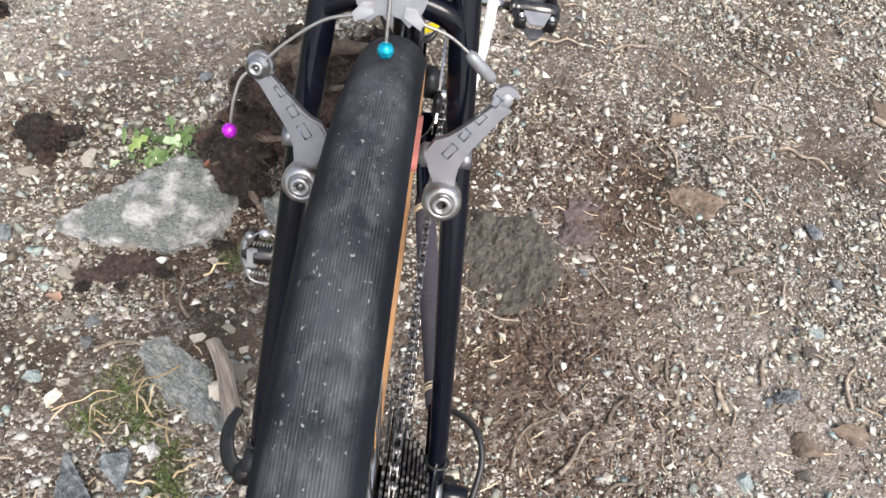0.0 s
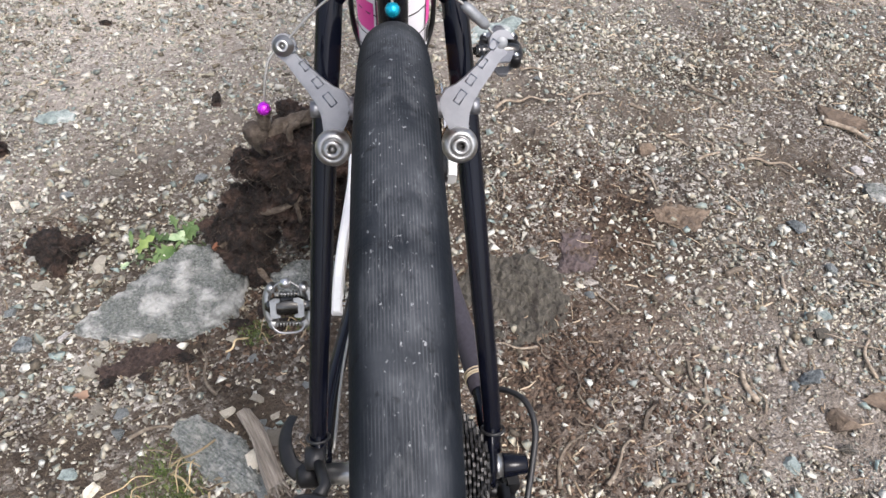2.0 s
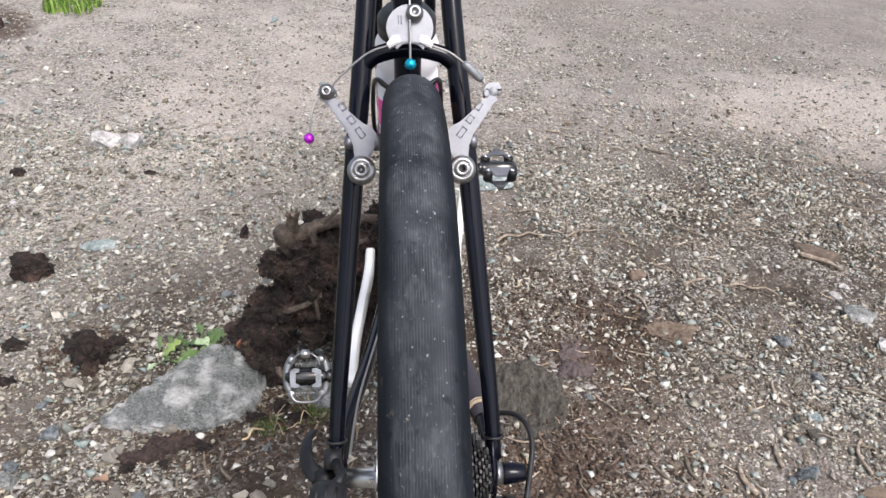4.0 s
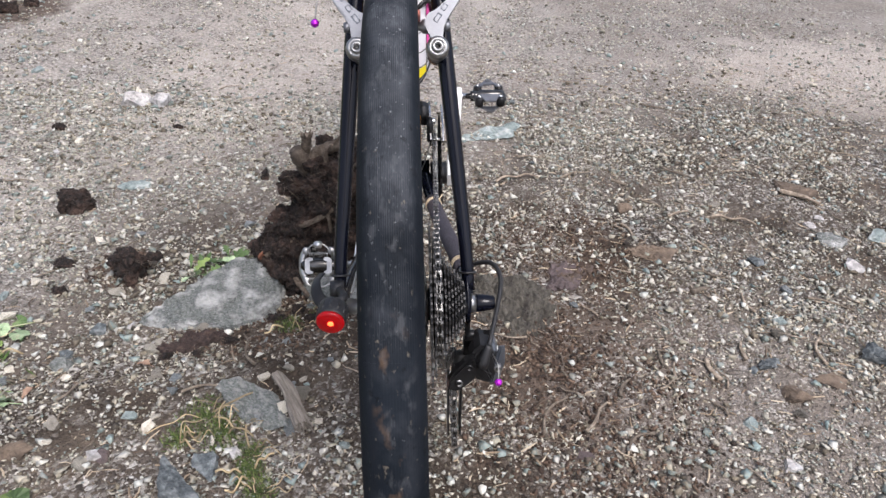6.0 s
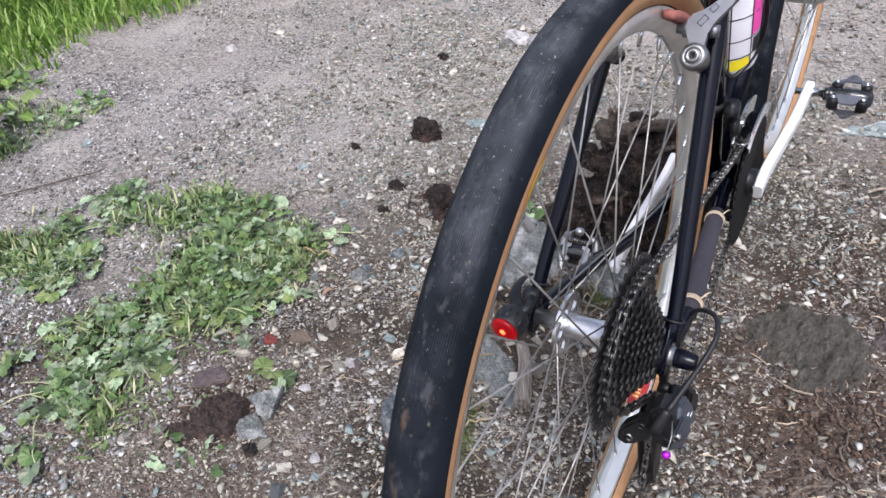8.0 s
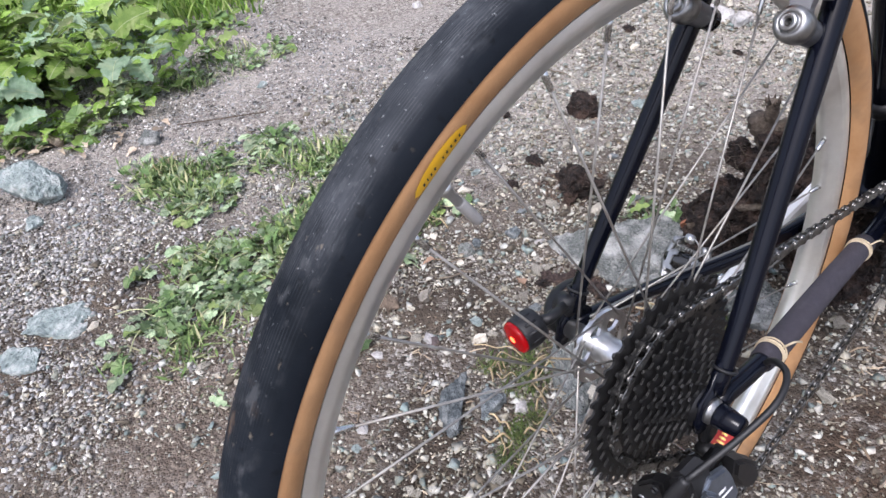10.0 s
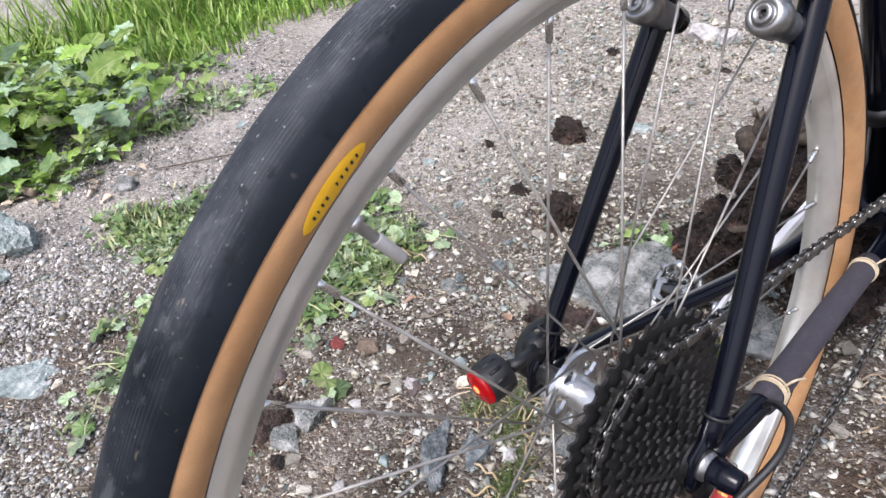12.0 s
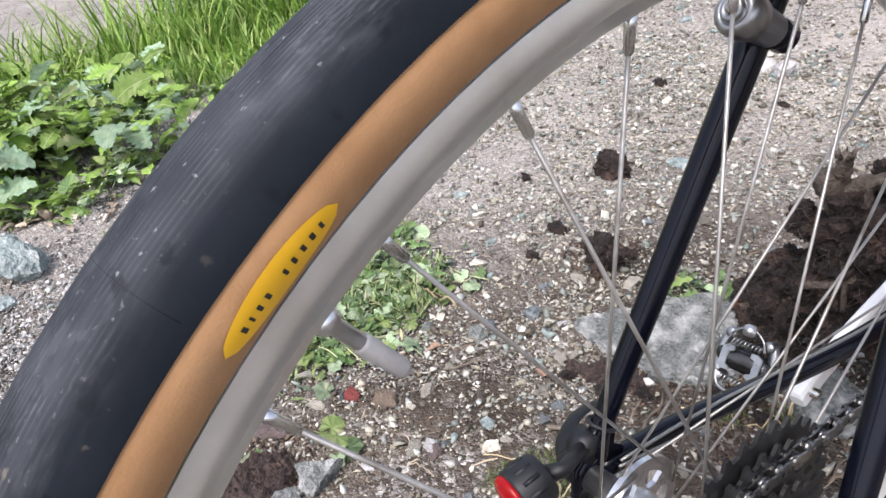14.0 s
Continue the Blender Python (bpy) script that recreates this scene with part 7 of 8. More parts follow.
# ---- plants ----
def leaf_mesh(seed, length, width, lobes, mat, cup=0.15):
    """A lobed leaf with a raised midrib and a drooping tip, along +x."""
    r = random.Random(seed)
    bm = bmesh.new()
    n = 11 if length < 0.06 else 19
    teeth = 0.0 if length < 0.06 else r.uniform(0.1, 0.3)
    left, mid, right = [], [], []
    for i in range(n):
        t = i / (n - 1)
        w = width * (math.sin(math.pi * min(1, t * 0.93 + 0.05)) ** 0.75) * (1 + (0.42 if length < 0.06 else 0.1) * math.sin(t * lobes * 6.28 + r.random())) * r.uniform(0.85, 1.12) * 0.5
        w *= 1 + teeth * (1 if i % 2 else -1)
        z = length * (0.25 * t - 0.42 * t * t) + r.uniform(-0.01, 0.01) * length
        wob = r.uniform(-0.07, 0.07) * width
        mid.append(bm.verts.new((t * length, 0, z)))
        left.append(bm.verts.new((t * length + r.uniform(-0.02, 0.04) * length, w, z + cup * w + wob)))
        right.append(bm.verts.new((t * length + r.uniform(-0.02, 0.04) * length, -w, z + cup * w - wob)))
    stalk = [Vector((-length * 0.55, 0, -length * 0.28)), Vector((-length * 0.25, 0, -length * 0.06)), Vector((0.0, 0, 0.0))]
    ring = [[bm.verts.new(p + Vector((0, math.cos(q) * length * 0.016, math.sin(q) * length * 0.016))) for q in (0.5, 2.6, 4.7)] for p in stalk[:2]] + [[left[0], mid[0], right[0]]]
    for p, q in zip(ring, ring[1:]):
        for k in range(3):
            bm.faces.new((p[k], p[(k + 1) % 3], q[(k + 1) % 3], q[k]))
    for i in range(n - 1):
        bm.faces.new((mid[i], mid[i + 1], left[i + 1], left[i]))
        bm.faces.new((right[i], right[i + 1], mid[i + 1], mid[i]))
    me = finish("leaf", bm, mat)
    return me



def mallow_leaf(seed, size, mat):
    """A round leaf with folded lobes and a scalloped edge, its stalk at the notch."""
    r = random.Random(900 + seed)
    bm = bmesh.new()
    lobes = r.choice((5, 6, 7))
    gap = r.uniform(0.25, 0.8)
    n = lobes * 6
    rings = []
    centre = bm.verts.new((0, 0, 0))
    tilt, droop, ph = r.uniform(-0.15, 0.15), r.uniform(0.1, 0.4), r.uniform(0, 6.28)
    for q in (0.35, 0.7, 1.0):
        ring = []
        for i in range(n + 1):
            a = -math.pi + gap + (2 * math.pi - 2 * gap) * i / n
            u = i / n * lobes * 2 * math.pi
            rad = size * q * (1 - 0.055 * q * (1 + math.cos(u)) + (r.uniform(-0.07, 0.07) if q == 1.0 else 0)) * (1 + 0.12 * math.cos(a))
            z = size * (0.075 * q * math.cos(u) + 0.1 * q - droop * q * q * 0.5 + 0.13 * q * q * math.sin(2 * a + ph) + tilt * q * math.sin(a)) + r.uniform(-0.02, 0.02) * size * q
            ring.append(bm.verts.new((rad * math.cos(a), rad * math.sin(a), z)))
        rings.append(ring)
    for i in range(n):
        bm.faces.new((centre, rings[0][i], rings[0][i + 1]))
        for p, q in zip(rings, rings[1:]):
            bm.faces.new((p[i], q[i], q[i + 1], p[i + 1]))
    tube(bm, [(-size * 1.5, size * 0.2, -size * 0.25), (-size * 0.7, size * 0.06, -size * 0.12), (0, 0, -0.0004)], size * 0.045, 4)
    return finish("leaf", bm, mat)


low_leaves = [leaf_mesh(k, 0.05, (0.034, 0.014, 0.024)[k % 3], (3.5, 4.5, 2.5)[k % 3], M[("leaf", "leaf", "leaf_pale", "leaf", "leaf", "leaf_yellow")[k % 6]]) for k in range(12)]
round_leaves = [mallow_leaf(k, 0.024, M[("leaf_pale", "leaf", "leaf_pale", "leaf_pale", "leaf", "leaf_yellow")[k % 6]]) for k in range(12)]
big_leaves = [leaf_mesh(k + 20, (0.1, 0.14, 0.085, 0.16)[k % 4], (0.055, 0.06, 0.06, 0.115)[k % 4], (3.0, 4.0, 2.0, 2.5)[k % 4], M[("weed_leaf", "weed_leaf", "weed_leaf", "weed_pale", "weed_leaf", "leaf_yellow", "weed_leaf", "weed_leaf")[k % 8]], 0.22) for k in range(16)]
big_leaves += [mallow_leaf(60 + k, 0.05, M[("weed_pale", "weed_leaf", "leaf")[k % 3]]) for k in range(3)]
verge_leaves = [leaf_mesh(k + 40, 0.05, (0.034, 0.02)[k % 2], 3.0, M["weed_leaf"]) for k in range(6)]


def trailing_weed(x, y, core):
    """A flat rosette: dusty round leaves round the edge, darker lobed ones in the middle, pale runners."""
    base = new("low_weed")
    base.matrix_world = pose(x, y, float(gz(x, y)))
    tagged(base, "low trailing weed with dusty round scalloped leaves in gravel", "plant", "low weeds")
    for k in range(rnd.randint(7, 15)):
        a, out = rnd.uniform(0, 6.28), rnd.uniform(0.015, 0.068)
        ob = new("leaf", rnd.choice(round_leaves))
        ob.parent = base
        s = 0.24 + 0.56 * rnd.random() ** 1.8
        ob.matrix_local = Matrix.Translation((out * math.cos(a), out * math.sin(a), rnd.uniform(0.005, 0.016))) @ Euler((rnd.gauss(0, 0.25), rnd.gauss(0, 0.25), a + rnd.uniform(-0.9, 0.9))).to_matrix().to_4x4() @ Matrix.Scale(s, 4)
    for k in range(core):
        a, out = rnd.uniform(0, 6.28), rnd.uniform(0.0, 0.045)
        ob = new("leaf", rnd.choice(low_leaves))
        ob.parent = base
        ob.matrix_local = Matrix.Translation((out * math.cos(a), out * math.sin(a), rnd.uniform(0.004, 0.03))) @ Euler((rnd.uniform(-0.6, 0.6), rnd.uniform(-0.8, 0.1), a + rnd.uniform(-0.7, 0.7))).to_matrix().to_4x4() @ Matrix.Scale(rnd.uniform(0.22, 0.6), 4)
    for k in range(2):
        a, L = rnd.uniform(0, 6.28), rnd.uniform(0.04, 0.09)
        pts = [(0, 0, 0.006)]
        for i in range(3):
            a += rnd.uniform(-0.4, 0.4)
            pts.append((pts[-1][0] + L / 3 * math.cos(a), pts[-1][1] + L / 3 * math.sin(a), 0.005 + rnd.uniform(0, 0.012)))
        part("runner", tube(bmesh.new(), smooth_path(pts, 3), 0.0011, 5), M["runner"], base)
    return base


def plant(name, x, y, leaves, count, height, spread, scale, label, group, lie=False):
    base = new(name)
    base.matrix_world = pose(x, y, float(gz(x, y)))
    tagged(base, label, "plant", group)
    for k in range(count):
        a = rnd.uniform(0, 6.28)
        h = height * rnd.uniform(0.1, 1.0)
        out = spread * rnd.uniform(0.1, 1.0)
        tip = Vector((out * math.cos(a), out * math.sin(a), h))
        ob = new("leaf", rnd.choice(leaves))
        ob.parent = base
        s = scale * (0.35 + 1.25 * rnd.random() ** 1.8)
        ob.matrix_local = Matrix.Translation(tip) @ Euler((rnd.uniform(-0.7, 0.7), rnd.uniform(-0.75, 0.35), a + rnd.uniform(-0.7, 0.7))).to_matrix().to_4x4() @ Matrix.Scale(s, 4)
    return base


def inside(poly, x, y):
    hit = False
    for (x0, y0), (x1, y1) in zip(poly, poly[1:] + poly[:1]):
        if (y0 > y) != (y1 > y) and x < (x1 - x0) * (y - y0) / (y1 - y0) + x0:
            hit = not hit
    return hit


def scatter(poly, n):
    xs, ys = [p[0] for p in poly], [p[1] for p in poly]
    out = []
    while len(out) < n:
        x, y = rnd.uniform(min(xs), max(xs)), rnd.uniform(min(ys), max(ys))
        if inside(poly, x, y):
            out.append((x, y))
    return out


def torn_flap(outline, thick):
    """A flat mat of torn, rooty soil lying on the ground, ragged at its edge."""
    step = 0.0035
    bm = bmesh.new()
    xs, ys = [p[0] for p in outline], [p[1] for p in outline]
    nx, ny = int((max(xs) - min(xs)) / step) + 4, int((max(ys) - min(ys)) / step) + 4
    cells = set()
    for i in range(nx):
        for j in range(ny):
            x, y = min(xs) + (i - 1) * step, min(ys) + (j - 1) * step
            w = Vector((x * 60, y * 60, 1.0))
            if inside(outline, x + 0.006 * noise.noise(w), y + 0.006 * noise.noise(w + Vector((9, 0, 0)))):
                cells.add((i, j))
    verts = {}

    def corner(i, j):
        if (i, j) not in verts:
            n = sum(((i - a, j - b) in cells) for a in (0, 1, 2, -1) for b in (0, 1, 2, -1)) / 16
            x, y = min(xs) + (i - 1.5) * step, min(ys) + (j - 1.5) * step
            full = all(((i - a, j - b) in cells) for a in (0, 1) for b in (0, 1))
            h = thick * n * (0.7 + 0.9 * abs(noise.noise(Vector((x * 70, y * 70, 4.0)))) + 0.5 * noise.noise(Vector((x * 210, y * 210, 2.0)))) if full else -0.003
            verts[(i, j)] = bm.verts.new((x, y, float(gz(x, y)) + h))
        return verts[(i, j)]

    for i, j in sorted(cells):
        bm.faces.new((corner(i, j), corner(i + 1, j), corner(i + 1, j + 1), corner(i, j + 1)))
    thing("soil_clod", bm, M["soil_flap"], "flat torn flap of red-brown rooty soil on gravel", "soil clod", smooth=False, group="clods of soil")


torn_flap([(-0.586, -0.172), (-0.563, -0.138), (-0.568, -0.1), (-0.545, -0.066), (-0.505, -0.06), (-0.487, -0.09), (-0.482, -0.128), (-0.53, -0.158)], 0.017)
torn_flap([(-0.418, 0.3), (-0.385, 0.32), (-0.365, 0.345), (-0.31, 0.352), (-0.285, 0.34), (-0.32, 0.322), (-0.345, 0.305), (-0.39, 0.288)], 0.012)
LOW_A = [(-1.37, 0.03), (-1.215, 0.09), (-1.1, 0.1), (-1.03, 0.005), (-1.076, -0.08), (-1.16, -0.1), (-1.3, -0.06)]
LOW_B = [(-1.19, 0.21), (-1.1, 0.335), (-0.94, 0.35), (-0.81, 0.31), (-0.89, 0.236), (-0.99, 0.19), (-1.09, 0.165)]
LOW_C = [(-0.86, 0.095), (-0.9, 0.236), (-0.8, 0.295), (-0.7, 0.275), (-0.665, 0.2), (-0.64, 0.12), (-0.67, 0.06), (-0.776, 0.0), (-0.84, -0.01)]
LOW_D = [(-0.91, -0.075), (-0.776, 0.0), (-0.71, -0.03), (-0.67, -0.11), (-0.62, -0.2), (-0.7, -0.255), (-0.8, -0.21)]
LOW_E = [(-1.82, 0.3), (-1.8, 0.36), (-1.74, 0.46), (-1.68, 0.53), (-1.61, 0.5), (-1.645, 0.39), (-1.625, 0.28), (-1.6, 0.19), (-1.72, 0.18)]
for poly, count in ((LOW_A, 24), (LOW_B, 27), (LOW_C, 40), (LOW_D, 26), (LOW_E, 14)):
    for x, y in scatter(poly, count):
        if noise.noise(Vector((x * 9, y * 9, 2.3))) < -0.16:
            continue
        trailing_weed(x, y, rnd.choice((2, 8, 14)))
for x, y in ((-1.17, 0.14), (-1.15, 0.18), (-0.7, 0.33), (-0.93, -0.16), (-0.9, -0.1), (-0.74, -0.28)):
    trailing_weed(x, y, 1)
for x, y in ((-0.68, 0.27), (-0.584, 0.18), (-0.647, 0.1), (-0.64, 0.01), (-0.6, 0.03), (-0.563, -0.11), (-0.502, -0.004), (-0.53, -0.01)):
    plant("low_weed", x, y, round_leaves, 2, 0.008, 0.02, 0.75, "dusty pale leaves of a weed flat on gravel", "low weeds")
for x, y, n in ((-0.335, 0.555, 14), (-0.315, 0.57, 10), (-0.36, 0.535, 12), (-0.385, 0.52, 10), (-0.405, 0.5, 7), (-0.519, -0.177, 7), (-0.486, -0.166, 6), (-0.565, -0.205, 5)):
    plant("low_weed", x, y, low_leaves, n, 0.014, 0.035, 0.5 if y > 0 else 0.35, "small green weed among stones", "low weeds")
TALL = [(-1.8, -0.42), (-1.72, -0.2), (-1.7, 0.02), (-1.76, 0.12), (-1.88, 0.2), (-2.05, 0.24), (-2.3, 0.22), (-2.4, -0.1), (-2.1, -0.5)]
for x, y in scatter(TALL, 34):
    weed = plant("broadleaf_weed", x, y, big_leaves, 44, 0.16, 0.14, 0.5, "broad-leaved green weed with dusty leaves at the grass edge", "broad-leaved weeds")
    for _ in range(rnd.choice((0, 0, 0, 1))):
        a, h = rnd.uniform(0, 6.28), rnd.uniform(0.13, 0.2)
        q = smooth_path([(0, 0, 0.01), (0.02 * math.cos(a), 0.02 * math.sin(a), h * 0.5), (0.05 * math.cos(a), 0.05 * math.sin(a), h)], 4)
        part("flower_stalk", tube(bmesh.new(), q, [0.0013 if i < 6 else 0.0036 - 0.0009 * abs(i - 7) for i in range(len(q))], 6), M["runner"], weed)
for x, y in scatter([(-1.95, 0.5), (-1.8, 0.36), (-1.84, 0.27), (-2.05, 0.28), (-2.15, 0.5)], 9):
    plant("low_weed", x, y, low_leaves + verge_leaves * 2, 12, 0.04, 0.07, 0.8, "low green weed at the edge of the track", "low weeds")
for x, y in scatter([(-1.7, -0.45), (-1.58, -0.15), (-1.58, 0.1), (-1.66, 0.2), (-1.75, 0.2), (-1.7, -0.1)], 18):
    plant("low_weed", x, y, round_leaves + verge_leaves * 3, 14, 0.045, 0.07, 0.85, "low green weed at the edge of the track", "low weeds")
for k in range(34):
    x, y = rnd.choice(((-1.62, -0.2), (-1.58, -0.1), (-1.7, -0.28), (-1.55, 0.1), (-1.95, 0.42), (-1.5, -0.05)))
    x, y = x + rnd.gauss(0, 0.06), y + rnd.gauss(0, 0.05)
    ob = new("dry_leaf", leaf_mesh(500 + k % 5, 0.03, 0.016, 1.0, M["dead_leaf"], 0.5))
    ob.matrix_world = pose(x, y, float(gz(x, y)) + 0.008, rnd.uniform(-15, 15), rnd.uniform(-15, 15), rnd.uniform(0, 360))
    tagged(ob, "pale brown dry leaf at the foot of weeds", "leaf", group="dry leaves")
bm = tube(bmesh.new(), smooth_path([(-1.84, -0.3, 0.02), (-1.74, -0.235, 0.024), (-1.66, -0.18, 0.018), (-1.6, -0.155, 0.012)], 6), 0.011, 12)
thing("stick", bm, M["twig"], "pale brown stick lying under the weeds", "stick")
bm = tube(bmesh.new(), smooth_path([(-1.45, 0.09, 0.008), (-1.405, 0.15, 0.009), (-1.37, 0.21, 0.007), (-1.33, 0.275, 0.006)], 5), 0.0019, 8)
thing("twig", bm, M["root"], "long thin dark twig on the gravel", "twig", group="dry twigs")


def make_weed_mat():
    """Fine matted greenery between the leaves of the low weeds."""
    r = random.Random(77)
    bm = bmesh.new()
    for poly, n in ((LOW_A, 1100), (LOW_B, 1300), (LOW_C, 2000), (LOW_D, 900), (LOW_E, 600)):
        cores = scatter(poly, 14)
        for _ in range(n):
            cx, cy = r.choice(cores)
            x, y = cx + r.gauss(0, 0.035), cy + r.gauss(0, 0.03)
            if noise.noise(Vector((x * 8, y * 8, 2.3))) < -0.08:
                continue
            c = Vector((x, y, float(gz(x, y)) + 0.001))
            d = Vector((r.uniform(-1, 1), r.uniform(-1, 1), r.uniform(0.1, 1.1))).normalized() * r.uniform(0.01, 0.045)
            w = d.cross(Vector((0, 0, 1))).normalized() * r.uniform(0.001, 0.0032)
            bm.faces.new([bm.verts.new(c), bm.verts.new(c + d * 0.55 + w), bm.verts.new(c + d), bm.verts.new(c + d * 0.55 - w)])
    thing("weed_mat", bm, M["mat"], "matted fine green and yellowed weed foliage", "weeds", kind="stuff")


make_weed_mat()


def wiry(x, y, spread, seed, count):
    r = random.Random(seed)
    base = tagged(new("wiry_weed"), "wiry yellow-green weed with fine moss beneath", "plant", "wiry weeds")
    base.matrix_world = Matrix.Translation((x, y, float(gz(x, y))))
    for _ in range(count):
        a, L = r.uniform(0, 6.28), spread * r.uniform(0.4, 1.0)
        pts = [(0.01 * math.cos(a), 0.01 * math.sin(a), 0.004)]
        for i in range(1, 5):
            a += r.uniform(-0.5, 0.5)
            pts.append((pts[-1][0] + L / 4 * math.cos(a), pts[-1][1] + L / 4 * math.sin(a), 0.006 + r.uniform(0, 0.018)))
        part("stem", tube(bmesh.new(), smooth_path(pts, 3), r.choice((0.0007, 0.0009, 0.0016)), 5), M["stem"], base)
    bm = bmesh.new()
    for _ in range(count * 75):
        a, q = r.uniform(0, 6.28), spread * 0.6 * r.random() ** 0.8
        c = Vector((q * math.cos(a), q * math.sin(a), 0.002))
        d = Vector((r.uniform(-1, 1), r.uniform(-1, 1), r.uniform(0.4, 1.5))).normalized() * r.uniform(0.004, 0.013)
        s = d.orthogonal().normalized() * 0.0009
        bm.faces.new([bm.verts.new(c - s), bm.verts.new(c + s), bm.verts.new(c + d)])
    tagged(part("moss", bm, M["moss"], base), kind="stuff")


for i, (x, y, s, n) in enumerate(((-0.285, 0.155, 0.075, 6), (-0.255, 0.12, 0.06, 5), (-0.2, 0.05, 0.04, 4), (-0.315, 0.11, 0.04, 3), (-0.18, 0.02, 0.04, 3), (-0.2, 0.365, 0.045, 3), (-0.14, 0.4, 0.05, 4), (-0.21, 0.085, 0.045, 4), (-0.7, 0.26, 0.09, 7), (-1.25, -0.02, 0.08, 8))):
    wiry(x, y, s, 100 + i, n)
for x, y in ((-0.405, 0.262), (-0.56, 0.2)):
    ob = new("dry_leaf", leaf_mesh(int(x * 100) + 300, 0.022, 0.015, 1.0, M["dry_leaf"], 0.5))
    ob.matrix_world = pose(x, y, float(gz(x, y)) + 0.006, 8, -5, rnd.uniform(0, 360))
    tagged(ob, "small curled orange-brown dry leaf", "leaf", group="dry leaves")


# ---- grass verge, one body of blades ----
def make_grass():
    r = np.random.RandomState(8)
    n = 64000
    x = r.uniform(-3.6, -1.3, n)
    y = r.uniform(-1.6, 3.4, n)
    edge = -2.16 + 0.04 * np.sin(3 * y) + 0.04 * np.sin(11 * y + 2) + np.clip(y - 1.05, 0, 0.45) * 0.42
    tuft = ((x + 1.37) / 0.15) ** 2 + ((y - 2.64) / 0.12) ** 2 < r.uniform(0.6, 1.2, n)
    keep = (x < edge + r.normal(0, 0.05, n)) | tuft
    back = -2.82 + 0.05 * np.sin(9 * y) - np.clip((y - 0.55) * 1.3, 0, 0.55)
    keep &= x > back + r.normal(0, 0.04, n)
    # bare brown soil breaks the verge farther along the track
    keep &= ((x + 1.68) / 0.2) ** 2 + ((y - 2.28) / 0.26) ** 2 > r.uniform(0.8, 1.3, n)
    x, y = x[keep], y[keep]
    n = len(x)
    depth = np.clip((edge[keep] - x) / 0.5, 0.1, 1)
    h = (0.1 + 0.3 * r.random_sample(n) ** 1.5) * depth
    a = r.uniform(0, 6.283, n)
    short = r.random_sample(n) < np.where(depth < 0.6, 0.75, 0.25)
    h = np.where(short, r.uniform(0.03, 0.1, n), h)
    lean = r.uniform(0.1, 0.8, n) * h
    w = r.uniform(0.002, 0.0056, n)
    px, py = -np.sin(a) * w, np.cos(a) * w
    dx, dy = np.cos(a) * lean, np.sin(a) * lean
    droop = r.uniform(0.0, 0.45, n)
    rows = []
    for f, wide in ((0.0, 1.0), (0.4, 0.95), (0.75, 0.6)):
        bx, by, bz = x + dx * f ** 1.8, y + dy * f ** 1.8, h * (f - droop * f ** 3)
        rows += [np.stack([bx - px * wide, by - py * wide, bz], -1), np.stack([bx + px * wide, by + py * wide, bz], -1)]
    rows.append(np.stack([x + dx * 1.15, y + dy * 1.15, h * (1 - droop)], -1))
    V = np.stack(rows, 1).reshape(-1, 3)
    b = np.arange(n)[:, None] * 7
    faces = [*(b + np.array([0, 1, 3, 2])).tolist(), *(b + np.array([2, 3, 5, 4])).tolist(), *(b + np.array([4, 5, 6])).tolist()]
    me = bpy.data.meshes.new("grass")
    me.from_pydata(V, [], faces)
    me.materials.append(M["grass"])
    tagged(new("grass", me), "bright green uncut grass along the verge", "grass", kind="stuff")


make_grass()


# ---- gravel: larger pebbles one by one, the rest as one body ----
def pebble_shape(seed, n=9):
    r = random.Random(seed)
    bm = bmesh.new()
    for _ in range(n):
        v = Vector((r.gauss(0, 1), r.gauss(0, 1), r.gauss(0, 1))).normalized()
        bm.verts.new((v.x, v.y * r.uniform(0.7, 1), v.z * 0.62))
    res = bmesh.ops.convex_hull(bm, input=bm.verts)
    bmesh.ops.delete(bm, geom=list({g for g in res["geom_interior"] + res["geom_unused"] if isinstance(g, bmesh.types.BMVert)}), context="VERTS")
    bmesh.ops.triangulate(bm, faces=bm.faces)
    bmesh.ops.recalc_face_normals(bm, faces=bm.faces)
    bm.verts.index_update()
    out = np.array([v.co[:] for v in bm.verts]), np.array([[v.index for v in f.verts] for f in bm.faces])
    bm.free()
    return out


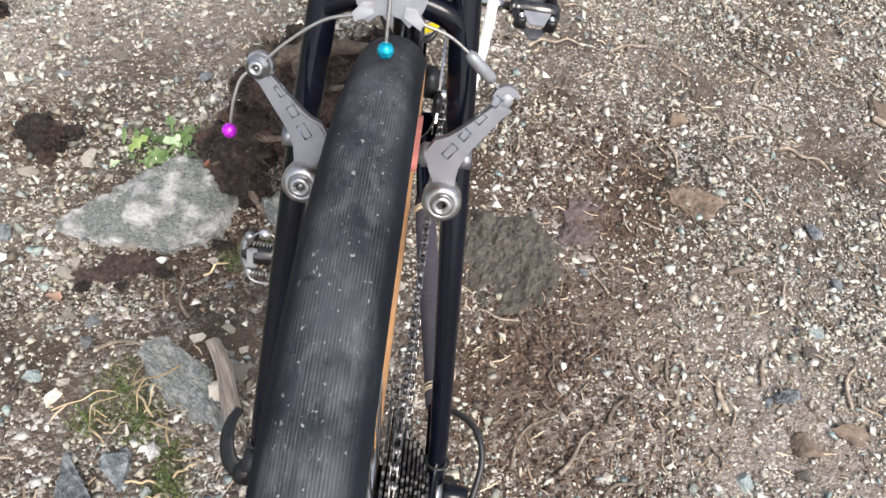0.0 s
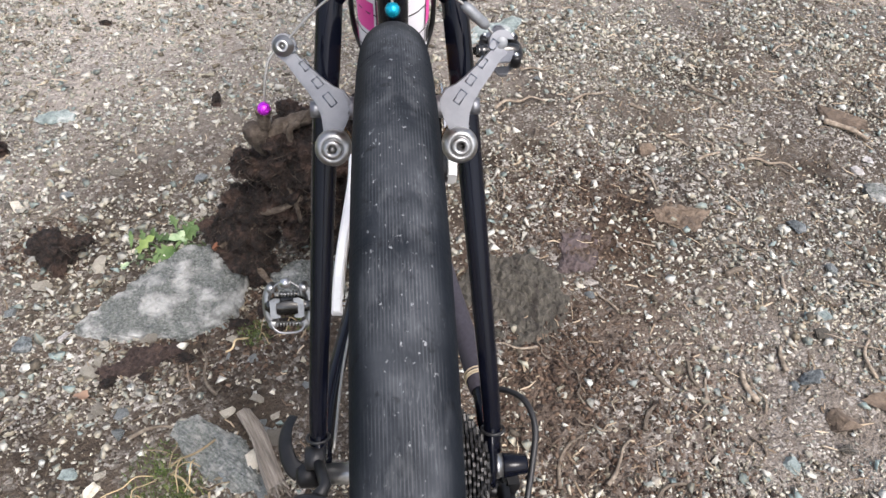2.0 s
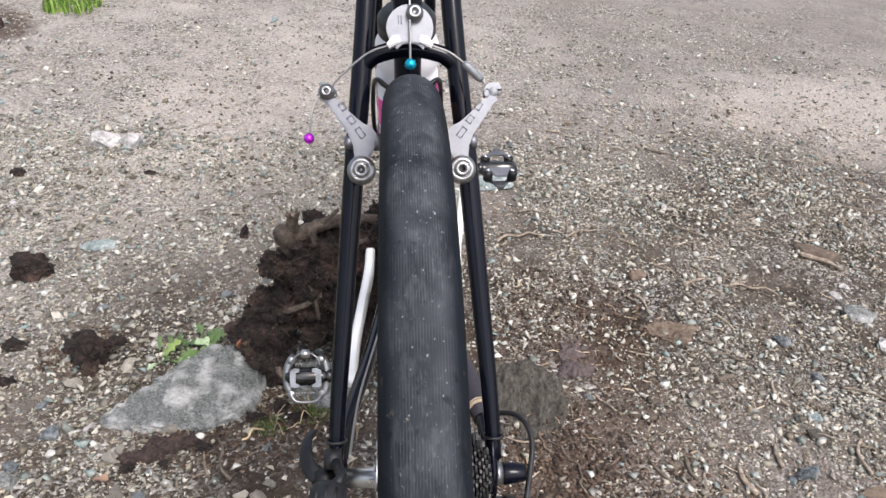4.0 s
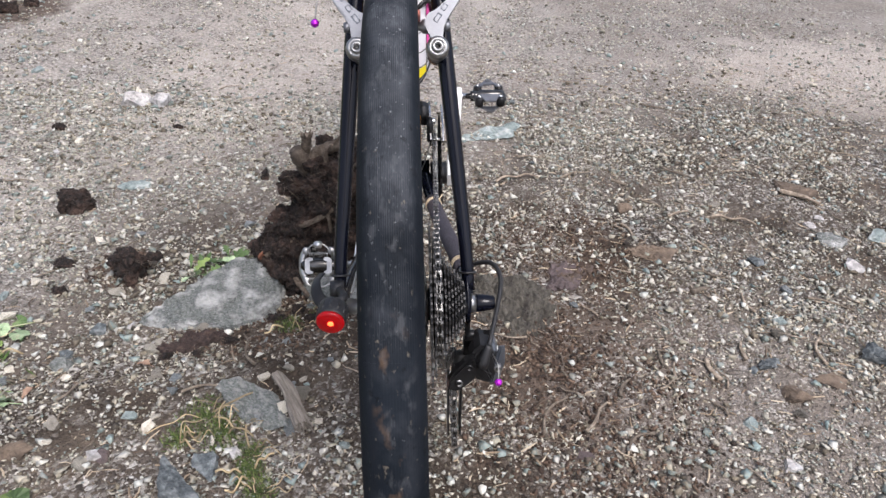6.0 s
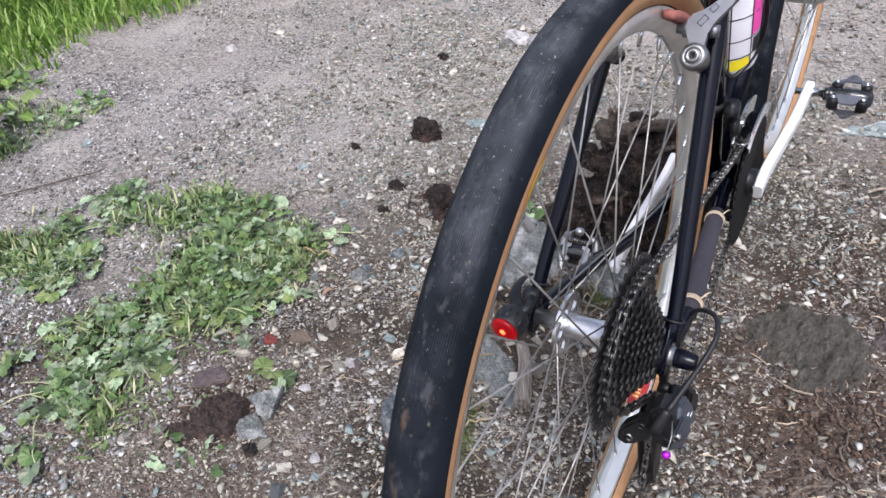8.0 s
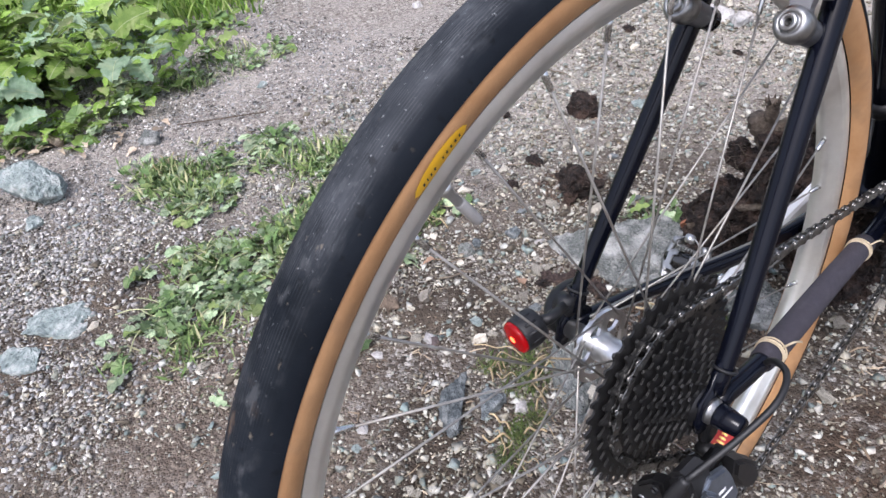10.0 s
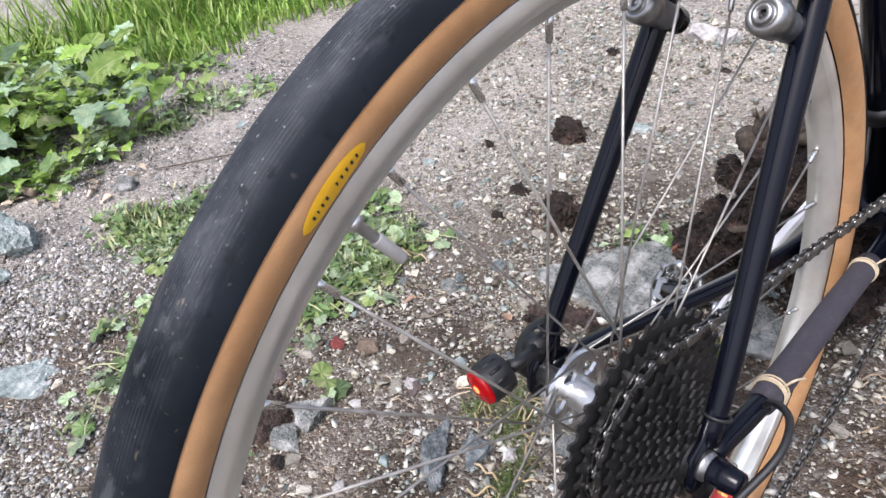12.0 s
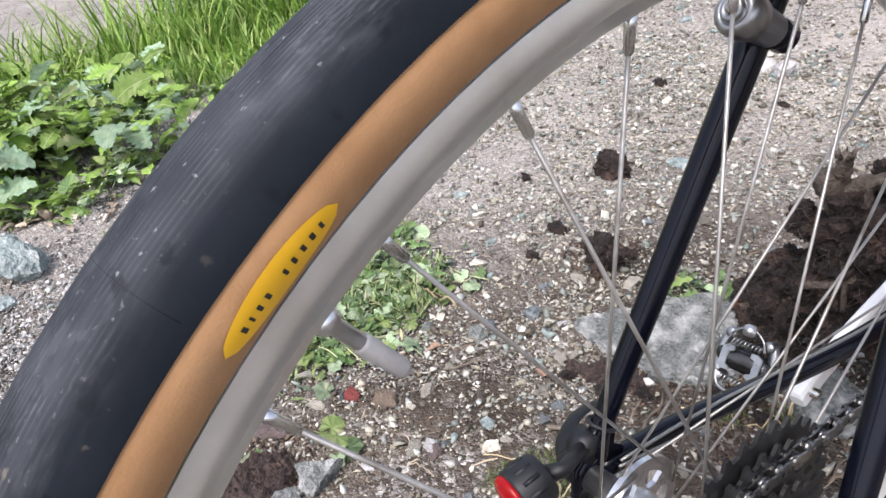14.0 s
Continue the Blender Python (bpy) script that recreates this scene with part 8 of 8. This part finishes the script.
def make_gravel(name, n, lo, hi, power, area, seed, label, mat="pebble", even=False):
    r = np.random.RandomState(seed)
    shapes = [pebble_shape(seed * 50 + k, 6 if k % 4 else 7) for k in range(14)]
    VV, FF, base = [], [], 0
    x = r.uniform(area[0], area[1], n)
    y = area[2] + (area[3] - area[2]) * r.random_sample(n) ** 1.25
    # gravel lies in drifts, thinner on the trodden earth
    patch = np.array([noise.fractal(Vector((p * 5, q * 5, 3.7)), 0.8, 2.1, 4) for p, q in zip(x, y)])
    dens = 0.5 + 0.5 * np.sin(2.3 * x + 1.1) * np.sin(2.9 * y + 0.4) + 0.35 * np.sin(7.1 * x - 3 * y)
    dens += 0.5 * np.sin(5.3 * x + 4.1 * y + 0.7) * np.sin(6.7 * y - 4.9 * x + 1.9) + 0.35 * np.sin(15 * x + 2) * np.sin(13 * y + 6 * x)
    dens += 1.2 * np.clip(np.abs(x - 0.15) - 0.3, -0.2, 0.6)
    dens -= 0.5 * np.clip(y - 0.95 - 0.5 * np.abs(x), 0, 0.6)
    keep = r.random_sample(n) < np.clip(0.6 + 0.2 * dens + 1.0 * patch, 0.16, 1)
    edge = np.minimum(np.minimum(x - area[0], area[1] - x), np.minimum(y - area[2], area[3] - y))
    keep &= r.random_sample(n) < np.clip(edge / 0.22, 0, 1)
    for sx, sy, rx, ry in ((0.298, 0.553, 0.07, 0.05), (0.185, 0.445, 0.062, 0.066), (0.51, 0.637, 0.045, 0.032)):
        keep &= ((x - sx) / rx) ** 2 + ((y - sy) / ry) ** 2 > r.uniform(0.55, 1.2, n)
    mud = np.exp(-(((x - 0.26) / 0.19) ** 2 + ((y - 0.38) / 0.25) ** 2)) + 0.8 * np.exp(-(((x + 0.24) / 0.16) ** 2 + ((y - 0.34) / 0.05) ** 2))
    mud += 0.3 * np.exp(-(((x - 0.28) / 0.2) ** 2 + ((y - 0.12) / 0.3) ** 2))
    keep &= r.random_sample(n) > mud * 0.8
    if hi > 0.01:
        keep &= r.random_sample(n) > 0.65 * np.clip((0.12 - y) / 0.15, 0, 1) * np.clip((-0.3 - x) / 0.15, 0, 1)
    if even:
        mid = np.array([(area[0] + area[1]) / 2, (area[2] + area[3]) / 2])
        keep = ((x - mid[0]) / (area[1] - area[0])) ** 2 + ((y - mid[1]) / (area[3] - area[2])) ** 2 < 0.25 * r.random_sample(n)
    x, y = x[keep], y[keep]
    n = len(x)
    s = lo + (hi - lo) * r.random_sample(n) ** power
    which = r.randint(0, len(shapes), n)
    for k, (v, f) in enumerate(shapes):
        sel = np.where(which == k)[0]
        m = len(sel)
        a, b = r.uniform(0, 6.283, m), r.normal(0, 0.35, m)
        ca, sa, cb, sb = np.cos(a), np.sin(a), np.cos(b), np.sin(b)
        st = s[sel][:, None] * r.uniform(0.75, 1.25, (m, 3))
        p = v[None] * st[:, None, :]
        p = np.stack([p[..., 0] * cb[:, None] + p[..., 2] * sb[:, None], p[..., 1], -p[..., 0] * sb[:, None] + p[..., 2] * cb[:, None]], -1)
        p = np.stack([p[..., 0] * ca[:, None] - p[..., 1] * sa[:, None], p[..., 0] * sa[:, None] + p[..., 1] * ca[:, None], p[..., 2]], -1)
        z = gz(x[sel], y[sel]) + s[sel] * 0.3
        p += np.stack([x[sel], y[sel], z], -1)[:, None, :]
        VV.append(p.reshape(-1, 3))
        FF.append((f[None] + (base + np.arange(m) * len(v))[:, None, None]).reshape(-1, 3))
        base += m * len(v)
    V, F = np.concatenate(VV), np.concatenate(FF)
    me = bpy.data.meshes.new(name)
    me.vertices.add(len(V))
    me.vertices.foreach_set("co", V.astype(np.float32).ravel())
    me.loops.add(len(F) * 3)
    me.loops.foreach_set("vertex_index", F.astype(np.int32).ravel())
    me.polygons.add(len(F))
    me.polygons.foreach_set("loop_start", np.arange(len(F), dtype=np.int32) * 3)
    me.update(calc_edges=True)
    me.materials.append(M[mat])
    tagged(new(name, me), label, "gravel", kind="stuff")


make_gravel("gravel", 154000, 0.0013, 0.0049, 1.7, (-1.3, 1.25, -0.5, 1.5), 2, "mixed grey, tan and white gravel over brown earth")
make_gravel("gravel", 42000, 0.0032, 0.0115, 2.6, (-1.4, 1.3, -0.5, 1.6), 6, "coarse grey, tan and blue-green gravel over brown earth", "pebble_stone")
make_gravel("gravel", 50000, 0.0022, 0.0085, 2.6, (-2.4, 1.9, 0.95, 3.3), 3, "mixed grey gravel on the track")
make_gravel("gravel", 5000, 0.004, 0.014, 2.6, (-1.9, 1.9, 0.95, 2.7), 7, "coarse grey and tan gravel on the track", "pebble_stone")
make_gravel("gravel", 11000, 0.0014, 0.006, 2.2, (0.35, 1.15, -0.2, 0.55), 8, "pale tan gravel beside the damp earth")
make_gravel("gravel", 16000, 0.0024, 0.008, 2.8, (-1.35, -0.55, -0.55, 0.12), 9, "coarse pale grey gravel among weeds", "pebble_grey")
make_gravel("gravel", 66000, 0.0016, 0.0075, 3.2, (-2.3, -0.75, -0.9, 0.8), 4, "mixed grey gravel by the verge", "pebble_grey")
for k, area in enumerate(((-0.42, -0.06, 0.27, 0.42), (-0.27, -0.05, 0.34, 0.48), (-0.24, -0.08, 0.37, 0.47), (-0.62, -0.46, -0.18, -0.02), (0.14, 0.36, 0.22, 0.42), (0.08, 0.55, -0.2, 0.45), (0.1, 0.5, -0.1, 0.5), (0.12, 0.5, 0.5, 0.85), (-0.62, -0.46, 0.46, 0.6), (-0.35, -0.02, 0.5, 0.7))):
    make_gravel("soil_crumbs", 2600 if area[1] - area[0] < 0.37 else 5200, 0.0012, 0.007, 2.6, area, 20 + k, "reddish brown crumbs of torn soil", "crumb", True)


def make_litter():
    """Slivers of bark and straw, flat on the ground."""
    r = np.random.RandomState(12)
    n = 9500
    x, y = r.uniform(-0.9, 1.5, n), r.uniform(-0.5, 1.9, n)
    keep = r.random_sample(n) < np.clip(0.45 + 0.5 * x, 0.25, 1.0)
    x, y = x[keep], y[keep]
    n = len(x)
    L, w = 0.003 + 0.014 * r.random_sample(n) ** 3, r.uniform(0.0005, 0.0019, n)
    a, bend = r.uniform(0, 6.283, n), r.normal(0, 0.25, n)
    z = gz(x, y) + r.uniform(0.002, 0.005, n)
    rings = []
    for k, (f, s) in enumerate(((-1, 0.7), (0, 1.0), (1, 0.5))):
        ca, sa = np.cos(a + bend * f), np.sin(a + bend * f)
        cx, cy = x + L * f * ca, y + L * f * sa
        for dx, dz in ((-1, 0), (0, 1), (1, 0)):
            rings.append(np.stack([cx - sa * w * s * dx, cy + ca * w * s * dx, z + w * s * dz], -1))
    V = np.stack(rings, 1).reshape(-1, 3)
    base = np.arange(n)[:, None] * 9
    quads = np.concatenate([base + np.array(q) for q in ((0, 1, 4, 3), (1, 2, 5, 4), (3, 4, 7, 6), (4, 5, 8, 7))])
    me = bpy.data.meshes.new("litter")
    me.from_pydata(V, [], quads)
    me.materials.append(M["litter"])
    tagged(new("litter", me), "scattered straw and bark slivers on gravel", "litter", kind="stuff")


make_litter()
stone_meshes = [rock_mesh(400 + k, (1, 0.8, 0.55), M[("pebble_pale", "pebble_mid", "pebble_pale", "pebble_slate")[k % 4]], 11, 1, 0.06) for k in range(16)]
for k in range(295):
    x, y = rnd.uniform(-1.1, 1.1), rnd.uniform(-0.4, 1.5)
    if k % 5 < 3:
        x, y = rnd.uniform(-0.75, 0.05), rnd.uniform(-0.22, 0.75)
    s = 0.0055 + 0.013 * rnd.random() ** 2.2
    ob = new("pebble", rnd.choice(stone_meshes))
    ob.matrix_world = pose(x, y, float(gz(x, y)) + s * 0.22, rnd.uniform(-15, 15), rnd.uniform(-15, 15), rnd.uniform(0, 360)) @ Matrix.Scale(s, 4)
    tagged(ob, "angular pebble lying in the gravel", "pebble", group="loose pebbles")
